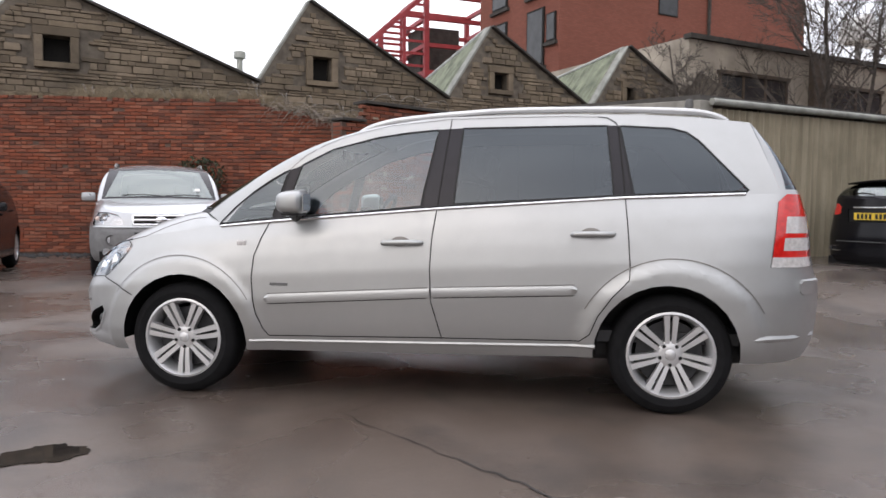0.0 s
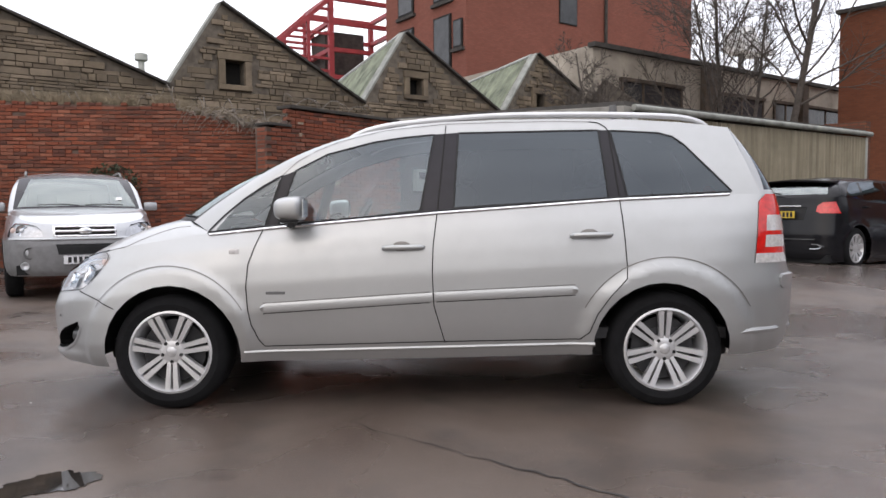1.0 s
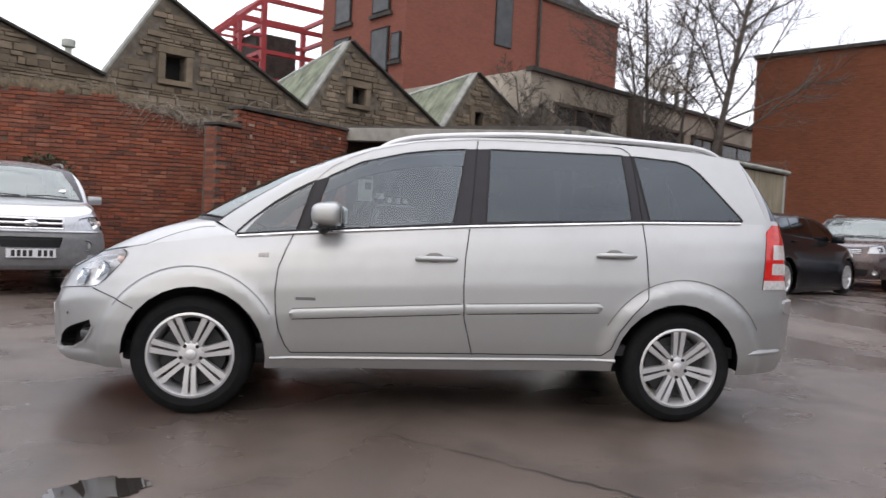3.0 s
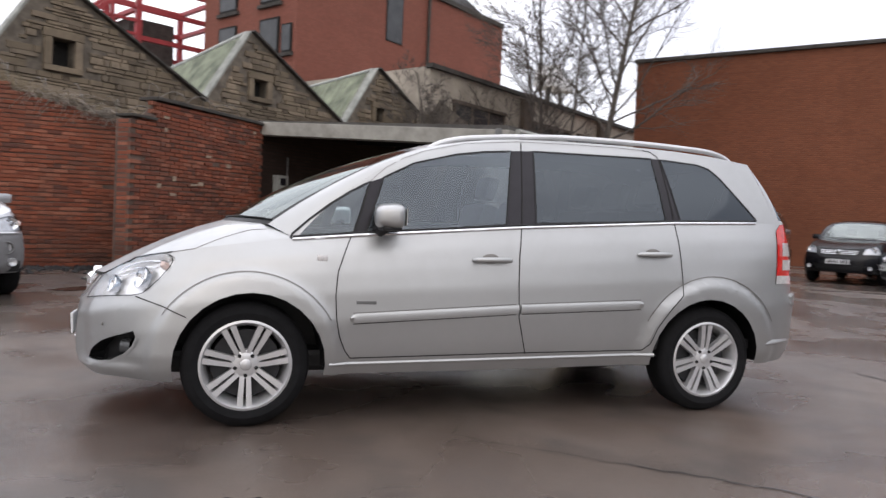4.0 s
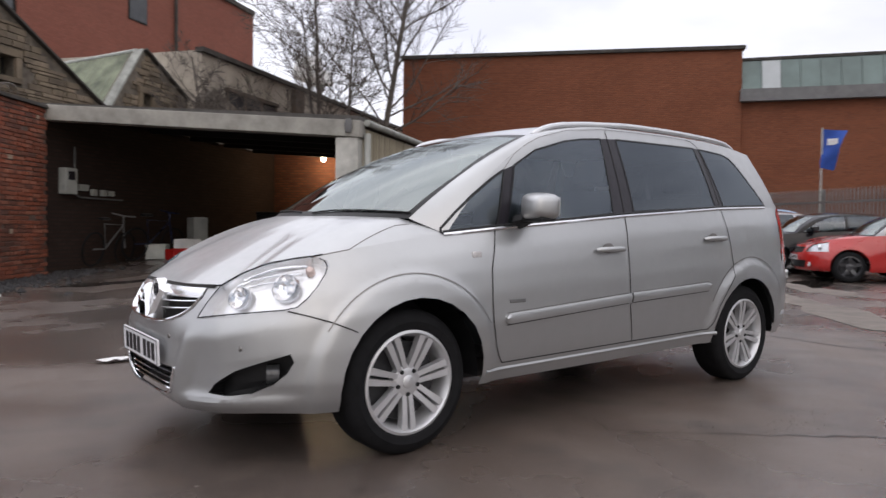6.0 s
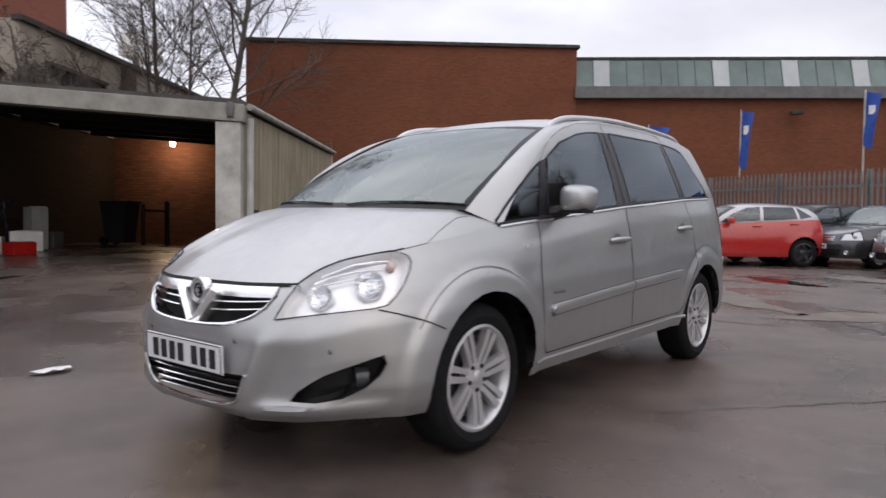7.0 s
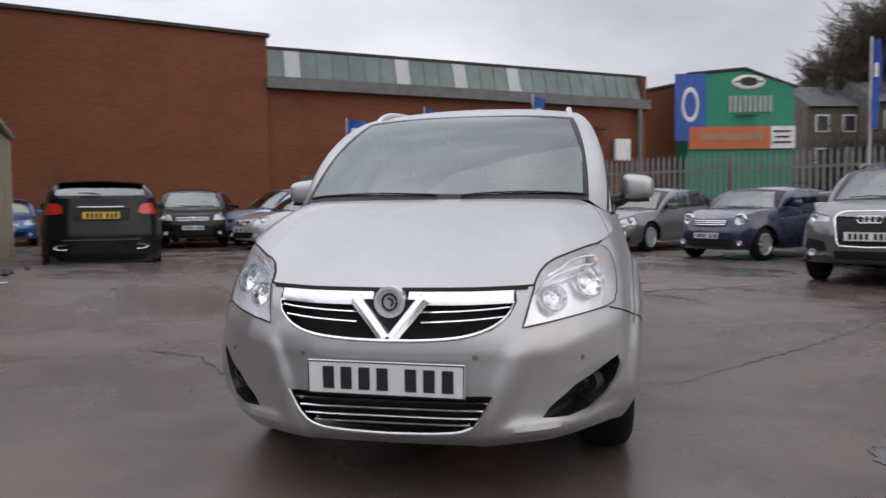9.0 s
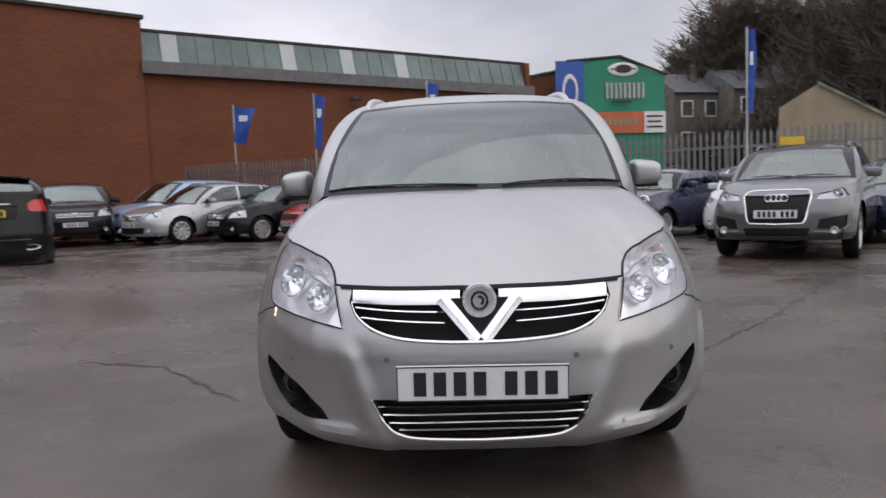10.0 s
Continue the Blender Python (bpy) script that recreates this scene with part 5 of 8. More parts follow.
def stone_gable(k):
    s, z, a, b = APEX[k]
    vz = 4.13
    g = thing("wall_gable", "soot-dark coursed sandstone gable of a saw-tooth shed", "wall", "saw-tooth gables", "structure", GABLE)
    x0, x1, zb, zt = WINS[k]
    def height(x):
        return poly1([(a, vz), (s, z), (b, vz)], x)
    bm = bmesh.new()
    for p, q in ((a, x0), (x1, b)):
        pts = [(p, 0)] + [(q, 0)] + [(q, height(q))] + ([(s, z)] if p < s < q else []) + [(p, height(p))]
        prism(bm, pts, 0.03, 0.5, None, "y")
    prism(bm, [(x0, 0), (x1, 0), (x1, zb), (x0, zb)], 0.03, 0.5, None, "y")
    mid = [(s, z)] if x0 < s < x1 else []
    prism(bm, [(x0, zt), (x1, zt), (x1, height(x1))] + mid + [(x0, height(x0))], 0.03, 0.5, None, "y")
    part("wall_core", bm, STONEBACK, g)
    rnd = random.Random(40 + k)
    lo = 2.3
    zz = lo
    items = []
    while zz < z:
        h = rnd.choice((0.07, 0.09, 0.11, 0.14, 0.17))
        x = a + rnd.uniform(0, 0.2)
        while x < b:
            l = rnd.choice((0.16, 0.24, 0.33, 0.45, 0.58))
            cx, cz = x + l / 2, zz + h / 2
            top = min(height(x), height(x + l))
            blocked = x + l > x0 - 0.2 and x < x1 + 0.2 and cz > zb - 0.2 and cz < zt + 0.22
            if zz + h < top + 0.02 and not blocked:
                me = brick_mesh(("s", round(h, 2), round(l, 2), rnd.randrange(3)), l - 0.015, h - 0.015, 0.08, STONES)
                items.append((me, Matrix.Translation((cx, rnd.uniform(-0.03, 0.02), cz)) @ Matrix.Rotation(rnd.uniform(-0.02, 0.02), 4, "Y")))
            x += l
        zz += h
    for side, xx in (("l", x0 - 0.09), ("r", x1 + 0.09)):
        part("window_jamb", boxed((xx, 0.0, (zb + zt) / 2), (0.17, 0.12, zt - zb), None, 0.01), STONES, g)
    part("window_lintel", boxed(((x0 + x1) / 2, 0.0, zt + 0.1), (x1 - x0 + 0.4, 0.13, 0.19), None, 0.012), STONES, g)
    part("window_ledge", boxed(((x0 + x1) / 2, -0.01, zb - 0.07), (x1 - x0 + 0.36, 0.14, 0.13), None, 0.012), STONES, g)
    part("window_void", boxed(((x0 + x1) / 2, 0.36, (zb + zt) / 2), (x1 - x0, 0.05, zt - zb)), VOID, g)
    lay(g, "stone", items, lambda p: p.z > 3.2, STONES_J, "")
    # verge: pale flashing on the steep side, dark coping on the long side
    for p, q, mat, nm, w in (((a, vz), (s, z), VERGE, "pale_flashing", 0.3), ((s, z), (b, vz), COPING, "verge_coping", 0.34)):
        d = math.dist(p, q)
        m = Matrix.Translation(((p[0] + q[0]) / 2, 0.2, (p[1] + q[1]) / 2 + 0.02)) @ Matrix.Rotation(-math.atan2(q[1] - p[1], q[0] - p[0]), 4, "Y")
        part(nm, boxed((0, 0, 0.02), (d + 0.04, 0.62 if w > 0.3 else 0.34, 0.06), m, 0.01), mat, g)
    # the roof behind
    r = thing("shed_roof", "mossy saw-tooth roof behind the stone gable", "roof", "saw-tooth roofs", "structure", GABLE)
    bm = bmesh.new()
    n = 70
    prev = None
    for i in range(n + 1):
        y = 0.45 + 15.0 * i / n
        o = 0.025 * (1 if i % 2 else -1)
        sk = 0.27 * (y - 0.4)
        cur = (bm.verts.new((a + o + sk, y, vz)), bm.verts.new((s + o + sk, y, z)))
        if prev:
            bm.faces.new((prev[0], cur[0], cur[1], prev[1]))
        prev = cur
    part("steep_slope", bm, MOSSROOF, r, "mossy corrugated sheet")
    bm = bmesh.new()
    prism(bm, [(s, z), (b, vz), (b, vz - 0.1), (s, z - 0.1)], 0.5, 15.4, None, "y")
    for v in bm.verts:
        v.co.x += 0.27 * (v.co.y - 0.4)
    part("long_slope", bm, SLATE, r, "grey slate")
    part("ridge_cap", tubed([(s, 0.3, z + 0.02), (s + 4.05, 15.4, z + 0.02)], 0.07, 8), PALEFLASH, r)


for k in range(4):
    stone_gable(k)

# ---- open shed ----
def open_shed():
    bl, br, far = Vector((-0.95, 11.25, 3.06)), Vector((2.98, 6.82, 2.70)), Vector((10.1, 12.5, 2.80))
    s = thing("open_shed", "open-fronted lean-to shed with a concrete beam and corrugated side wall", "shed", kind="structure")
    # front beam in the line of the two ends
    d = br - bl
    ang = math.degrees(math.atan2(d.y, d.x))
    pitch = math.atan2(d.z, math.hypot(d.x, d.y))
    m = Matrix.Translation((bl + br) / 2) @ Matrix.Rotation(radians(ang), 4, "Z") @ Matrix.Rotation(-pitch, 4, "Y")
    part("front_beam", boxed((0, 0.1, -0.135), (d.length + 0.1, 0.3, 0.27), m, 0.012), CONCRETE, s)
    z0 = ground_z(br.x, br.y) - 0.1
    m = Matrix.Translation((br.x, br.y, 0)) @ Matrix.Rotation(radians(ang), 4, "Z")
    part("corner_pillar", boxed((-0.2, 0.16, (z0 + 2.43) / 2), (0.38, 0.34, 2.43 - z0), m, 0.012), PILLARP, s, "white-painted concrete pillar")
    part("drain_pipe", tubed([tuple(m @ Vector((0.12, 0.12, z))) for z in (z0, 1.2, 2.5)], 0.055, 10), PALEFLASH, s, "pale plastic drainpipe", True)
    part("bracket", tubed([tuple(m @ Vector((-0.15, -0.07, z))) for z in (2.5, 2.62, 2.72)], [0.05, 0.07, 0.05], 10), GREYTRIM, s, "", True)
    # corrugated side
    e = far - br
    L = math.hypot(e.x, e.y)
    a2 = math.degrees(math.atan2(e.y, e.x))
    ms = Matrix.Translation((br.x, br.y, 0)) @ Matrix.Rotation(radians(a2), 4, "Z")
    bm = bmesh.new()
    n = 300
    prev = None
    for i in range(n + 1):
        x = 0.22 + (L - 0.22) * i / n
        o = 0.034 * math.cos(i * math.pi / 2.5)
        zt = lerp(2.60, 2.70, i / n)
        cur = (bm.verts.new((x, o, 0.0)), bm.verts.new((x, o, zt)))
        if prev:
            bm.faces.new((prev[0], cur[0], cur[1], prev[1]))
        prev = cur
    ob = part("side_sheeting", bm, SHEETING, s, "beige ribbed sheeting", True)
    ob.matrix_basis = ms
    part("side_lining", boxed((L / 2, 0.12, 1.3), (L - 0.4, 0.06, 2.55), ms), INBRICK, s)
    part("gutter", tubed([tuple(ms @ Vector((0.15, -0.09, 2.68))), tuple(ms @ Vector((L + 0.1, -0.09, 2.78)))], 0.055, 10), VERGE, s, "", True)
    part("end_post", boxed((L - 0.03, 0.0, 1.35), (0.09, 0.1, 2.7), ms), PALEFLASH, s)
    # roof
    back_l = bl + e
    bm = bmesh.new()
    lo = [bm.verts.new(p + Vector((0, 0, dz))) for p, dz in ((bl, -0.05), (br, 0.0), (far, 0.0), (back_l, -0.05))]
    hi = [bm.verts.new(v.co + Vector((0, 0, 0.08))) for v in lo]
    bm.faces.new(lo[::-1])
    bm.faces.new(hi)
    for i in range(4):
        bm.faces.new((lo[i], lo[(i + 1) % 4], hi[(i + 1) % 4], hi[i]))
    part("roof_deck", bm, FELT, s, "dark felted roof")
    for i in range(1, 6):
        t = i / 6
        p, q = bl.lerp(back_l, t), br.lerp(far, t)
        dd = q - p
        mj = Matrix.Translation((p + q) / 2 + Vector((0, 0, -0.10))) @ Matrix.Rotation(math.atan2(dd.y, dd.x), 4, "Z") @ Matrix.Rotation(-math.atan2(dd.z, math.hypot(dd.x, dd.y)), 4, "Y")
        part("roof_joist", boxed((0, 0, 0), (dd.length - 0.2, 0.1, 0.12), mj), VOID, s)
    # inner walls
    ml = Matrix.Translation((bl.x, bl.y, 0)) @ Matrix.Rotation(radians(a2), 4, "Z")
    ob = part("inner_wall", boxed((L / 2, 0.15, 1.5), (L + 0.2, 0.3, 3.1)), DARKBRICK, s, "blackish brick inner wall")
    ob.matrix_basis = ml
    bm_ = Matrix.Translation(((back_l + far) / 2).to_2d().to_3d()) @ Matrix.Rotation(radians(ang), 4, "Z")
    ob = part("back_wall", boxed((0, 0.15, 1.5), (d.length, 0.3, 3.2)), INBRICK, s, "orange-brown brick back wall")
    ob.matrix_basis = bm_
    return ml, ms, L


SHED_L, SHED_S, SHED_LEN = open_shed()

# the lamp under its roof
lampth = thing("bulkhead_lamp", "small lit bulkhead lamp under the shed roof", "lamp")
LP = Vector((6.85, 15.15, 2.88))
part("lamp_base", boxed(tuple(LP + Vector((0, 0, 0.09))), (0.14, 0.14, 0.05), None, 0.01), GREYTRIM, lampth)
m_em, nt_em, b_em = nodes_of("glowing_lamp_glass")
setp(b_em, Emission_Color=(1.0, 0.82, 0.55, 1), Emission_Strength=22.0)
bm = bmesh.new()
bmesh.ops.create_uvsphere(bm, u_segments=16, v_segments=10, radius=0.07)
bmesh.ops.translate(bm, vec=LP, verts=bm.verts)
part("lamp_glass", bm, m_em, lampth, "glowing warm lamp glass", True)
pl = new("lamp_light", bpy.data.lights.new("lamp_light", "POINT"))
pl.data.energy = 34
pl.data.color = (1.0, 0.72, 0.42)
pl.data.shadow_soft_size = 0.08
pl.location = LP + Vector((0, 0, -0.12))

# ---- big brick works ----
WORKS = yard(-55.5, 24.9, 12.77)
TALL = yard(-48.9, 24.9, 12.77)


def works():
    w = thing("brick_works", "tall plain brown-red brick works building with dark coping", "building", m=TALL)
    ob = part("tall_wall", boxed((-7.2, 4.0, 4.2), (14.4, 8.0, 8.6)), BIGBRICK, w)
    part("coping", boxed((-7.2, 0.1, 8.56), (14.6, 0.5, 0.14)), COPING, w)
    part("coping", boxed((-14.3, 4.2, 8.56), (0.5, 7.7, 0.14)), COPING, w)
    lo = thing("rooflight_hall", "long low brick hall with a sloping band of green-grey roof glazing", "building", m=WORKS)
    part("hall_wall", boxed((10.2, 5.2, 3.2), (20.4, 10.0, 6.6)), BIGBRICK, lo)
    part("eaves_board", boxed((10.2, 0.03, 6.58), (20.5, 0.4, 0.5)), GREYTRIM, lo)
    # glazing: separate panes leaning back
    m = Matrix.Translation((0, 0.12, 6.5)) @ Matrix.Rotation(radians(-18), 4, "X")
    n = 30
    rnd = random.Random(5)
    for i in range(n):
        x0 = 0.05 + 22.3 * i / n
        if x0 > 19.8:
            break
        pale = i in (1, 8, 12, 16)
        part("glazing_pane", boxed((x0 + 0.36, 0.0, 0.86), (0.72, 0.03, 1.68), m), PALEGLASS if pale else GREENGLASS, lo)
        part("glazing_bar", boxed((x0, -0.03, 0.86), (0.03, 0.04, 1.72), m), GREENGLASS, lo)
    part("ridge_board", boxed((10.2, 0.75, 8.2), (20.5, 0.3, 0.12)), COPING, lo)
    part("roof_back", boxed((10.2, 5.8, 8.1), (20.4, 10.0, 0.1)), FELT, lo)
    part("end_wall", boxed((20.3, 1.0, 7.2), (0.25, 1.6, 1.9)), BIGBRICK, lo)
    part("pale_vent_box", boxed((18.6, -0.1, 4.1), (0.95, 0.2, 1.15), None, 0.02), WHITEP, lo, "pale vent box high on the wall")
    part("downpipe", tubed([(19.75, -0.12, 0.0), (19.75, -0.12, 6.3)], 0.13, 10), GREYTRIM, lo, "", True)
    part("wall_lamp", boxed((9.4, -0.2, 5.7), (0.5, 0.3, 0.16), None, 0.03), COPING, lo)
    part("wall_lamp", boxed((17.2, -0.2, 5.2), (0.6, 0.3, 0.16), None, 0.03), COPING, lo)


works()

# ---- mill, stair frame and concrete block behind the sheds ----
DARKPANE = simple("dark_window_pane", (0.045, 0.047, 0.05), 0.2, 0.0, 0.3, 2.0)


def mill():
    A = Vector((math.cos(radians(36)), math.sin(radians(36)), 0))
    R = Vector((14.9, 39.1, 0))
    m = yard(36, R.x, R.y)
    w = thing("red_brick_mill", "tall red brick mill with dark tall windows", "building", m=m)
    part("mill_wall", boxed((-8.5, 3.5, 6.9), (17.0, 7.0, 13.8)), MILLBRICK, w)
    part("mill_tower", boxed((-12.6, 3.5, 9.0), (8.84, 7.05, 18.5)), MILLBRICK, w)
    part("parapet", boxed((-4.1, 0.1, 13.85), (8.1, 0.5, 0.25)), COPING, w)
    bm = bmesh.new()
    prism(bm, [(0.2, 13.9), (-4.8, 15.2), (-9.0, 13.9)], 0.6, 7.0, None, "y")
    part("mill_roof", bm, SLATE, w)
    part("downpipe", tubed([(-7.6, -0.1, 0), (-7.6, -0.1, 13.8)], 0.09, 8), COPING, w)
    for x, z, ww, h in ((-10.4, 12.0, 1.3, 3.0),):
        wn_ = part("window", boxed((x, -0.0, z), (ww, 0.12, h)), VOID, w)
        part("window_head", boxed((x, -0.03, z + h / 2 + 0.12), (ww + 0.3, 0.14, 0.22)), COPING, wn_)
        part("pane", boxed((x, -0.07, z), (ww - 0.12, 0.02, h - 0.12)), DARKPANE, wn_)
    for z in (9.3, 12.6):
        wn_ = part("window", boxed((-17.04, 0.55, z), (0.12, 0.7, 1.3)), VOID, w)
        part("pane", boxed((-17.11, 0.55, z), (0.02, 0.55, 1.15)), DARKPANE, wn_)
        part("window_ledge", boxed((-17.07, 0.55, z - 0.75), (0.2, 0.9, 0.16)), COPING, wn_)
    # the face that turns towards the stair frame
    for i in range(2):
        for j, z in enumerate((9.0, 12.4)):
            y = 1.8 + 3.2 * i
            wn_ = part("window", boxed((-17.04, y, z), (0.12, 1.4, 2.7)), VOID, w)
            part("pane", boxed((-17.11, y, z), (0.02, 1.2, 2.5)), DARKPANE, wn_)
            part("window_ledge", boxed((-17.07, y, z - 1.45), (0.2, 1.7, 0.16)), COPING, wn_)


mill()


def stair_frame():
    f = thing("steel_stair_frame", "red-painted open steel frame beside the mill", "frame", m=yard(30, -6.6, 38.6))
    def bar(a, b, r=0.16):
        p, q = Vector(a), Vector(b)
        d = q - p
        m = Matrix.Translation((p + q) / 2) @ d.to_track_quat("X", "Z").to_matrix().to_4x4()
        part("beam", boxed((0, 0, 0), (d.length, r, r), m), REDSTEEL, f)
    xs, yss = (0.0, 4.6), (0.0, 4.5)
    for x in xs:
        for y in yss:
            bar((x, y, 5), (x, y, 13.6), 0.3)
    for z in (9.0, 10.6, 12.2, 13.6):
        for y in yss:
            bar((0, y, z), (4.6, y, z), 0.24)
        for x in xs:
            bar((x, 0, z), (x, 4.5, z), 0.24)
    for y in yss:
        bar((-4.4, y, 9.6), (0, y, 13.6), 0.24)
        bar((-4.4, y, 8.0), (0, y, 8.0), 0.2)
        for i in range(7):
            z = 8.6 + 0.72 * i
            bar((-4.4 + max(0, (z - 9.6)) * 1.1, y, z), (0, y, z), 0.14)
        for x in (-2.9, -1.4):
            bar((x, y, 7.5), (x, y, 9.6 + (x + 4.4) * 0.9), 0.2)
    part("stair_shaft", boxed((1.6, 3.0, 9.5), (2.6, 2.4, 5.2)), COPING, f, "dark enclosed shaft")


stair_frame()


WOODTRIM = simple("weathered_brown_timber", (0.085, 0.062, 0.045), 0.9, 0.0, 0.35, 3.0, 0.3)


def concrete_block():
    w = thing("grey_rendered_block", "low grey rendered block with dark window bays", "building", m=yard(36, 5.4, 21.1))
    part("block_wall", boxed((11.0, 4.0, 3.4), (22.0, 8.0, 6.9)), RENDER_, w)
    part("parapet", boxed((11.0, 0.0, 6.85), (22.2, 0.35, 0.16)), COPING, w)
    for x, ww in ((3.2, 3.5), (9.1, 3.3), (12.6, 1.8), (16.2, 3.3), (20.0, 2.4)):
        wd = part("window", boxed((x, -0.02, 4.75), (ww, 0.1, 2.0)), VOID, w)
        n = max(2, int(ww / 1.1))
        for k in range(n):
            part("pane", boxed((x - ww / 2 + ww * (k + 0.5) / n, -0.08, 4.75), (ww / n - 0.14, 0.02, 1.8)), DARKPANE, wd)
        for k in range(n + 1):
            part("mullion", boxed((x - ww / 2 + ww * k / n, -0.09, 4.75), (0.09, 0.05, 2.0)), WOODTRIM, wd)
        part("window_head", boxed((x, -0.09, 5.78), (ww + 0.2, 0.16, 0.12)), WOODTRIM, wd)
    for x, ww in ((6.7, 0.8), (14.1, 0.5)):
        part("pier", boxed((x, -0.12, 4.6), (ww, 0.24, 4.2)), WOODTRIM, w)
    v = thing("roof_vent", "pale cylindrical flue with a cap", "flue")
    part("flue", tubed([(-9.6, 18.7, 3.6), (-9.6, 18.7, 5.9)], 0.10, 12), PALEFLASH, v, "", True)
    part("flue_cap", tubed([(-9.6, 18.7, 5.88), (-9.6, 18.7, 5.92), (-9.6, 18.7, 6.12), (-9.6, 18.7, 6.15)], [0.10, 0.2, 0.2, 0.15], 12), PALEFLASH, v, "", True)
    sh = thing("small_gable", "small stone gable end beside the rendered block", "wall", kind="structure", m=yard(36, 4.9, 20.2))
    bm = bmesh.new()
    prism(bm, [(0.5, 0), (4.4, 0), (4.4, 4.4), (1.0, 5.6), (0.5, 5.0)], 0.0, 0.4, None, "y")
    part("gable_core", bm, STONEBACK, sh)


concrete_block()

# ---- added plain grey fronts, unseen behind the camera, closing the yard for reflections ----
for nm_, m_, L_, h_ in (("wall_south", yard(8, -18, -48.0), 56.0, 4.5), ("wall_far_west", yard(100, -52.0, -8), 60.0, 4.5)):
    w_ = thing(nm_, "plain grey stand-in front, out of view, closing the yard", "wall", kind="structure", m=m_)
    part("rendered_front", boxed((0, 0, h_ / 2), (L_, 0.4, h_)), RENDER_, w_)
    part("coping", boxed((0, 0, h_ + 0.08), (L_ + 0.2, 0.6, 0.16)), COPING, w_)

# ---- palisade fence, signs, hill ----
def fence():
    a, b = Vector((23.0, 10.5, 0)), Vector((11.0, -15.3, 0))
    d = b - a
    L = d.length
    f = thing("palisade_fence", "grey galvanised palisade security fence with pointed pales", "fence", m=yard(math.degrees(math.atan2(d.y, d.x)), a.x, a.y))
    H = 2.45
    bm = bmesh.new()
    w = 0.065
    prism(bm, [(-w / 2, 0.1), (w / 2, 0.1), (w / 2, H - 0.12), (0, H), (-w / 2, H - 0.12)], -0.012, 0.012, None, "y")
    pale = mesh_of(bm, GALV, name="pale")
    n = int(L / 0.155)
    items = [(pale, Matrix.Translation((0.155 * i, -0.05, 0))) for i in range(n)]
    lay(f, "pale", items, lambda p: True, GALV, "")
    for z in (0.5, 2.0):
        part("rail", boxed((L / 2, 0.0, z), (L, 0.05, 0.07)), GALV, f)
    for i in range(int(L / 2.75) + 1):
        part("post", boxed((2.75 * i, 0.06, 1.22), (0.1, 0.06, 2.44)), GALV, f)


fence()


def flag(x, y, top, w, h, label, swing):
    g = thing("feather_flag", label, "flag", "blue flags")
    part("pole", tubed([(x, y, 0), (x, y, top + 0.05)], 0.03, 8), PALEFLASH, g, "", True)
    bm = bmesh.new()
    rows = 10
    prev = None
    for i in range(rows + 1):
        t = i / rows
        z = top - h * t
        ww = w * (1 - 0.55 * t) if swing else w
        cur = []
        for k in range(5):
            q = k / 4
            cur.append(bm.verts.new((x + 0.1 * math.sin(3 * q + 5 * t), y - ww * q, z - (0.12 * q if swing else 0))))
        if prev:
            for k in range(4):
                bm.faces.new((prev[k], cur[k], cur[k + 1], prev[k + 1]))
        prev = cur
    cloth = part("cloth", bm, BLUEFLAG, g, "", True)
    part("oval_mark", boxed((x - 0.06, y - w * 0.45, top - h * 0.35), (0.02, w * 0.4, h * 0.16), None, 0.004), WHITEP, cloth)


flag(23.0, 8.6, 4.62, 0.85, 1.35, "blue triangular flag on a white pole among the parked cars", True)
flag(26.9, 6.3, 5.5, 0.5, 2.3, "blue feather flag on a pole beyond the fence", True)
flag(22.1, 1.2, 5.1, 0.45, 1.7, "narrow blue flag on a pole among the parked cars", True)
flag(14.3, -7.25, 4.9, 0.2, 2.1, "tall blue feather flag on a pole by the fence", False)


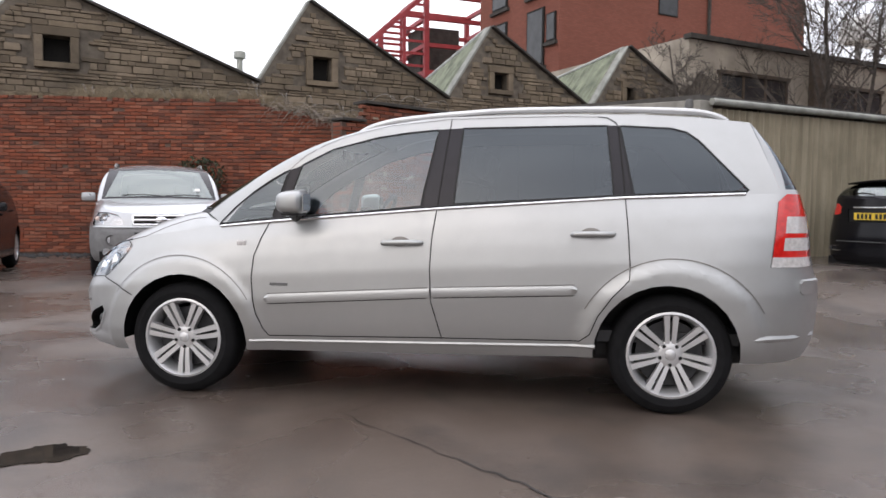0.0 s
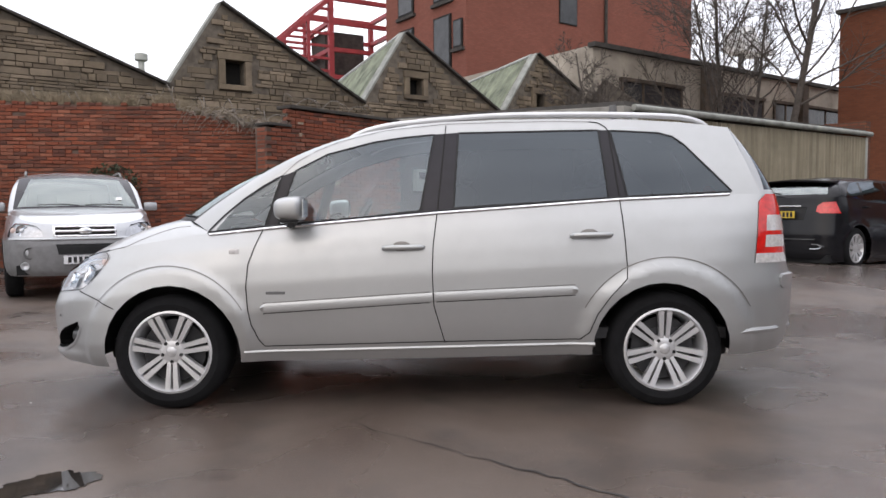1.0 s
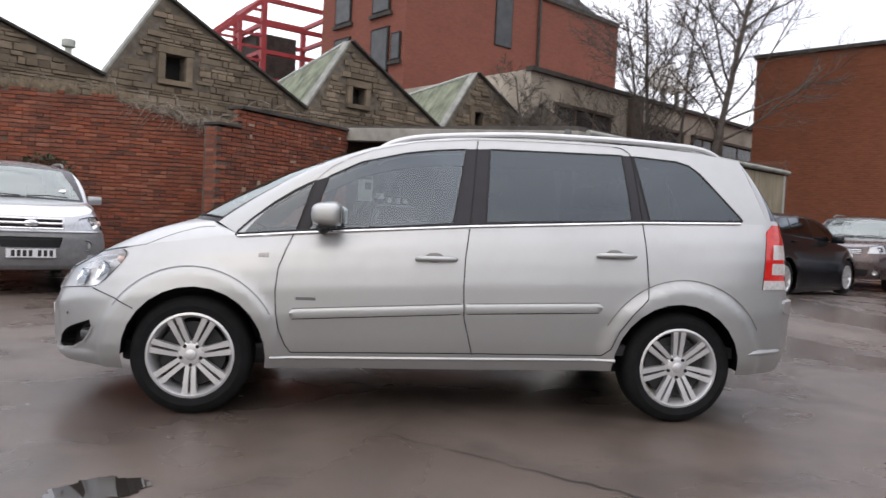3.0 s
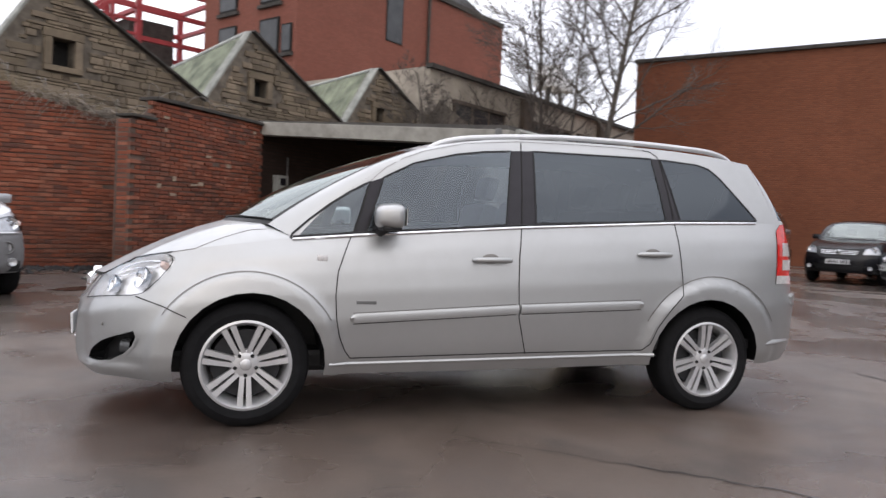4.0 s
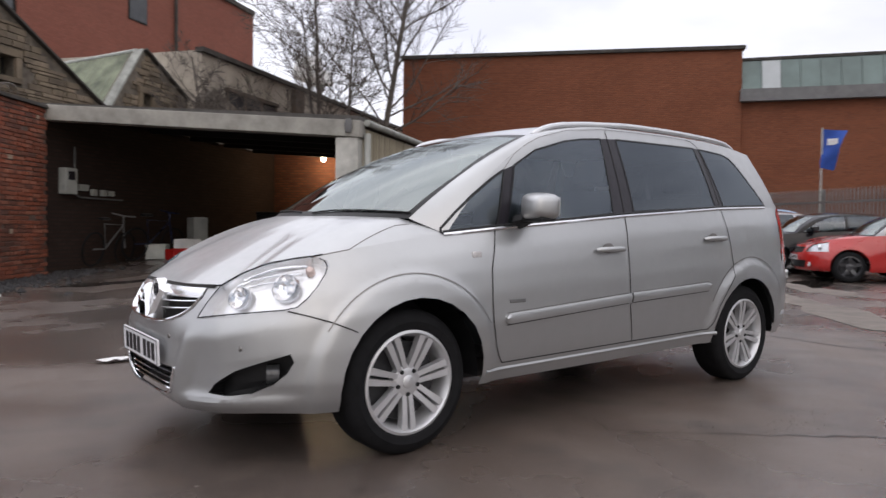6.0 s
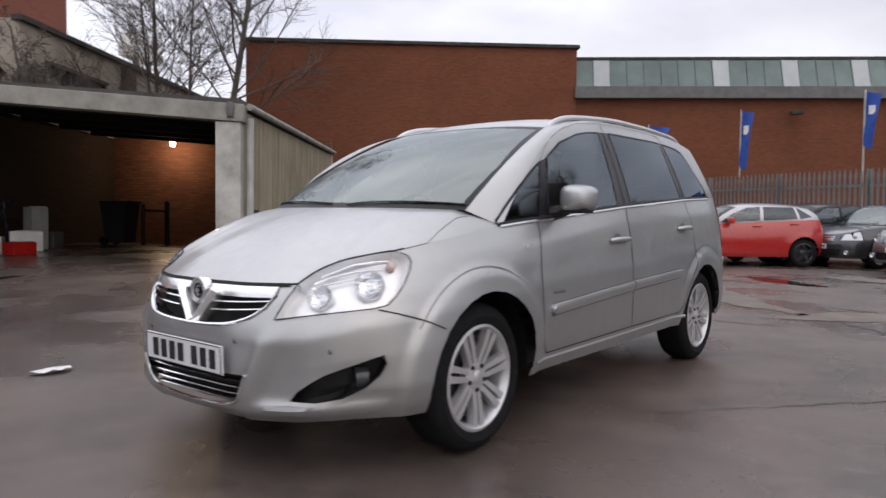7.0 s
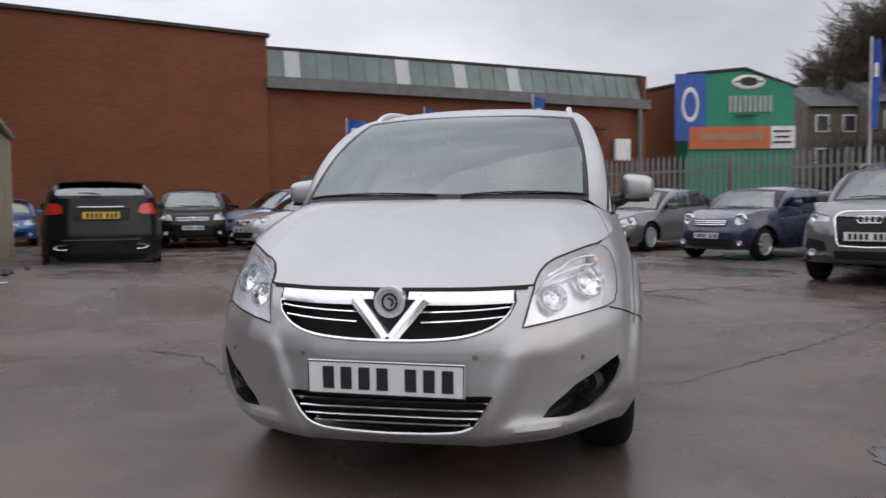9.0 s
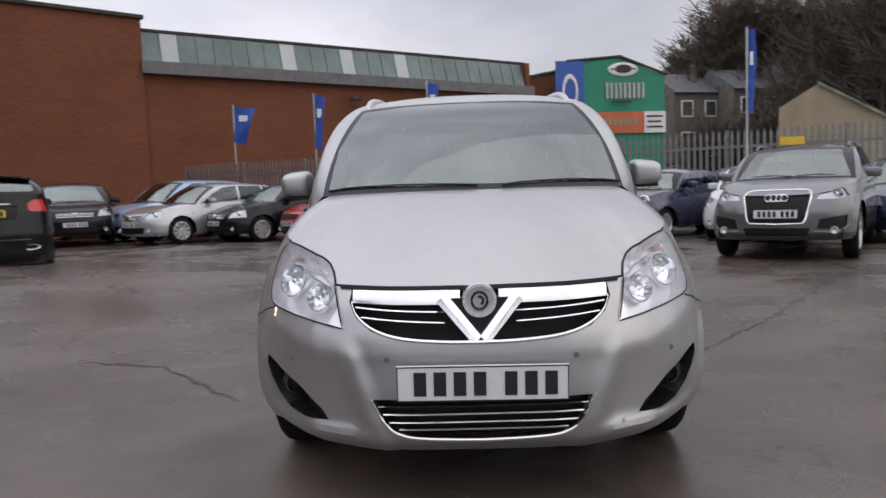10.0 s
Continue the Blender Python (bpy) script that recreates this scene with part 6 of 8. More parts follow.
def signs():
    s = thing("sign_building", "green-clad showroom gable with signboards beyond the fence", "building", m=yard(-80, 40.2, -6.6))
    # local x runs along the front, local y away
    bm = bmesh.new()
    prism(bm, [(0.0, 0), (6.2, 0), (6.2, 7.9), (3.3, 9.0), (0.0, 8.75)], 0.0, 6.0, None, "y")
    part("green_cladding", bm, GREENSIGN, s)
    part("roof_edge", tubed([(-0.1, -0.05, 8.8), (3.3, -0.05, 9.07), (6.35, -0.05, 7.95)], 0.09, 6), COPING, s)
    b = part("blue_panel", boxed((0.1, -0.06, 6.85), (1.75, 0.1, 3.9)), BLUESIGN, s, "blue sign panel")
    bm = bmesh.new()
    lathe(bm, [(0.42, -0.12), (0.44, -0.14), (0.56, -0.14), (0.6, -0.1)], 20, "y", Matrix.Translation((0.1, 0, 7.0)) @ Matrix.Diagonal((0.85, 1, 1.75, 1)))
    part("pale_oval", bm, WHITEP, b)
    bm = bmesh.new()
    lathe(bm, [(0.0, -0.12), (0.8, -0.12), (1.0, -0.08), (1.0, 0.0)], 28, "y", Matrix.Translation((3.5, 0, 8.28)) @ Matrix.Diagonal((0.95, 1, 0.42, 1)))
    b = part("oval_badge", bm, WHITEP, s, "white oval badge")
    bm = bmesh.new()
    lathe(bm, [(0.0, -0.15), (0.9, -0.15), (1.0, -0.12), (1.0, 0.0)], 28, "y", Matrix.Translation((3.5, 0, 8.3)) @ Matrix.Diagonal((0.55, 1, 0.26, 1)))
    part("badge_middle", bm, INK, b)
    for sg in (-1, 1):
        part("badge_wing", boxed((3.5 + sg * 0.62, -0.13, 8.3), (0.4, 0.05, 0.1), Matrix.Identity(4), 0.01), GREYTRIM, b)
    for i in range(9):
        part("letter_bar", boxed((2.45 + 0.29 * i, -0.08, 7.0), (0.15, 0.06, 0.95)), PALEFLASH, s)
    part("sign_lamp", boxed((3.3, -0.3, 6.3), (1.2, 0.14, 0.1)), COPING, s)
    o = part("orange_panel", boxed((2.42, -0.08, 5.05), (4.7, 0.1, 1.3)), ORANGESIGN, s, "orange signboard")
    for i in range(11):
        part("letter_bar", boxed((0.95 + 0.33 * i, -0.14, 5.1), (0.2, 0.03, 0.42)), BUFF, o)
    w = part("white_panel", boxed((5.5, -0.1, 5.05), (1.4, 0.12, 1.3)), WHITEP, s, "white signboard")
    for i in range(3):
        part("text_bar", boxed((5.45, -0.18, 5.4 - 0.32 * i), (1.05 - 0.2 * (i == 1), 0.02, 0.1)), INK, w)
    lo = thing("low_brick_unit", "low brick unit with a shallow gable beside the green showroom", "building", m=yard(-80, 41.5, -1.6))
    bm = bmesh.new()
    prism(bm, [(-2.0, 0), (5.3, 0), (5.3, 8.6), (1.5, 7.9), (-2.0, 7.3)], 0.0, 8.0, None, "y")
    part("unit_wall", bm, BIGBRICK, lo)
    part("roof_edge", tubed([(-2.1, -0.05, 7.35), (5.4, -0.05, 8.7)], 0.1, 6), COPING, lo)
    y = thing("yellow_notice", "small yellow notice board on the fence", "sign")
    part("board", boxed((13.9, -8.2, 2.05), (0.04, 0.6, 0.2), None, 0.005), YELLOWSIGN, y)
    h = thing("stone_house", "buff stone house with a mossy pitched roof beyond the fence", "house", m=yard(-118, 32.2, -15.8))
    bm = bmesh.new()
    prism(bm, [(0, -1), (5.0, -1), (5.0, 3.6), (1.75, 5.75), (0, 4.7)], 0.0, 9.0, None, "y")
    part("house_wall", bm, BUFF, h)
    bm = bmesh.new()
    prism(bm, [(1.7, 5.85), (5.3, 3.55), (5.3, 3.4), (1.7, 5.7)], -0.2, 9.2, None, "y")
    part("roof_slope", bm, MOSSROOF, h)


signs()


def hill():
    bm = bmesh.new()
    xs = np.linspace(48, 120, 19)
    yv = np.linspace(-120, 12, 34)
    g = []
    for x in xs:
        row = []
        for y in yv:
            t = smooth01((x - 50) / 40) * smooth01((-4 - y) / 26)
            row.append(bm.verts.new((x, y, 17.5 * t + 1.2 * noise.noise((x * 0.07, y * 0.07, 0)) * t)))
        g.append(row)
    for i in range(len(xs) - 1):
        for j in range(len(yv) - 1):
            bm.faces.new((g[i][j], g[i + 1][j], g[i + 1][j + 1], g[i][j + 1]))
    tagged(part("backdrop_hill", bm, HILL, None, "", True), "wooded winter hillside behind the yard", "hill", kind="structure")
    # woods: bare crowns of many fine twigs
    rnd = random.Random(21)
    vs, fs = [], []
    def twig(p, q, r):
        d = (q - p).normalized()
        u = d.cross(Vector((0.3, 0.2, 1))).normalized() * r
        w = d.cross(u).normalized() * r
        o = len(vs)
        for a in (p, q):
            k = 1.0 if a is p else 0.35
            vs.extend([tuple(a + u * k), tuple(a - u * 0.5 * k + w * 0.87 * k), tuple(a - u * 0.5 * k - w * 0.87 * k)])
        fs.extend([(o, o + 1, o + 4, o + 3), (o + 1, o + 2, o + 5, o + 4), (o + 2, o, o + 3, o + 5)])
    for i in range(225):
        near = i < 185
        x, y = (rnd.uniform(56, 61), rnd.uniform(-26.5, -19.8)) if i < 26 else (rnd.uniform(45.5, 48.5), rnd.uniform(-23.0, -16.8)) if i < 36 else (rnd.uniform(45.5, 60), rnd.uniform(-50, -22.5)) if near else (rnd.uniform(64, 95), rnd.uniform(-80, -32))
        t = smooth01((x - 50) / 40) * smooth01((-4 - y) / 26)
        base = Vector((x, y, 17.5 * t - 0.5))
        h = rnd.uniform(9.0, 13.5) * (1.05 + 0.07 * (-20 - y) if i < 26 else 0.55 if i < 36 else 1.4 if near and y < -25 else 0.8)
        twig(base, base + Vector((0, 0, h * 0.7)), 0.17)
        for j in range(34 if i < 26 else 19 if near else 8):
            a = rnd.uniform(0, 6.283)
            up = rnd.uniform(0.22, 0.72)
            s0 = base + Vector((0, 0, h * up))
            w = rnd.uniform(0.35, 1.25) * (1.25 - up)
            d = Vector((math.cos(a) * w, math.sin(a) * w, rnd.uniform(0.45, 1.0))).normalized()
            e0 = s0 + d * h * rnd.uniform(0.25, 0.42) * (1.3 - 0.6 * up)
            twig(s0, e0, 0.06)
            for k in range(46 if i < 26 else 32):
                p = s0.lerp(e0, rnd.uniform(0.1, 1.0))
                q = p + (d * 0.6 + Vector((rnd.uniform(-1, 1), rnd.uniform(-1, 1), rnd.uniform(-0.3, 0.7)))) * rnd.uniform(0.5, 1.4)
                twig(p, q, 0.04 if i < 26 else 0.032)
    me = bpy.data.meshes.new("far_woods")
    me.from_pydata(vs, [], fs)
    me.materials.append(TWIGS)
    tagged(new("far_woods", me), "bare winter trees on the hillside", "woods", kind="stuff")
    h = thing("hillside_house", "dark stone terraced house among bare trees on the hillside", "house", "terraced houses on the hillside", m=yard(-75, 52.0, -18.3, 4.3))
    part("wall", boxed((0, 3.0, 1.2), (4.2, 6, 5.4)), HOUSESTONE, h)
    bm = bmesh.new()
    prism(bm, [(-0.3, 3.8), (6.3, 3.8), (3.0, 5.7)], -2.1, 2.1, None, "x")
    part("roof", bm, SLATE, h)
    part("chimney", boxed((1.7, 3.0, 5.9), (0.6, 0.9, 1.3)), HOUSESTONE, h)
    for x, z, ww, hh in ((-1.0, 2.6, 1.0, 1.25), (1.0, 2.6, 1.0, 1.25), (-0.9, 0.2, 1.3, 1.3)):
        wd = part("window", boxed((x, -0.02, z), (ww, 0.1, hh)), WHITEP, h)
        part("pane", boxed((x, -0.08, z), (ww - 0.2, 0.04, hh - 0.2)), DARKPANE, wd)
    part("door", boxed((1.3, -0.03, -0.1), (0.9, 0.1, 1.9)), WHITEP, h)
    for k in range(1, 3):
        copy_thing(h, yard(-75, 52.0 - 1.09 * k, -18.3 - 4.06 * k, 4.3))


HOUSESTONE = simple("dark_house_stone", (0.12, 0.1, 0.08), 0.95, 0.0, 0.3, 1.5, 0.3)
hill()


# ---- trees ----
def bare_tree(x, y, z, h, seed, label, r0=0.16, lean=(0.0, 0.0), stems=1, boughs=15, subs=9, twigs_n=8, width=0.42):
    """A leafless tree: stems with boughs along them, branches along the boughs, twigs along the branches."""
    rnd = random.Random(seed)
    tr = thing("bare_tree", label, "tree", "bare trees")
    trunk, limbs, fine = bmesh.new(), bmesh.new(), bmesh.new()
    def wander(p, d, l, r, n, target, sides, wob, up):
        pts, q, dd = [p], p, d
        for i in range(n):
            dd = (dd + Vector((rnd.uniform(-1, 1), rnd.uniform(-1, 1), rnd.uniform(-1, 1))) * wob + Vector((0, 0, up))).normalized()
            q = q + dd * (l / n)
            pts.append(q)
        tube(target, pts, [lerp(r, r * 0.32, i / n) for i in range(n + 1)], sides, False)
        return pts
    def off(pts, t, open_):
        f = t * (len(pts) - 1)
        i = min(int(f), len(pts) - 2)
        d = (pts[i + 1] - pts[i]).normalized()
        u = Vector((rnd.uniform(-1, 1), rnd.uniform(-1, 1), rnd.uniform(-0.5, 0.5)))
        u = (u - d * u.dot(d)).normalized()
        return pts[i].lerp(pts[i + 1], f - i), (d + u * open_).normalized()
    for s in range(stems):
        a = rnd.uniform(0, 6.28)
        d0 = Vector((lean[0] + (0.22 * math.cos(a) if s else 0), lean[1] + (0.22 * math.sin(a) if s else 0), 1)).normalized()
        main = wander(Vector((x + 0.15 * s, y, z)), d0, h * (1 - 0.14 * s), r0 * (1 - 0.12 * s), 11, trunk, 8, 0.07, 0.03)
        for i in range(boughs):
            t = 0.3 + 0.69 * (i + rnd.random()) / boughs
            p, d = off(main, t, rnd.uniform(0.8, 1.6))
            l = h * width * (1.05 - 0.7 * t) * rnd.uniform(0.75, 1.2)
            r = r0 * lerp(0.4, 0.18, t) * rnd.uniform(0.8, 1.15)
            b = wander(p, d, l, r, 7, limbs, 5, 0.18, 0.075)
            for j in range(subs):
                tt = 0.2 + 0.8 * (j + rnd.random()) / subs
                p2, d2 = off(b, tt, rnd.uniform(0.6, 1.2))
                l2 = l * rnd.uniform(0.28, 0.5) * (1.15 - 0.5 * tt)
                b2 = wander(p2, d2, l2, max(0.008, r * 0.34), 4, fine, 3, 0.24, 0.05)
                for k in range(twigs_n):
                    p3, d3 = off(b2, rnd.uniform(0.2, 1.0), rnd.uniform(0.5, 1.1))
                    b3 = wander(p3, d3, l2 * rnd.uniform(0.25, 0.55), 0.0085, 2, fine, 3, 0.2, 0.04)
    part("trunk", trunk, BARK, tr, "", True)
    part("crown_limb", limbs, BARK, tr, "", True)
    tw = part("fine_twig", fine, BARK, tr)
    tw["kind"] = "stuff"


bare_tree(11.9, 20.4, 0.0, 14.5, 3, "tall leafless grey tree behind the open shed", 0.15, (0.0, 0.0), 1, 30, 11, 11, 0.42)
bare_tree(10.4, 21.6, 0.0, 12.5, 8, "leafless tree with several leaning stems behind the shed", 0.10, (-0.10, 0.0), 3, 18, 10, 10, 0.42)
bare_tree(5.0, 19.0, 1.0, 5.2, 14, "small twiggy leafless tree before the rendered block", 0.07, (-0.05, 0.0), 3, 11, 8, 8, 0.55)
cw = thing("roof_cowl", "pair of pale sheet-metal roof cowls on the rendered block", "roof vent", m=yard(36, 14.2, 31.3, 0))
for dx, w_, z0, z1, nm in ((0.95, 1.25, 8.75, 9.95, "tall_cowl"), (2.35, 0.9, 8.75, 9.45, "low_cowl")):
    bm = bmesh.new()
    prism(bm, [(dx - w_ / 2, z0), (dx + w_ / 2, z0), (dx + w_ / 2, z1 - 0.6), (dx + w_ * 0.1, z1), (dx - w_ * 0.2, z1), (dx - w_ / 2, z1 - 0.65)], -0.6, 0.6, None, "y")
    part(nm, bm, WHITEP, cw)
    part("post", boxed((dx, 0, 7.75), (0.2, 0.2, 2.1)), GALV, cw)

# ---- parked cars ----
def parked_spec(L, W, H, wb, fo, zn, cowl, belt, roof, tail, r, zb=0.22, nose=0.0, tum=0.2):
    """cowl: (x, z); belt: (front z, rear z); roof: (front x, rear x); tail: (x of the rear waist, its z)."""
    w = W / 2
    hf = -wb / 2
    xf, xr = hf - fo, hf - fo + L
    xa = cowl[0] + 0.12
    fr = [0.07, 0.025, 0.008, 0.0, 0.004, 0.03 + nose, 0.06 + nose, 0.11 + nose]
    co = [0.06, 0.02, 0.004, 0.0, 0.014, 0.04, 0.085, 0.14]
    sd = [0.05, 0.014, 0.012, 0.004, 0.008, 0.024, 0.045, 0.075]
    rr = [0.06, 0.02, 0.006, 0.0, 0.03, 0.05, 0.08, max(0.1, xr - tail[0])]
    rc = [0.05, 0.02, 0.006, 0.0, 0.025, 0.04, 0.07, max(0.08, 0.6 * (xr - tail[0]))]
    zs = lambda x: lerp(belt[0], belt[1], (x - xa) / (tail[0] - xa))
    plan = [
        (xf, 0, zn, zb, *fr), (xf + 0.02, 0.3 * w, zn, zb, *fr), (xf + 0.10, 0.62 * w, zn + 0.02, zb, *fr), (xf + 0.27, 0.85 * w, zn + 0.06, zb, *co),
        (xf + 0.5, 0.95 * w, lerp(zn + 0.08, belt[0], 0.3), zb, *co), (hf + 0.05, w * 0.985, lerp(zn + 0.08, belt[0], 0.6), zb, *sd),
        (xa, w, belt[0], zb, *sd), (0.0, w, zs(0.0), zb, *sd), (wb / 2 - 0.35, w, zs(wb / 2 - 0.35), zb, *sd), (wb / 2 + 0.1, w * 0.985, zs(wb / 2), zb, *sd),
        (xr - 0.42, 0.96 * w, tail[1], zb + 0.03, *sd), (xr - 0.18, 0.85 * w, tail[1], zb + 0.05, *rc), (xr - 0.05, 0.62 * w, tail[1], zb + 0.07, *rr), (xr, 0.3 * w, tail[1], zb + 0.07, *rr), (xr, 0, tail[1], zb + 0.07, *rr),
    ]
    xR = xr - 0.34
    rw = w * (1 - tum)
    rf, rb = roof
    zc, ze = H, H - 0.075
    return dict(
        plan=plan, hubs=(hf, wb / 2), hub_z=r, flare=0.014, flare_r=r + 0.13, xA=xa, xR=xR,
        cowl=[(cowl[0] - 0.06, 0, cowl[1] + 0.02), (cowl[0] - 0.04, 0.4 * w, cowl[1] + 0.015), (cowl[0] + 0.03, 0.72 * w, cowl[1]), (cowl[0] + 0.1, 0.86 * w, cowl[1] - 0.02)],
        bonnet_bulge=0.035, roof_f=(rf - 0.1, rf), roof_r=(rb, rb - 0.03),
        roof_w=[(rf, rw - 0.03), ((rf + rb) / 2, rw), (rb, rw - 0.05)],
        roof_zc=[(rf - 0.1, zc - 0.07), (rf + 0.3, zc - 0.01), ((rf + rb) / 2, zc), (rb - 0.3, zc - 0.03), (rb, zc - 0.08)],
        roof_ze=[(rf - 0.1, ze - 0.06), (rf + 0.3, ze - 0.005), ((rf + rb) / 2, ze), (rb - 0.3, ze - 0.03), (rb, ze - 0.09)],
        top_A=rf + 0.12, side_map=[(xa, rf + 0.12), (xa + 0.6, rf + 0.35), (wb / 4, lerp(rf, rb, 0.6)), (xR, rb - 0.03)],
        b_screen=(-0.02, 0, 0.035), b_A=(-0.025, 0.03, 0.04), b_side=(0, 0.03, 0.0), b_rear=(0.03, 0, 0.025),
        L=L, W=W, H=H, r=r, xf=xf, xr=xr, zn=zn, xa=xa, zs=zs, ze=ze, rf=rf, rb=rb, tail=tail, zb=zb, wb=wb,
    )


def parked_car(name, label, spec, colour, x, y, heading, dz=None, clad=None, tint=None, front=True, rails=False, roofmat=None, spokes=10, rimmat=None, lamps_z=None, per=4, rows=12, grille="bars", group="cars parked round the yard", plates=(PLATEW, PLATEY), shape=None, detail=None):
    S = spec
    shape = shape or {}
    car = thing(name, label, "car", group)
    bm = car_shell(S, per, rows)
    fs = lambda *idx: [f for f in bm.faces if f.material_index in idx]
    def mark(faces, k):
        for f in faces:
            f.material_index = k
    cx = lambda f: f.calc_center_median().x
    w = S["W"] / 2
    for hx in S["hubs"]:
        bmesh.ops.delete(bm, geom=cut(bm, fs(0), arc(hx, S["r"], S["r"] + 0.05, 0, 360, 20), "xz"), context="FACES")
    zn, xf, xr = S["zn"], S["xf"], S["xr"]
    lz = lamps_z or (zn - 0.15, zn + 0.035)
    mark(cut(bm, [f for f in fs(0) if cx(f) < xf + 0.46], shape.get("lamp") or [(0.55 * w, lz[0] + 0.02), (0.93 * w, lz[0] + 0.03), (0.95 * w, lz[1] + 0.03), (0.85 * w, lz[1] + 0.06), (0.6 * w, lz[1] - 0.02)], "yz"), 10)
    mark(cut(bm, [f for f in fs(0) if cx(f) < xf + 0.4], shape.get("grille") or [(-0.1, zn - 0.035), (0.46 * w, zn - 0.035), (0.42 * w, zn - 0.15), (-0.1, zn - 0.17)], "yz"), 11)
    mark(cut(bm, [f for f in fs(0) if cx(f) < xf + 0.4], shape.get("lower") or [(-0.1, S["zb"] + 0.2), (0.62 * w, S["zb"] + 0.2), (0.55 * w, S["zb"] + 0.06), (-0.1, S["zb"] + 0.05)], "yz"), 12)
    tz = S["tail"][1]
    mark(cut(bm, [f for f in fs(0) if cx(f) > xr - 0.6], shape.get("tail") or [(0.66 * w, tz - 0.28), (1.05 * w, tz - 0.26), (1.05 * w, tz - 0.06), (0.6 * w, tz - 0.10)], "yz"), 16)
    mark(cut(bm, fs(16), [(xr - 0.36, tz - 0.4), (xr + 0.3, tz - 0.4), (xr + 0.3, tz + 0.1), (xr - 0.24, tz + 0.1)], "xz"), 14)
    mark(fs(16), 0)
    xm = S["xa"] + 0.42 * (S["xR"] - S["xa"]) + 0.1
    zw = lambda xx: S["zs"](xx) + 0.03
    zt = S["ze"] - 0.03
    ft = S["rf"] + 0.22
    rt = S["rb"] - 0.28
    xe = S["xR"] - 0.12
    polys = [[(S["xa"] + 0.14, zw(S["xa"])), (xm - 0.04, zw(xm)), (xm - 0.02, zt), (ft, zt - 0.02), (lerp(S["xa"] + 0.14, ft, 0.45), lerp(zw(S["xa"]), zt, 0.56))],
             [(xm + 0.04, zw(xm)), (xm + 0.8, zw(xm + 0.8)), (xm + 0.74, zt), (xm + 0.05, zt)],
             [(xm + 0.86, zw(xm + 0.86)), (xe, zw(xe) + 0.03), (rt, zt - 0.03), (xm + 0.8, zt)]]
    for k, pl_ in enumerate(polys):
        if pl_[1][0] > pl_[0][0] + 0.1:
            mark(cut(bm, fs(3, 6, 4), pl_, "xz"), 20 + k)
    mark(fs(2), 25)
    zc0 = S["cowl"][0][2]
    mark(cut(bm, fs(25), [(-0.1, zc0 + 0.03), (0.8 * w, zc0 + 0.005), (0.62 * w, S["H"] - 0.13), (-0.1, S["H"] - 0.1)], "yz"), 26)
    mark(cut(bm, fs(4), [(-0.1, tz + 0.04), (0.72 * w, tz + 0.045), (0.64 * w, S["H"] - 0.115), (-0.1, S["H"] - 0.08)], "yz"), 27)
    if clad:
        mark(cut(bm, fs(0), [(-3.5, 0.0), (3.5, 0.0), (3.5, clad[1]), (-3.5, clad[1])], "xz"), 40)
    if "recess" in shape:
        mark(cut(bm, [f for f in fs(0) if cx(f) > xr - 0.4], shape["recess"], "yz"), 17)
    if "cheek" in shape:
        mark(cut(bm, [f for f in fs(0, 40) if cx(f) < xf + 0.4], shape["cheek"], "yz"), 18)
    from mathutils.bvhtree import BVHTree
    whole = bmesh.new()
    for f in bm.faces:
        for sgn in (1, -1):
            whole.faces.new([whole.verts.new((v.co.x, sgn * v.co.y, v.co.z)) for v in f.verts])
    whole.normal_update()
    bvh = BVHTree.FromBMesh(whole)
    whole.free()
    glass = tint or GLASS
    for k, nm_k in ((17, "plate_recess"), (18, "side_intake")):
        for fl in (False, True):
            b = lift(bm, k, flip=fl, push=-0.015)
            if len(b.faces):
                part(nm_k, b, BLACKP, car, smooth=True)
    part("body", lift(bm, 0, both=True), colour, car, smooth=True)
    if clad:
        part("lower_cladding", lift(bm, 40, both=True), clad[0], car, smooth=True)
    part("bonnet", lift(bm, 1, both=True), colour, car, smooth=True)
    part("roof", lift(bm, 5, both=True), roofmat or colour, car, smooth=True)
    b = bmesh.new()
    for k in (3, 6, 4):
        join(b, lift(bm, k, both=True))
    part("pillar_frame", b, roofmat or colour, car, smooth=True)
    for k in (20, 21, 22):
        for fl in (False, True):
            b = lift(bm, k, flip=fl)
            if len(b.faces):
                part("side_window", b, glass if k == 20 else PRIV, car, smooth=True)
    part("windscreen", lift(bm, 26, both=True), SCREEN, car, smooth=True)
    part("windscreen_border", lift(bm, 25, both=True), GLOSSB, car, smooth=True)
    part("rear_screen", lift(bm, 27, both=True), SCREEN, car, smooth=True)
    for fl in (False, True):
        for k, mat, nm in ((10, LENS, "headlamp"), (14, REDLENS, "tail_lamp")):
            b = lift(bm, k, flip=fl, push=0.003)
            if len(b.faces):
                lp = part(nm, b, mat, car, smooth=True)
                if k == 10:
                    part("lamp_housing", lift(bm, 10, flip=fl, push=-0.02), LAMPIN, lp, smooth=True)
                    lam = [f.calc_center_median() for f in fs(10)]
                    c = sum(lam, Vector()) / len(lam)
                    hit = on_skin(bvh, (-1 if fl else 1) * c.y, c.z, -1, "x")
                    rr_ = min(0.07, 0.42 * (max(v.z for v in lam) - min(v.z for v in lam)) + 0.02)
                    b = bmesh.new()
                    lathe(b, [(0.0, -0.012), (rr_ * 0.3, -0.01), (rr_ * 0.45, 0.004), (rr_ * 0.85, -0.004), (rr_, -0.008), (rr_ * 1.05, 0.02)], 16, "x", Matrix.Translation(hit + Vector((0.016, 0, 0))))
                    part("lamp_reflector", b, CHROME, lp, smooth=True)
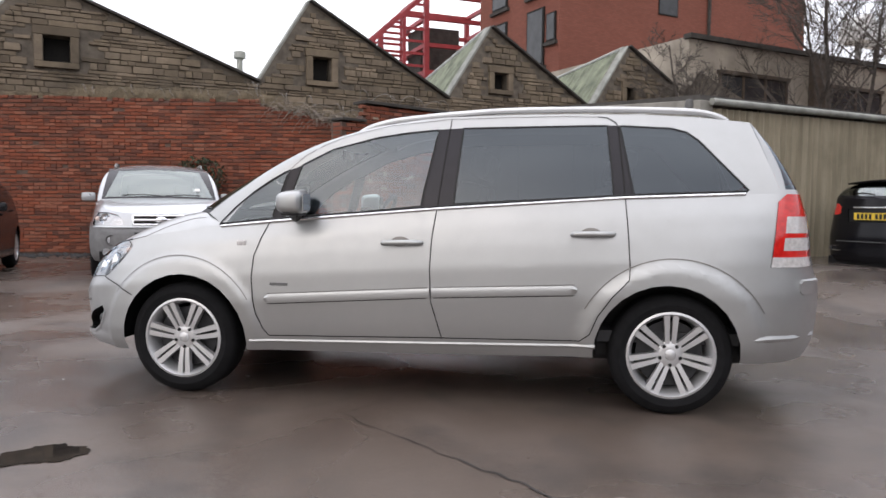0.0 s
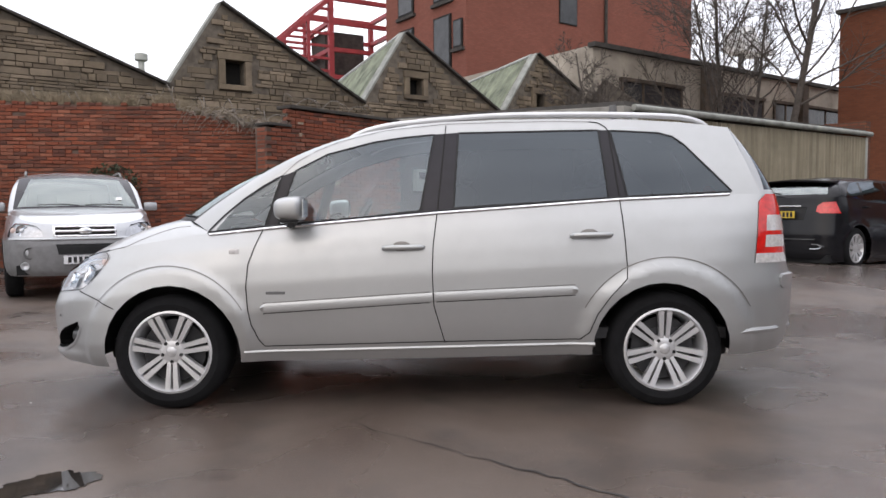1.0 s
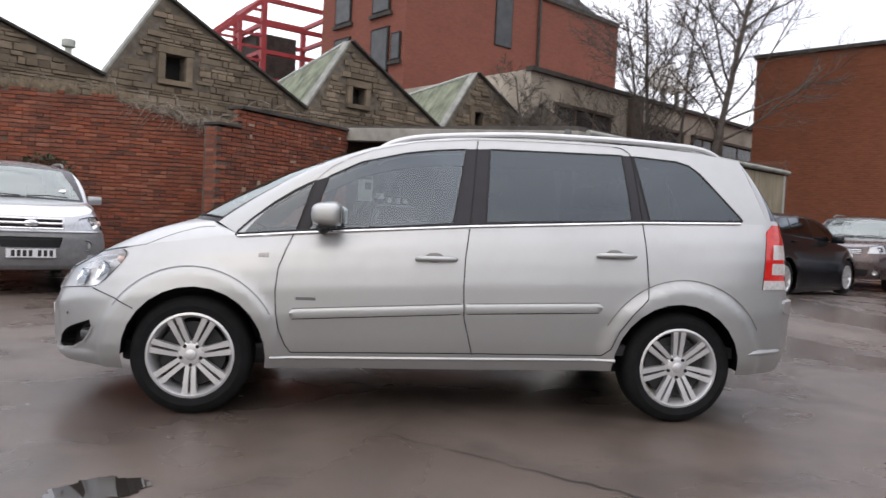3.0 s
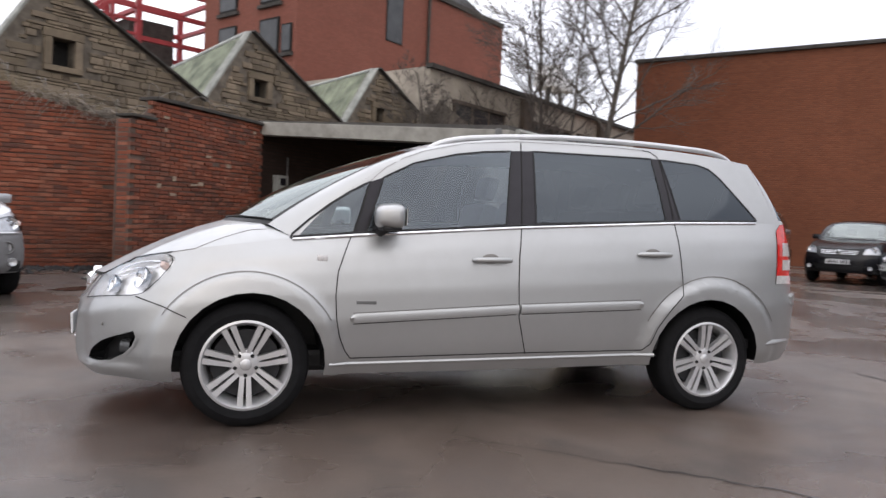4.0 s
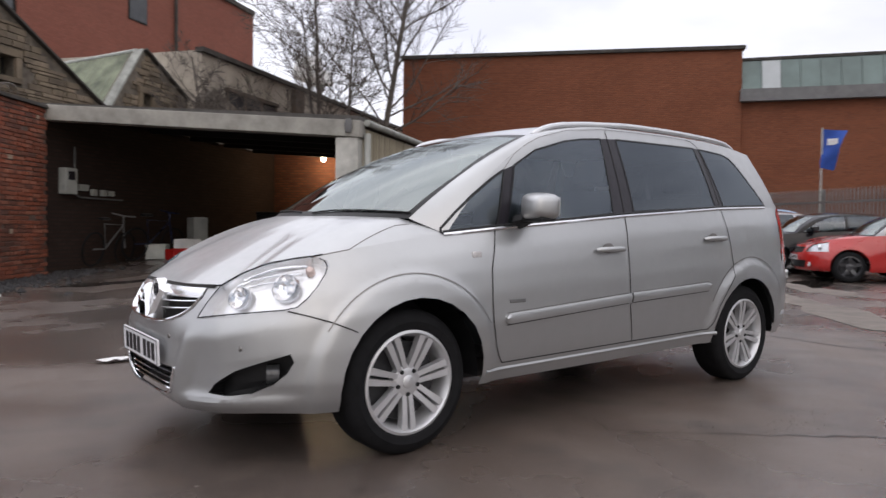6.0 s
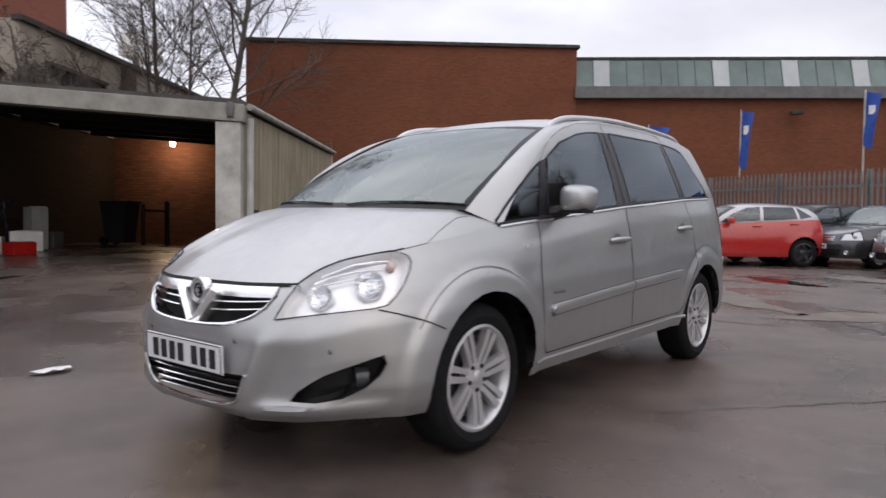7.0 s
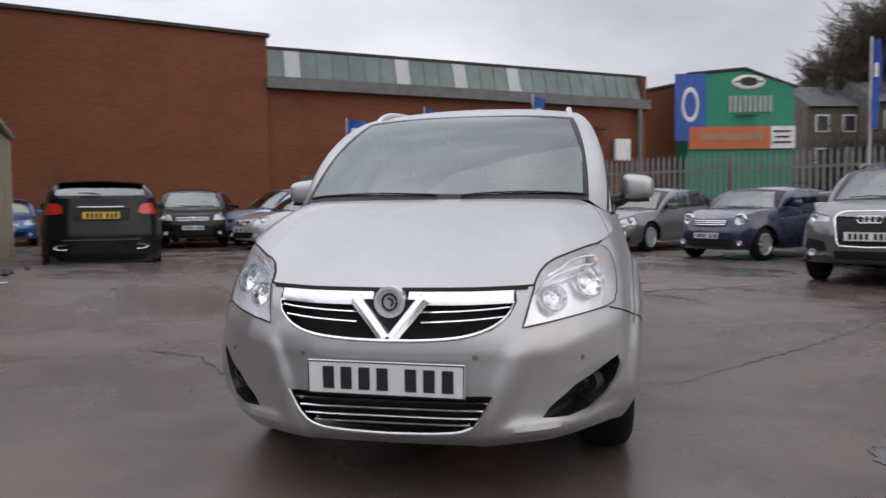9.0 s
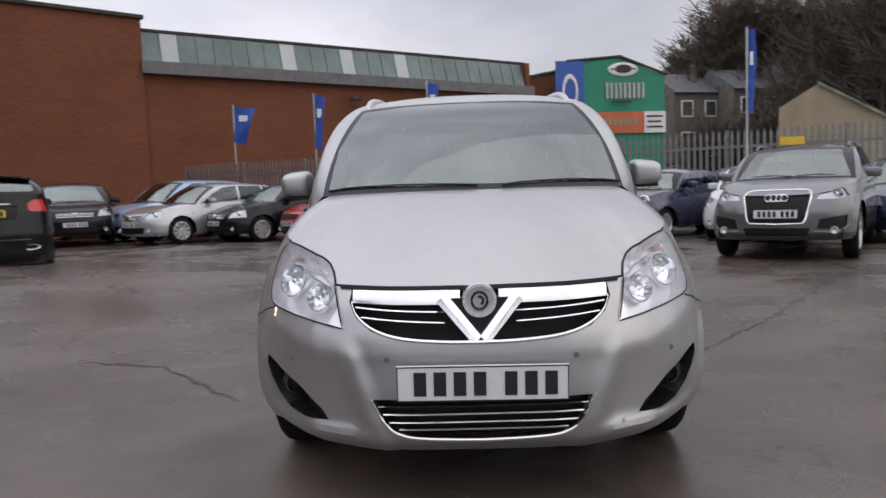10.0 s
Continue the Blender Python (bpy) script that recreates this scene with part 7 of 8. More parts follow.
    g = part("grille", lift(bm, 11, both=True, push=-0.02), VOID, car, smooth=True)
    part("lower_grille", lift(bm, 12, both=True, push=-0.02), BLACKP, car, smooth=True)
    if grille:
        for i in range(3 if grille == "bars" else 1):
            z = zn - 0.06 - 0.038 * i
            pts = [(xf + 0.05 + 0.10 * (t * 0.45 * w / (0.62 * w)) ** 2, 0.44 * w * t, z) for t in np.linspace(-1, 1, 9)]
            part("chrome_bar", tubed(pts, (0.018 if S is SUVL else 0.011) if grille == "bars" else 0.02, 6), CHROME, g, smooth=True)
        bm2 = bmesh.new()
        lathe(bm2, [(0, -0.01), (0.05, -0.006), (0.06, 0.02)], 16, "x", Matrix.Translation((xf + 0.03, 0, zn - 0.085)))
        part("round_emblem", bm2, CHROME, g, smooth=True)
    plate(car, xf + shape.get("plate_dx", -0.004), shape.get("plate_f", S["zb"] + 0.26), 0.52, 0.111, plates[0], -1)
    plate(car, shape.get("plate_rx", xr + 0.006), shape.get("plate_r", S["zb"] + 0.42), 0.52, 0.111, plates[1], 1)
    for sgn in (-1, 1):
        part("door_mirror", boxed((S["xa"] + 0.35, sgn * (w + 0.06), S["zs"](S["xa"]) + 0.08), (0.13, 0.2, 0.13), None, 0.04), colour, car, smooth=True)
        for hx, hz in ((xm - 0.12, -0.09), (xm + 0.72, -0.08)):
            part("door_handle", boxed((hx, sgn * (w - 0.03), S["zs"](hx) + hz), (0.19, 0.03, 0.028), None, 0.01), colour, car, smooth=True)
        b = bmesh.new()
        lathe(b, [(0, 0.03), (0.03, 0.02), (0.045, 0.0), (0.05, 0.02)], 14, "x", Matrix.Translation((xf + 0.12, sgn * 0.72 * w, S["zb"] + 0.13)))
        part("fog_lamp", b, LAMPIN, car, smooth=True)
        if rails:
            pts = [(lerp(S["rf"] + 0.1, S["rb"] - 0.1, t), sgn * (w * 0.68), poly1(S["roof_ze"], lerp(S["rf"] + 0.1, S["rb"] - 0.1, t)) + 0.03 + 0.05 * math.sin(math.pi * min(1, max(0, t * 1.0))) ** 0.3) for t in np.linspace(0, 1, 12)]
            part("roof_rail", tubed(pts, 0.018, 8), GALV, car, smooth=True)
        for hx in S["hubs"]:
            wheel(car, hx, sgn * (w - 0.035), S["r"], S["r"] * 0.68, 0.2, sgn, spokes, False, False, rimmat)
    for y0, y1 in ((0.55 * w, 0.0), (-0.08 * w, -0.6 * w)):
        part("wiper", tubed([(S["cowl"][0][0] - 0.02 + 0.03 * t, lerp(y0, y1, t), zc0 + 0.03 + 0.05 * t * (1 - t)) for t in (0, 0.5, 1)], 0.008, 5), BLACKP, car)
    part("underbody", boxed((0, 0, S["zb"] + 0.08), (S["L"] * 0.9, S["W"] * 0.82, 0.12)), BLACKP, car)
    part("dashboard", boxed((S["xa"] + 0.25, 0, zc0 - 0.12), (0.4, S["W"] * 0.75, 0.16), None, 0.04), DARKIN, car)
    part("cabin_floor", boxed((0.3, 0, 0.42), (2.4, S["W"] * 0.8, 0.06)), DARKIN, car)
    for yy in (-0.36, 0.36):
        seat(car, 0.0, yy, 0.4, 0.58)
    part("rear_seat", boxed((1.0, 0, 0.75), (0.25, S["W"] * 0.68, 0.7), None, 0.08), GREYIN, car, smooth=True)
    if detail:
        detail(car, S, bvh, w)
    car.matrix_basis = yard(heading - 180, x, y, ground_z(x, y) if dz is None else dz)
    return car


P_BLACK = paint("black_metallic_paint", (0.006, 0.006, 0.008), 0.0, 0.2, 0.12, 0.3)
P_DKGREY = paint("dark_grey_paint", (0.04, 0.04, 0.045), 0.4, 0.3)
P_BROWN = paint("mauve_brown_paint", (0.075, 0.052, 0.052), 0.5, 0.28)
P_BRIGHTBLUE = paint("bright_blue_paint", (0.03, 0.12, 0.32), 0.4, 0.3)
P_MIDGREY = paint("mid_grey_metallic_paint", (0.15, 0.15, 0.155), 0.6, 0.32)
P_SILVER2 = paint("silver_paint", (0.45, 0.46, 0.48), 0.6, 0.32)
P_LTBLUE = paint("pale_blue_metallic_paint", (0.3, 0.43, 0.6), 0.4, 0.36)
P_RED = paint("bright_red_paint", (0.42, 0.012, 0.01), 0.0, 0.3)
P_BLUE = paint("dark_blue_paint", (0.012, 0.018, 0.06), 0.3, 0.28)
P_WHITE = paint("white_paint_car", (0.62, 0.63, 0.65), 0.0, 0.35)
P_GREYCLAD = simple("grey_bumper_plastic", (0.17, 0.17, 0.175), 0.55, 0.0, 0.15, 12.0)

HATCH = parked_spec(4.3, 1.8, 1.46, 2.64, 0.87, 0.74, (-0.98, 0.93), (0.92, 1.05), (-0.25, 1.6), (1.98, 1.06), 0.315)
ACLASS = parked_spec(4.29, 1.78, 1.45, 2.70, 0.88, 0.74, (-1.0, 0.92), (0.93, 1.09), (-0.25, 1.62), (2.0, 1.11), 0.32, 0.09)
SMALL = parked_spec(3.95, 1.74, 1.42, 2.47, 0.82, 0.73, (-0.9, 0.93), (0.93, 1.06), (-0.22, 1.45), (1.75, 1.04), 0.31)
MINIC = parked_spec(3.7, 1.69, 1.41, 2.47, 0.66, 0.78, (-0.83, 0.95), (0.96, 1.04), (-0.32, 1.35), (1.6, 1.02), 0.30, 0.2, 0.02, 0.14)
LIFTB = parked_spec(4.78, 1.88, 1.5, 2.85, 0.93, 0.74, (-1.08, 0.95), (0.94, 1.06), (-0.25, 1.45), (2.22, 1.04), 0.33)
SALOON = parked_spec(4.75, 1.84, 1.43, 2.8, 0.9, 0.74, (-1.0, 0.93), (0.92, 1.02), (-0.2, 1.2), (1.75, 1.02), 0.33)
MPV = parked_spec(4.4, 1.83, 1.63, 2.68, 0.9, 0.78, (-1.15, 1.0), (0.98, 1.12), (-0.35, 1.75), (2.0, 1.1), 0.32)
SUVS = parked_spec(4.4, 1.83, 1.6, 2.6, 0.9, 0.86, (-0.95, 1.06), (1.05, 1.16), (-0.25, 1.6), (2.0, 1.14), 0.36, 0.28)
SUVX = parked_spec(4.63, 1.89, 1.7, 2.77, 0.93, 0.95, (-0.98, 1.15), (1.12, 1.2), (-0.25, 1.75), (2.1, 1.2), 0.36, 0.28)
SUVL = parked_spec(4.5, 1.85, 1.68, 2.62, 0.9, 0.93, (-0.92, 1.13), (1.08, 1.14), (-0.2, 1.7), (2.1, 1.12), 0.355, 0.3, 0.02)



def strip_on(bvh, pts, h, d, fwd=0.01, sgn=-1, tilt=0.0):
    """A raised strip along (y, z) points on a car's nose (sgn -1) or tail (1)."""
    b = bmesh.new()
    prev = None
    for y, z in pts:
        x = on_skin(bvh, y, z, sgn, "x").x + sgn * fwd
        cur = [b.verts.new((x - sgn * dx, y, z + dz)) for dx, dz in ((0, -h / 2), (-0.003, 0), (tilt, h / 2), (d + tilt, h / 2), (d, -h / 2))]
        if prev:
            for k in range(5):
                b.faces.new((prev[k], cur[k], cur[(k + 1) % 5], prev[(k + 1) % 5]))
        prev = cur
    return b


def ring_on(bvh, y, z, r, prof, sgn=-1):
    b = bmesh.new()
    lathe(b, [(r * a, -sgn * h) for a, h in prof], 20, "x", Matrix.Translation(on_skin(bvh, y, z, sgn, "x")))
    return b


RING = ((0.72, 0.03), (0.82, -0.006), (0.95, -0.012), (1.08, -0.006), (1.1, 0.03))


def suv_front(car, S, bvh, w):
    yy = lambda a, c, n=14: [lerp(a, c, i / n) for i in range(n + 1)]
    for z, h in ((0.905, 0.02), (0.85, 0.026), (0.79, 0.022)):
        part("grille_bar", strip_on(bvh, [(y, z) for y in yy(-0.37 * w, 0.37 * w)], h, 0.03, 0.008, -1, 0.008), SATINCHROME, car, smooth=True)
    for sgn in (-1, 1):
        part("grille_end", strip_on(bvh, [(sgn * y, 0.848) for y in yy(0.36 * w, 0.39 * w, 3)], 0.135, 0.03, 0.008, -1, 0.02), SATINCHROME, car, smooth=True)
        f = part("fog_ring", ring_on(bvh, sgn * 0.66 * w, 0.59, 0.07, RING), GREYTRIM, car, smooth=True)
        part("fog_lens", ring_on(bvh, sgn * 0.66 * w, 0.59, 0.055, ((0.0, 0.008), (0.4, 0.01), (0.9, 0.015))), LAMPIN, f, smooth=True)
        part("indicator", ring_on(bvh, sgn * 0.84 * w, 0.86, 0.035, ((0.0, 0.008), (0.8, 0.01), (1.0, 0.016))), AMBER, car, smooth=True)
    b = bmesh.new()
    lathe(b, [(0.0, -0.03), (0.7, -0.026), (1.0, -0.01), (1.0, 0.03)], 24, "x", Matrix.Translation((on_skin(bvh, 0, 0.85, -1, "x").x, 0, 0.85)) @ Matrix.Diagonal((1, 0.075, 0.04, 1)))
    part("oval_emblem", b, CHROME, car, smooth=True)
    part("bumper_lip", strip_on(bvh, [(y, 0.755) for y in yy(-0.9 * w, 0.9 * w, 24)], 0.02, 0.05, 0.015, -1, 0.01), P_SILVER2, car, smooth=True)
    hit = on_skin(bvh, -0.55 * w, 1.27, -1, "x")
    part("screen_sticker", boxed((0, 0, 0), (0.004, 0.11, 0.07), Matrix.Translation(hit + Vector((-0.004, 0, 0))) @ Matrix.Rotation(radians(55), 4, "Y")), WHITEP, car, "white sticker")


def grey_front(car, S, bvh, w):
    loop = [(0.0, 0.925), (0.33, 0.92), (0.385, 0.895), (0.40, 0.84), (0.345, 0.54), (0.31, 0.50), (0.0, 0.49)]
    for sgn in (-1, 1):
        pts = [on_skin(bvh, sgn * y, z, -1, "x") + Vector((-0.012, 0, 0)) for y, z in loop]
        part("grille_frame", tubed(pts, 0.013, 8), SATINCHROME, car, smooth=True)
        low = [on_skin(bvh, sgn * y, z, -1, "x") + Vector((-0.006, 0, 0)) for y, z in ((0.44, 0.40), (0.6, 0.385), (0.74, 0.40), (0.80, 0.47), (0.81, 0.56))]
        part("silver_trim", tubed(low, 0.010, 6), GALV, car, smooth=True)
    for i in range(9):
        y = -0.32 + 0.08 * i
        pts = [on_skin(bvh, y, z, -1, "x") + Vector((0.012, 0, 0)) for z in (0.53, 0.7, 0.90)]
        part("grille_slat", tubed(pts, 0.008, 5), GLOSSB, car, smooth=True)
    hit = on_skin(bvh, 0.0, 0.825, -1, "x")
    for i in range(4):
        b = bmesh.new()
        tube(b, [hit + Vector((-0.012, -0.093 + 0.062 * i + 0.043 * math.cos(a), 0.043 * math.sin(a))) for a in np.linspace(0, 2 * math.pi, 17)], 0.007, 6)
        part("emblem_ring", b, CHROME, car, smooth=True)


def black_rear(car, S, bvh, w):
    yy = lambda a, c, n=14: [lerp(a, c, i / n) for i in range(n + 1)]
    part("chrome_strip", strip_on(bvh, [(y, 0.975) for y in yy(-0.36 * w, 0.36 * w)], 0.018, 0.02, 0.01, 1), SATINCHROME, car, smooth=True)
    part("diffuser_strip", strip_on(bvh, [(y, 0.47) for y in yy(-0.62 * w, 0.62 * w)], 0.009, 0.02, 0.006, 1), GREYTRIM, car, smooth=True)
    for sgn in (-1, 1):
        b = bmesh.new()
        lathe(b, [(0.75, 0.05), (0.8, -0.01), (1.0, -0.012), (1.05, 0.05)], 22, "x", Matrix.Translation(on_skin(bvh, sgn * 0.6 * w, 0.36, 1, "x")) @ Matrix.Diagonal((-1, 0.13, 0.04, 1)))
        part("exhaust_pipe", b, CHROME, car, smooth=True)
    b = bmesh.new()
    prev = None
    for y in yy(-0.62, 0.62, 12):
        q = (y / 0.62) ** 2
        cur = [b.verts.new((1.72 + dx - 0.09 * q, y, 1.385 - 0.035 * q + dz)) for dx, dz in ((-0.2, 0.025), (0.06, 0.0), (0.055, -0.025), (-0.15, -0.02))]
        if prev:
            for k in range(4):
                b.faces.new((prev[k], cur[k], cur[(k + 1) % 4], prev[(k + 1) % 4]))
        else:
            b.faces.new(cur)
        prev = cur
    b.faces.new(prev[::-1])
    part("roof_spoiler", b, P_BLACK, car, smooth=True)
    part("rear_wiper", tubed([(1.985, 0.0, 1.16), (1.975, -0.12, 1.185), (1.965, -0.3, 1.19)], 0.012, 6), BLACKP, car, smooth=True)


def small_front(car, S, bvh, w):
    yy = lambda a, c, n=10: [lerp(a, c, i / n) for i in range(n + 1)]
    for z in (0.735, 0.70, 0.665):
        part("grille_bar", strip_on(bvh, [(y, z) for y in yy(-0.4 * w, 0.4 * w)], 0.018, 0.02, 0.008, -1, 0.006), SATINCHROME, car, smooth=True)
    for sgn in (-1, 1):
        part("lamp_ring", ring_on(bvh, sgn * 0.66 * w, 0.76, 0.105, RING), CHROME, car, smooth=True)


W_A, W_L = 0.89, 0.925
parked_car("silver_suv", "silver off-roader with grey lower cladding by the brick wall", SUVL, P_SILVER2, -5.4, 6.1, -60, dz=0.0, clad=(P_GREYCLAD, 0.745), rails=True, per=8, rows=24, spokes=6, grille="", detail=suv_front,
           shape=dict(lamp=[(0.50 * W_L, 0.785), (0.52 * W_L, 0.86), (0.58 * W_L, 0.915), (0.70 * W_L, 0.945), (0.90 * W_L, 0.95), (0.93 * W_L, 0.80), (0.90 * W_L, 0.78)], grille=[(-0.1, 0.92), (0.37 * W_L, 0.915), (0.385 * W_L, 0.78), (-0.1, 0.775)],
                      lower=[(-0.1, 0.69), (0.36 * W_L, 0.69), (0.33 * W_L, 0.565), (-0.1, 0.565)], plate_f=0.50, plate_dx=-0.012))
parked_car("dark_hatchback", "dark hatchback beside the silver off-roader", HATCH, P_BLACK, -8.1, 4.6, -60, dz=0.0)
parked_car("black_hatchback", "black hatchback with its tail towards the yard", ACLASS, P_BLACK, 7.07, 7.82, 35, dz=0.12, per=8, rows=24, spokes=9, grille="", detail=black_rear,
           shape=dict(tail=[(0.60 * W_A, 0.89), (0.66 * W_A, 0.865), (1.05 * W_A, 0.86), (1.05 * W_A, 1.05), (0.68 * W_A, 1.03), (0.61 * W_A, 0.98)], recess=[(-0.1, 0.96), (0.46 * W_A, 0.955), (0.42 * W_A, 0.76), (-0.1, 0.75)], plate_r=0.845, plate_rx=2.06))
parked_car("black_saloon", "black car with a barred chrome grille parked by the brick works", SUVS, P_BLACK, 14.33, 10.31, 210, grille="bars")
parked_car("brown_crossover", "mauve-brown crossover with roof rails behind the black hatchback", SUVX, P_BROWN, 11.5, 11.3, 222, grille="bars", rails=True)
parked_car("blue_hatchback", "bright blue hatchback by the end of the shed", HATCH, P_BRIGHTBLUE, 14.9, 17.1, 223)
parked_car("dark_suv", "black off-roader parked tail out by the brick works", SUVS, P_BLACK, 18.6, 12.3, 20, rails=True)
parked_car("red_hatchback", "red hatchback mostly hidden in the row", HATCH, P_RED, 18.9, 9.4, 150)
parked_car("pale_blue_mpv", "pale blue compact people carrier in the row", MPV, P_LTBLUE, 16.1, 8.1, 146)
parked_car("silver_hatchback", "silver hatchback parked at an angle in the row", HATCH, P_SILVER2, 14.1, 6.6, 143)
parked_car("black_hatchback", "black hatchback between the silver and red cars", SMALL, P_BLACK, 14.1, 4.6, 138)
parked_car("small_red_hatchback", "bright red small hatchback with dark wheels", SMALL, P_RED, 13.3, 2.5, 130, spokes=5, rimmat=P_DKGREY, roofmat=P_SILVER2, grille="")
parked_car("black_hatchback", "black hatchback behind the red car", HATCH, P_BLACK, 15.6, 1.5, 145)
parked_car("dark_hatchback", "dark grey hatchback in the row by the fence", HATCH, P_DKGREY, 15.7, -0.35, 147)
parked_car("grey_liftback", "silver-grey large liftback in the row by the fence", LIFTB, P_MIDGREY, 14.2, -2.2, 145)
parked_car("dark_blue_small_car", "dark blue small car with round lamps by the fence", MINIC, P_BLUE, 11.2, -4.2, 136, spokes=8, grille="", detail=small_front, shape=dict(lamp=[(0.66 * 0.845 + 0.085 * math.cos(k * math.pi / 6), 0.76 + 0.1 * math.sin(k * math.pi / 6)) for k in range(12)]))
parked_car("grey_estate", "grey car mostly hidden behind the small blue car", LIFTB, P_MIDGREY, 13.4, -7.0, 146)
parked_car("white_hatchback", "white hatchback between the blue car and the grey off-roader", HATCH, P_WHITE, 10.2, -6.1, 147)
parked_car("grey_suv", "grey off-roader with silver trim parked facing the yard", SUVS, P_MIDGREY, 6.8, -5.15, 147, clad=(P_DKGREY, 0.37), rails=True, per=8, rows=24, spokes=5, grille="", detail=grey_front,
           shape=dict(lamp=[(0.455, 0.80), (0.50, 0.905), (0.70, 0.93), (0.85, 0.95), (0.86, 0.865), (0.70, 0.80)], grille=[(-0.1, 0.925), (0.33, 0.92), (0.385, 0.895), (0.40, 0.84), (0.345, 0.54), (0.31, 0.50), (-0.1, 0.49)],
                      lower=[(-0.1, 0.44), (0.4, 0.44), (0.36, 0.34), (-0.1, 0.34)], cheek=[(0.47, 0.43), (0.50, 0.55), (0.79, 0.60), (0.78, 0.47), (0.72, 0.42)], plate_f=0.62, plate_dx=-0.014))
parked_car("blue_hatchback", "dark blue hatchback beyond the grey off-roader", HATCH, P_BLUE, 8.6, -8.1, 147)

# ---- yard surface: puddles, patches, cracks, litter ----
def blob(cx, cy, rx, ry, seed, n=40, rough=0.3, rot=0.0):
    rnd = random.Random(seed)
    ph = [rnd.uniform(0, 6.28) for _ in range(4)]
    out = []
    for i in range(n):
        a = 2 * math.pi * i / n
        k = 1 + rough * (0.5 * math.sin(2 * a + ph[0]) + 0.35 * math.sin(3 * a + ph[1]) + 0.25 * math.sin(5 * a + ph[2]) + 0.2 * math.sin(9 * a + ph[3]) + (0.16 * math.sin(17 * a + ph[1]) + 0.12 * math.sin(29 * a + ph[0]) if n > 60 else 0.0))
        x, y = rx * k * math.cos(a), ry * k * math.sin(a)
        out.append((cx + x * math.cos(rot) - y * math.sin(rot), cy + x * math.sin(rot) + y * math.cos(rot)))
    return out


def sheet(name, pts, z, mat, label, cat):
    bm = bmesh.new()
    c = (sum(p[0] for p in pts) / len(pts), sum(p[1] for p in pts) / len(pts))
    mid = bm.verts.new((*c, ground_z(*c) + z))
    ring = [bm.verts.new((*p, ground_z(*p) + z)) for p in pts]
    for i in range(len(pts)):
        bm.faces.new((mid, ring[i], ring[(i + 1) % len(pts)]))
    return tagged(part(name, bm, mat, None, "", True), label, cat, kind="structure")


def puddle_mat():
    m, nt, b = nodes_of("standing_water")
    f = tex(nt, 3.0)
    nt.links.new(ramp(nt, f, (0.3, (0.02, 0.017, 0.015)), (0.7, (0.034, 0.029, 0.026))), b.inputs["Base Color"])
    setp(b, Roughness=0.035, Specular_IOR_Level=0.75)
    return m


PUDDLE = puddle_mat()
TARPATCH = simple("dark_tar_patch", (0.035, 0.031, 0.03), 0.5, 0.0, 0.4, 2.5, 0.3)
PALEPATCH = simple("worn_pale_patch", (0.14, 0.118, 0.10), 0.75, 0.0, 0.35, 3.0, 0.4)
for i, (x, y, rx, ry, rot) in enumerate(((-1.44, -1.88, 0.17, 0.13, 0.6), (11.0, 3.2, 1.2, 0.35, 0.4), (-3.2, 6.2, 0.7, 0.2, 0.8), (-0.6, 8.4, 0.9, 0.25, -0.4), (9.0, 0.4, 0.9, 0.25, 0.9))):
    sheet("puddle", blob(x, y, rx, ry, 60 + i, 90, rough=0.24, rot=rot), 0.004, PUDDLE, "shallow puddle on the asphalt", "puddle")
for i, (x, y, rx, ry, rot) in enumerate(((6.6, 1.1, 2.2, 0.42, 0.75), (9.6, 2.6, 1.3, 0.4, 0.8), (5.0, -1.8, 1.2, 0.45, -0.95), (10.5, -1.0, 1.4, 0.45, 1.0))):
    sheet("worn_patch", blob(x, y, rx, ry, 90 + i, rough=0.5, rot=rot), 0.004, PALEPATCH, "pale worn patch in the asphalt", "patch")
rc = random.Random(31)
def crack(pts, w0=0.008, w1=0.022):
    """A dark crack along a line, split fine and shaken a little."""
    fine_ = []
    for p, q in zip(pts, pts[1:]):
        n = max(2, int(math.dist(p, q) / 0.07))
        fine_ += [(lerp(p[0], q[0], k / n) + rc.gauss(0, 0.012), lerp(p[1], q[1], k / n) + rc.gauss(0, 0.012)) for k in range(n)]
    fine_.append(pts[-1])
    bm = bmesh.new()
    prev = None
    for k, p in enumerate(fine_):
        a, b = fine_[max(k - 1, 0)], fine_[min(k + 1, len(fine_) - 1)]
        d = Vector((b[0] - a[0], b[1] - a[1]))
        d = Vector((-d.y, d.x)).normalized() if d.length > 1e-6 else Vector((0, 1))
        w = rc.uniform(w0, w1) * 0.5 * min(1.0, 4 * min(k + 0.3, len(fine_) - 0.7 - k) / len(fine_) + 0.2)
        cur = [bm.verts.new((p[0] + d.x * sg * w, p[1] + d.y * sg * w, ground_z(*p) + 0.0035)) for sg in (-1, 1)]
        if prev:
            bm.faces.new((prev[0], cur[0], cur[1], prev[1]))
        prev = cur
    tagged(part("crack", bm, TARPATCH), "dark crack in the asphalt", "crack", kind="structure")


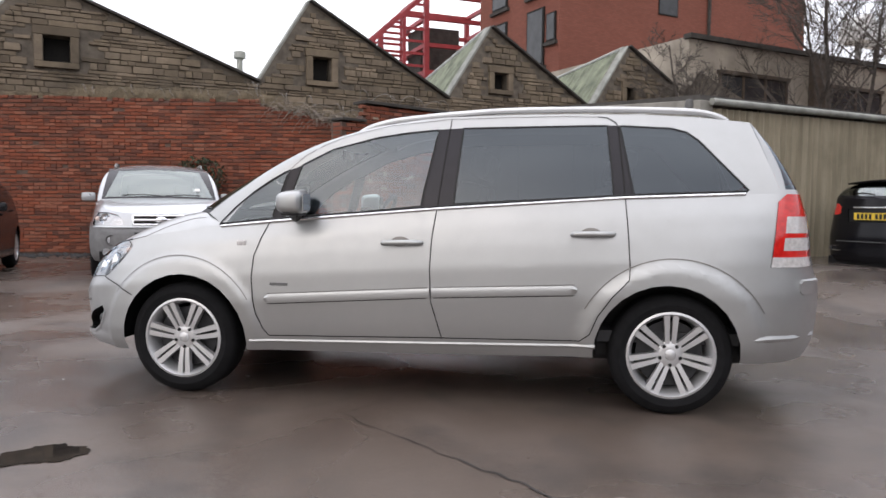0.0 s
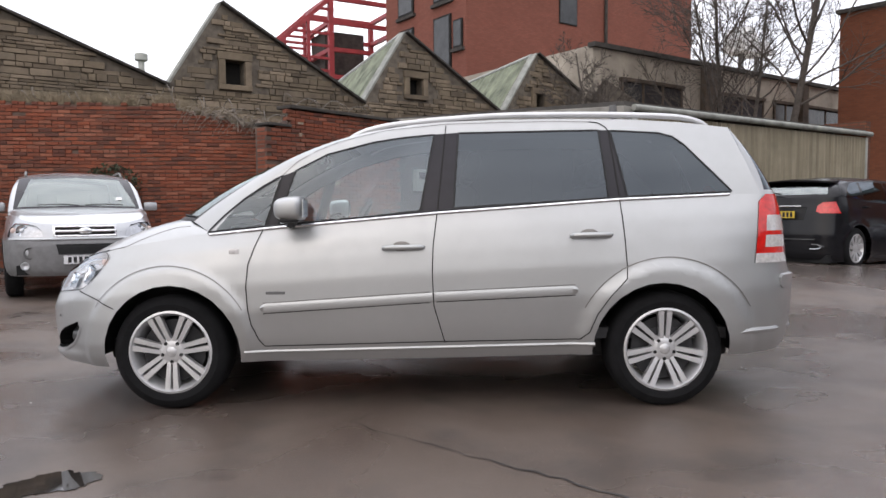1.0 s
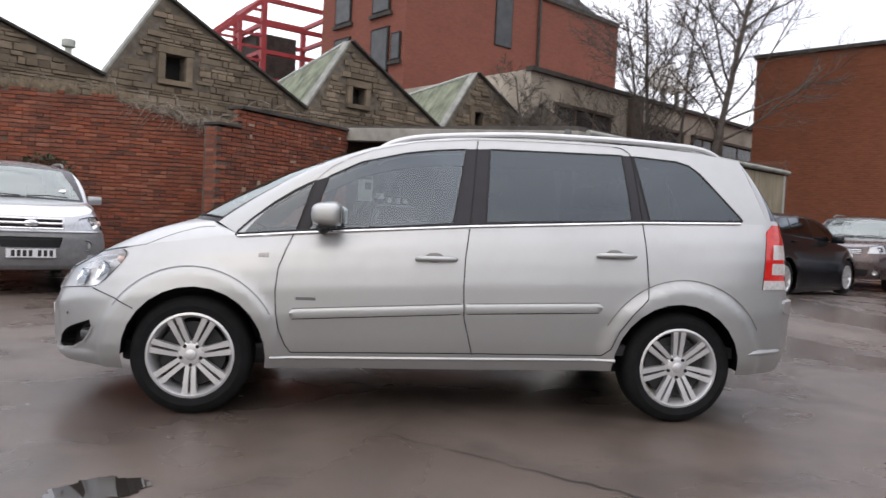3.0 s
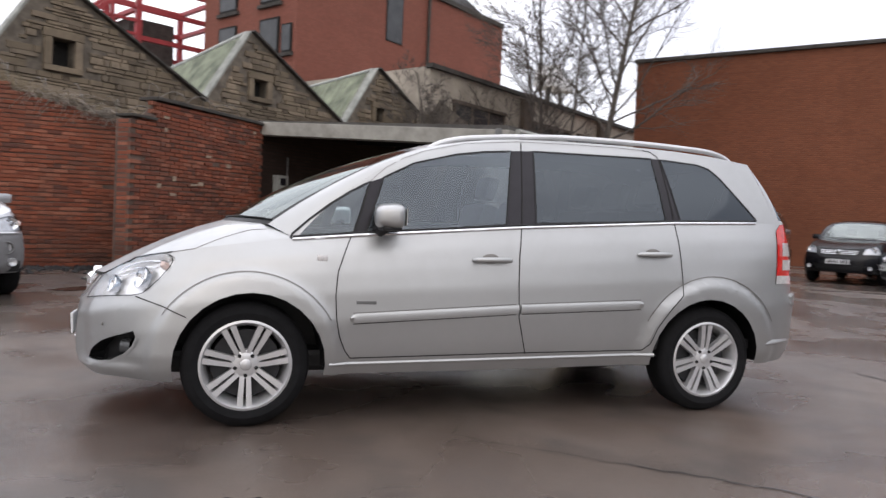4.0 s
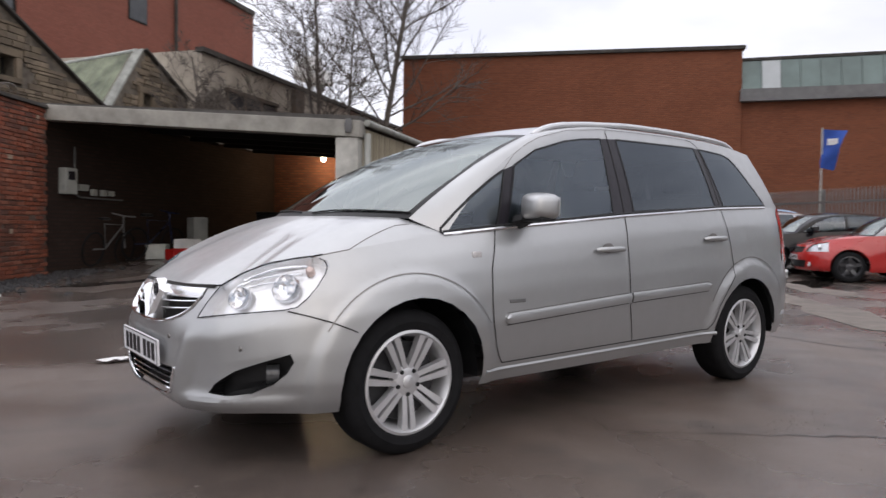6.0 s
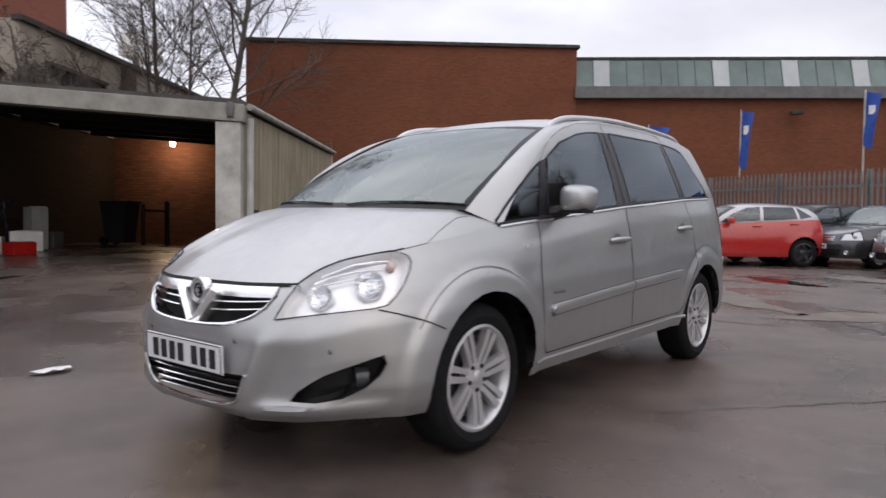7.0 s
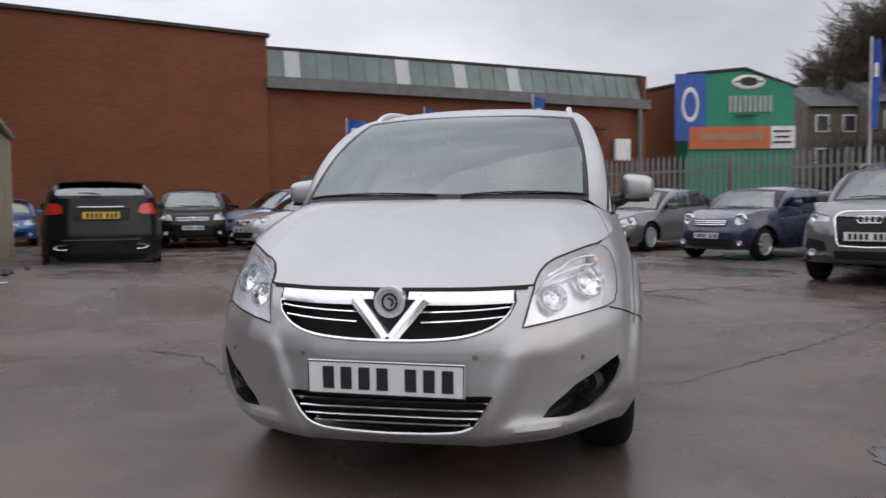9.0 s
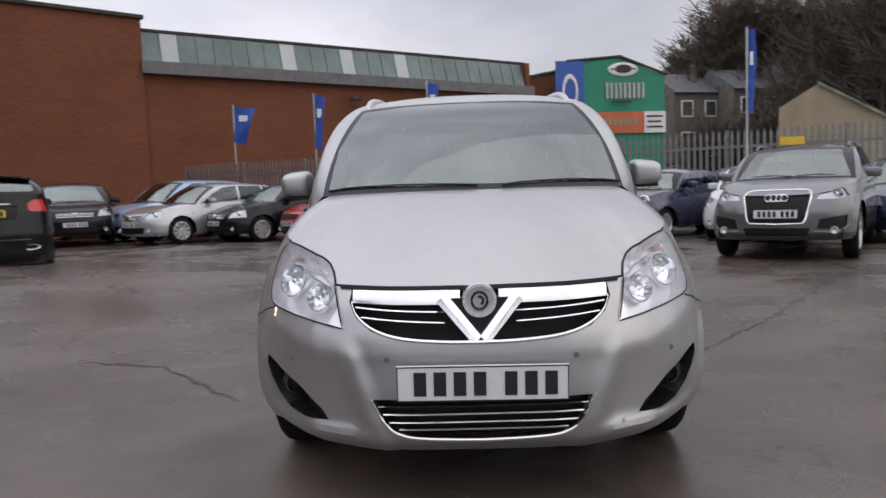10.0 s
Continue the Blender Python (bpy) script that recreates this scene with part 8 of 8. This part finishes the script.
crack([(-0.2, -0.86), (-0.34, -1.08), (0.02, -1.38), (0.56, -1.82), (0.98, -2.18), (1.79, -2.78), (2.65, -3.39), (4.2, -4.5)], 0.006, 0.018)
crack([(3.5, 0.2), (3.48, -0.3), (3.44, -0.55), (3.56, -0.9)], 0.01, 0.04)
crack([(8.1, 2.5), (7.2, 1.7), (6.3, 1.05), (5.6, 0.3), (4.85, -0.5), (4.4, -1.2)], 0.02, 0.07)
crack([(5.8, 0.8), (5.3, 0.75), (4.9, 0.9)], 0.015, 0.05)
crack([(5.6, -0.75), (5.2, -1.75), (5.05, -2.2), (4.3, -2.9)], 0.02, 0.06)
crack([(4.9, -0.8), (4.2, -1.15), (3.85, -1.6), (3.2, -1.9)], 0.012, 0.04)
crack([(0.5, 3.1), (0.28, 2.78), (0.03, 1.95), (-0.55, 1.45), (-0.8, 1.2)], 0.01, 0.03)
crack([(5.88, 3.4), (6.1, 2.9), (6.6, 2.2)], 0.015, 0.05)
crack([(9.2, -0.6), (10.4, 0.2), (11.4, 1.2)], 0.02, 0.06)

# loose grit washed together on the asphalt
vs, fs_ = [], []
rb = random.Random(78)
def clod(x, y, z, r):
    o = len(vs)
    for dx, dy, dz in ((1, 0, 0), (-1, 0, 0), (0, 1, 0), (0, -1, 0), (0, 0, 0.8), (0, 0, -0.8)):
        k = r * rb.uniform(0.6, 1.2)
        vs.append((x + dx * k, y + dy * k, z + dz * k))
    for a, b, c in ((0, 2, 4), (2, 1, 4), (1, 3, 4), (3, 0, 4), (2, 0, 5), (1, 2, 5), (3, 1, 5), (0, 3, 5)):
        fs_.append((o + a, o + b, o + c))
for x0, y0, sx, sy, n in ((-1.22, -1.62, 0.16, 0.09, 90), (-0.4, -0.95, 0.12, 0.12, 100), (0.0, -1.25, 0.22, 0.05, 120), (0.5, -1.55, 0.3, 0.08, 160), (-0.3, -2.2, 0.9, 0.35, 160)):
    for k in range(n):
        x, y = x0 + rb.gauss(0, sx), y0 + rb.gauss(0, sy)
        clod(x, y, ground_z(x, y) + 0.001, rb.choice((0.0015, 0.002, 0.002, 0.004)))
me = bpy.data.meshes.new("loose_grit")
me.from_pydata(vs, [], fs_)
me.materials.append(GRIT)
tagged(new("loose_grit", me), "fine brown grit washed over the wet asphalt", "grit", kind="stuff")

# pale litter
lit = thing("litter", "flattened pale plastic wrapper on the wet ground", "litter")
bm = bmesh.new()
rl = random.Random(3)
ring = [bm.verts.new((-1.85 + x, 2.1 + y, 0.012 + rl.uniform(0, 0.02))) for x, y in blob(0, 0, 0.11, 0.07, 8, 14, 0.3)]
mid = bm.verts.new((-1.85, 2.1, 0.035))
for i in range(14):
    bm.faces.new((mid, ring[i], ring[(i + 1) % 14]))
part("wrapper", bm, WHITEP, lit)
# rubble and earth along the foot of the walls
vs, fs_ = [], []
rb = random.Random(77)
for i in range(1500):
    t = rb.random()
    if t < 0.5:
        lx = rb.uniform(-8.5, 0.3)
        p = WALL_L @ Vector((lx, -abs(rb.gauss(0, 0.45)), 0))
    else:
        lx = rb.uniform(-1.6, 3.4)
        p = WALL_R @ Vector((lx, -abs(rb.gauss(0, 0.55)), 0))
    clod(p.x, p.y, ground_z(p.x, p.y) + 0.01, rb.choice((0.02, 0.03, 0.04, 0.07)))
me = bpy.data.meshes.new("rubble")
me.from_pydata(vs, [], fs_)
me.materials.append(RUBBISH)
tagged(new("rubble", me), "dark earth and rubble along the foot of the wall", "rubble", kind="stuff")

# weeds, brambles and wire along the wall tops
vs, fs_ = [], []
rw = random.Random(5)
def blade(p, q, r):
    d = q - p
    u = d.cross(Vector((0.2, 0.9, 0.3)))
    if u.length < 1e-5:
        return
    u = u.normalized() * r
    o = len(vs)
    vs.extend([tuple(p - u), tuple(p + u), tuple(q)])
    fs_.append((o, o + 1, o + 2))
for i in range(5200):
    lx = rw.uniform(-6.8, -2.6) if rw.random() < 0.6 else rw.uniform(-2.3, 0.6)
    base = WALL_L @ Vector((lx, rw.uniform(0.02, 0.3), top_left(lx) - 0.03))
    h = rw.uniform(0.06, 0.32) * (1.0 if lx > -2.3 or -5.6 < lx < -2.6 else 0.5)
    blade(base, base + Vector((rw.uniform(-0.16, 0.16), rw.uniform(-0.14, 0.1), h)), 0.008)
me = bpy.data.meshes.new("dry_weeds")
me.from_pydata(vs, [], fs_)
me.materials.append(WEED)
tagged(new("dry_weeds", me), "dry grass and brambles growing on the wall top", "weeds", kind="stuff")


# dead brambles that hang over the broken part of the wall
bm = bmesh.new()
for i in range(330):
    lx = rw.triangular(-2.0, 0.55, -0.5)
    p = Vector((lx, rw.uniform(-0.05, 0.25), top_left(lx) + rw.uniform(-0.06, 0.03)))
    a, l = rw.uniform(0, 6.28), rw.uniform(0.22, 0.6)
    q = p + Vector((0.35 * l * math.cos(a), -0.15 * l + 0.2 * l * math.sin(a), l * rw.uniform(0.25, 0.75)))
    e = p + Vector((0.9 * l * math.cos(a), -0.42 * l + 0.3 * l * math.sin(a), l * rw.uniform(-0.55, 0.35)))
    pts = [tuple(WALL_L @ (p * (1 - t) ** 2 + q * (2 * t * (1 - t)) + e * t * t)) for t in (0, 0.2, 0.4, 0.6, 0.8, 1.0)]
    tube(bm, pts, [0.0065, 0.006, 0.005, 0.0045, 0.004, 0.003], 3, False)
br_ = part("dead_brambles", bm, BRAMBLE)
tagged(br_, "tangled pale dead brambles over the broken wall top", "brambles", kind="stuff")


def coil(m, x0, x1, zf, r, turns, seed, label):
    rnd = random.Random(seed)
    w = thing("barbed_wire", label, "wire", "barbed wire coils")
    pts = []
    n = turns * 14
    for i in range(n + 1):
        t = i / n
        a = 2 * math.pi * turns * t
        x = lerp(x0, x1, t)
        k = r * (1 + 0.25 * math.sin(3.1 * a * 0.21 + seed))
        pts.append(tuple(m @ Vector((x + 0.12 * math.sin(a * 0.5), 0.15 + k * math.cos(a), zf(x) + r * 0.9 + k * math.sin(a)))))
    bm = bmesh.new()
    tube(bm, pts, 0.007, 4)
    part("wire", bm, WIRE, w)


coil(WALL_L, -5.6, -2.2, top_left, 0.13, 9, 1, "rusty barbed wire coil along the brick wall")
coil(WALL_L, -2.2, 0.4, top_left, 0.2, 9, 2, "tangled barbed wire coil on the broken wall top")
coil(WALL_R, -0.4, 2.4, lambda x: 2.64 if x < 0 else 3.0, 0.12, 8, 3, "barbed wire coil above the coping")

# evergreen shrub between the off-roader and the wall
sh = thing("ivy_shrub", "dark evergreen shrub against the brick wall", "shrub")
vs, fs_ = [], []
for i in range(620):
    a, k = rw.uniform(0, 6.28), rw.random() ** 0.5
    p = WALL_L @ Vector((-3.0 + 0.5 * k * math.cos(a), -0.22 + rw.uniform(-0.25, 0.2), 1.62 + 0.36 * k * math.sin(a)))
    d1 = Vector((rw.uniform(-1, 1), rw.uniform(-1, 1), rw.uniform(-1, 1))).normalized() * rw.uniform(0.02, 0.045)
    d2 = Vector((rw.uniform(-1, 1), rw.uniform(-1, 1), rw.uniform(-1, 1))).normalized() * 0.03
    o = len(vs)
    vs.extend([tuple(p - d1), tuple(p + d2), tuple(p + d1), tuple(p - d2)])
    fs_.append((o, o + 1, o + 2, o + 3))
me = bpy.data.meshes.new("leaves")
me.from_pydata(vs, [], fs_)
me.materials.append(IVY)
lv = new("leaves", me)
lv.parent = sh
lv["kind"] = "stuff"
for i in range(9):
    bm = bmesh.new()
    p0 = WALL_L @ Vector((-3.0 + rw.uniform(-0.15, 0.15), -0.15, 0.0))
    p1 = WALL_L @ Vector((-3.0 + rw.uniform(-0.4, 0.4), -0.2, 0.8))
    p2 = WALL_L @ Vector((-3.0 + rw.uniform(-0.6, 0.6), -0.22, rw.uniform(1.4, 2.1)))
    tube(bm, [p0, p1, p2], [0.02, 0.014, 0.004], 5)
    part("stem", bm, BARK, sh)

# ---- things in and by the shed ----
def in_shed(lx, ly, z=0.0):
    p = SHED_L @ Vector((lx, ly, 0))
    return Vector((p.x, p.y, ground_z(p.x, p.y) + z))


mb = thing("meter_box", "pale grey electric meter cabinet on the dark inner wall", "cabinet")
ang_l = Matrix.Rotation(SHED_L.to_euler().z, 4, "Z")
def wall_box(parent, name, lx, z, s, mat, bev=0.008):
    p = SHED_L @ Vector((lx, -s[1] / 2, 0))
    return part(name, boxed((0, 0, 0), s, Matrix.Translation((p.x, p.y, z)) @ ang_l, bev), mat, parent)
wall_box(mb, "cabinet_body", 0.62, 1.74, (0.3, 0.16, 0.48), PALEFLASH)
wall_box(mb, "meter_window", 0.62, 1.84, (0.16, 0.175, 0.16), GLOSSB)
for i, (lx, z, w, h) in enumerate(((1.05, 1.64, 0.24, 0.12), (1.35, 1.56, 0.12, 0.12), (1.62, 1.56, 0.12, 0.12), (1.86, 1.56, 0.1, 0.1))):
    so = thing("socket_box", "small pale socket box on the dark inner wall", "socket", "socket boxes")
    wall_box(so, "box", lx, z, (w, 0.08, h), PALEFLASH, 0.006)
cd = thing("conduit", "grey cable conduit along the dark inner wall", "pipe")
part("pipe", tubed([tuple(SHED_L @ Vector((lx, -0.03, z))) for lx, z in ((0.85, 2.4), (0.85, 1.5), (1.0, 1.45), (2.2, 1.44))], 0.018, 6), GREYTRIM, cd)


def wheelie_bin(p, rot, mat, label):
    b = thing("wheelie_bin", label, "bin", "bins in the shed")
    m = Matrix.Translation(p) @ Matrix.Rotation(rot, 4, "Z")
    bm = bmesh.new()
    lo = [bm.verts.new(m @ Vector((x * 0.22, y * 0.24, 0.06))) for x, y in ((-1, -1), (1, -1), (1, 1), (-1, 1))]
    hi = [bm.verts.new(m @ Vector((x * 0.29, y * 0.34, 0.98))) for x, y in ((-1, -1), (1, -1), (1, 1), (-1, 1))]
    bm.faces.new(lo[::-1])
    bm.faces.new(hi)
    for i in range(4):
        bm.faces.new((lo[i], lo[(i + 1) % 4], hi[(i + 1) % 4], hi[i]))
    part("body", bm, mat, b)
    part("lid", boxed((0, -0.02, 1.02), (0.6, 0.74, 0.07), m, 0.02), mat, b, smooth=True)
    part("handle", tubed([m @ Vector((-0.22, 0.37, 0.98)), m @ Vector((0.22, 0.37, 0.98))], 0.018, 6), BLACKP, b)
    for sx in (-1, 1):
        bm = bmesh.new()
        lathe(bm, [(0.0, -0.03), (0.1, -0.03), (0.1, 0.03), (0.0, 0.03)], 16, "x", m @ Matrix.Translation((sx * 0.24, 0.27, 0.1)))
        part("wheel", bm, TYRE, b)


BINMAT = simple("black_bin_plastic", (0.02, 0.021, 0.024), 0.5, 0.0, 0.2, 10.0)
wheelie_bin(in_shed(6.4, -1.35), 0.5, BINMAT, "black wheelie bin by the dark inner wall")
rk = random.Random(9)
for i, (lx, ly, w, d, h, mat, lab) in enumerate((
        (3.6, -0.9, 0.34, 0.3, 0.85, PALEFLASH, "tall pale carton in the shed"), (2.9, -1.1, 0.55, 0.4, 0.38, WHITEP, "white carton on the shed floor"),
        (2.3, -0.8, 0.4, 0.4, 0.3, PALEFLASH, "pale crate on the shed floor"), (4.3, -0.8, 0.5, 0.35, 0.32, GREYTRIM, "grey crate on the shed floor"),
        (2.0, -1.5, 0.45, 0.3, 0.22, P_RED, "red plastic box on the shed floor"))):
    bx = thing("storage_box", lab, "box", "boxes in the shed")
    p = in_shed(lx, ly)
    part("carton", boxed((0, 0, h / 2), (w, d, h), Matrix.Translation(p) @ Matrix.Rotation(rk.uniform(-0.5, 0.9), 4, "Z"), 0.012), mat, bx)
    part("flap", boxed((w * 0.1, 0, h + 0.006), (w * 0.6, d * 0.9, 0.012), Matrix.Translation(p) @ Matrix.Rotation(rk.uniform(-0.5, 0.9), 4, "Z")), mat, bx)
rail = thing("hand_rail", "dark post and rail barrier in the shed", "rail")
a_, b_ = in_shed(6.75, -1.75), in_shed(7.1, -2.2)
part("post", tubed([a_, a_ + Vector((0, 0, 1.0))], 0.05, 8), BLACKP, rail)
part("post", tubed([b_, b_ + Vector((0, 0, 1.1))], 0.06, 8), BLACKP, rail)
part("rail", tubed([a_ + Vector((0, 0, 0.85)), b_ + Vector((0, 0, 0.85))], 0.03, 6), BLACKP, rail)


def bicycle(p, rot, mat, label):
    b = thing("bicycle", label, "bicycle", "bicycles")
    m = Matrix.Translation(p) @ Matrix.Rotation(rot, 4, "Z") @ Matrix.Rotation(0.14, 4, "X")
    for x in (-0.5, 0.5):
        bm = bmesh.new()
        tube(bm, [m @ Vector((x + 0.32 * math.cos(a), 0, 0.33 + 0.32 * math.sin(a))) for a in np.linspace(0, 2 * math.pi, 25)], 0.018, 6)
        part("tyre", bm, TYRE, b)
    for nm, pts in (("frame_tube", [(-0.5, 0, 0.33), (-0.15, 0, 0.33), (0.35, 0, 0.8), (-0.25, 0, 0.82), (-0.15, 0, 0.33)]), ("fork", [(0.5, 0, 0.33), (0.35, 0, 0.8), (0.32, 0, 0.98)]), ("handlebar", [(0.32, -0.25, 1.0), (0.32, 0, 0.98), (0.32, 0.25, 1.0)])):
        part(nm, tubed([m @ Vector(q) for q in pts], 0.018, 6), mat, b)
    part("saddle", boxed((-0.28, 0, 0.92), (0.25, 0.12, 0.05), m, 0.02), BLACKP, b)


bicycle(in_shed(1.35, -0.35), 0.75, GREYTRIM, "grey bicycle leaning on the dark inner wall")
bicycle(in_shed(2.2, -0.75), 0.5, P_BLUE, "blue bicycle leaning beside it")
# concrete plinth and dark debris at the pillar's foot
pf = thing("debris_heap", "dark broken debris at the foot of the pillar", "rubble", kind="stuff")
vs, fs_ = [], []
for i in range(120):
    x, y = 2.9 + rb.gauss(0, 0.28), 6.9 + rb.gauss(0, 0.28)
    clod(x, y, ground_z(x, y) + 0.02, rb.choice((0.03, 0.05, 0.08)))
me = bpy.data.meshes.new("debris")
me.from_pydata(vs, [], fs_)
me.materials.append(RUBBISH)
o_ = new("debris", me)
o_.parent = pf

# red and white barrier board among rubbish by the wall
bb = thing("barrier_board", "red and white barrier board lying on rubbish by the wall", "barrier")
b0, b1 = Vector((-2.85, 8.05, 0.16)), Vector((-2.35, 8.55, 0.2))
d_ = b1 - b0
mbb = Matrix.Translation((b0 + b1) / 2) @ d_.to_track_quat("X", "Z").to_matrix().to_4x4()
part("board", boxed((0, 0, 0), (d_.length, 0.03, 0.1), mbb, 0.004), P_RED, bb)
for k in range(3):
    part("white_stripe", boxed((-0.25 + 0.25 * k, -0.018, 0), (0.09, 0.006, 0.09), mbb), WHITEP, bb)
rj = random.Random(14)
for k in range(16):
    x_, y_ = rj.uniform(-3.6, -1.8), rj.uniform(7.1, 8.3)
    j_ = thing("rubbish_scrap", "crumpled scrap of pale rubbish by the wall foot", "litter", "scraps of rubbish")
    bm = bmesh.new()
    bmesh.ops.create_icosphere(bm, subdivisions=2, radius=0.05)
    for v in bm.verts:
        v.co = Vector((v.co.x * 1.6, v.co.y * 1.2, v.co.z * 0.7)) * rj.uniform(0.55, 1.2)
    bmesh.ops.translate(bm, vec=(x_, y_, ground_z(x_, y_) + 0.03), verts=bm.verts)
    part("scrap", bm, rj.choice((PALEFLASH, RUBBISH, WHITEP, RUBBISH, BINMAT)), j_)

# dark sheet leaning by the drainpipe, strip of litter before it
ls = thing("leaning_sheet", "dark rubber sheet leaning beside the drainpipe", "sheet")
bm = bmesh.new()
g0 = ground_z(3.3, 6.9)
prism(bm, [(0.28, g0), (0.95, g0), (0.78, g0 + 0.22), (0.55, g0 + 0.62), (0.32, g0 + 0.82), (0.28, g0 + 0.7)], -0.2, -0.09, SHED_S, "y")
part("sheet", bm, BINMAT, ls)
lt = thing("litter_strip", "flat white strip of litter on the wet ground", "litter")
part("strip", boxed((2.2, 5.6, ground_z(2.2, 5.6) + 0.008), (0.3, 0.05, 0.01), None, 0.002), WHITEP, lt)

# dark cabinet with a red box on it at the back of the shed
cb = thing("tool_cabinet", "dark steel tool cabinet against the shed's back wall", "cabinet")
g1 = ground_z(8.2, 14.0)
part("carcass", boxed((8.45, 2.05, g1 + 0.55), (0.6, 1.1, 1.1), SHED_S, 0.01), BINMAT, cb)
for k in (-1, 1):
    d1 = part("door", boxed((8.135, 2.05 + 0.265 * k, g1 + 0.55), (0.02, 0.51, 1.0), SHED_S, 0.006), BINMAT, cb)
    part("handle", boxed((8.115, 2.05 + 0.06 * k, g1 + 0.6), (0.02, 0.02, 0.14), SHED_S, 0.004), GREYTRIM, d1)
rb_ = thing("red_box", "red plastic box on the dark cabinet", "box")
part("box", boxed((8.4, 2.2, g1 + 1.2), (0.4, 0.6, 0.2), SHED_S, 0.02), P_RED, rb_)
part("lid", boxed((8.4, 2.2, g1 + 1.31), (0.42, 0.62, 0.03), SHED_S, 0.008), PALEFLASH, rb_)

# ---- bricks of the yard walls ----
lay(wall_left, "brick", items_left, lambda p: -2.3 < p.x < -0.3 and p.z > 1.1, BRICKS_J, "")
lay(wall_right, "brick", items_right, lambda p: p.x > 0.0 and p.z > 1.3, BRICKS_J, "")
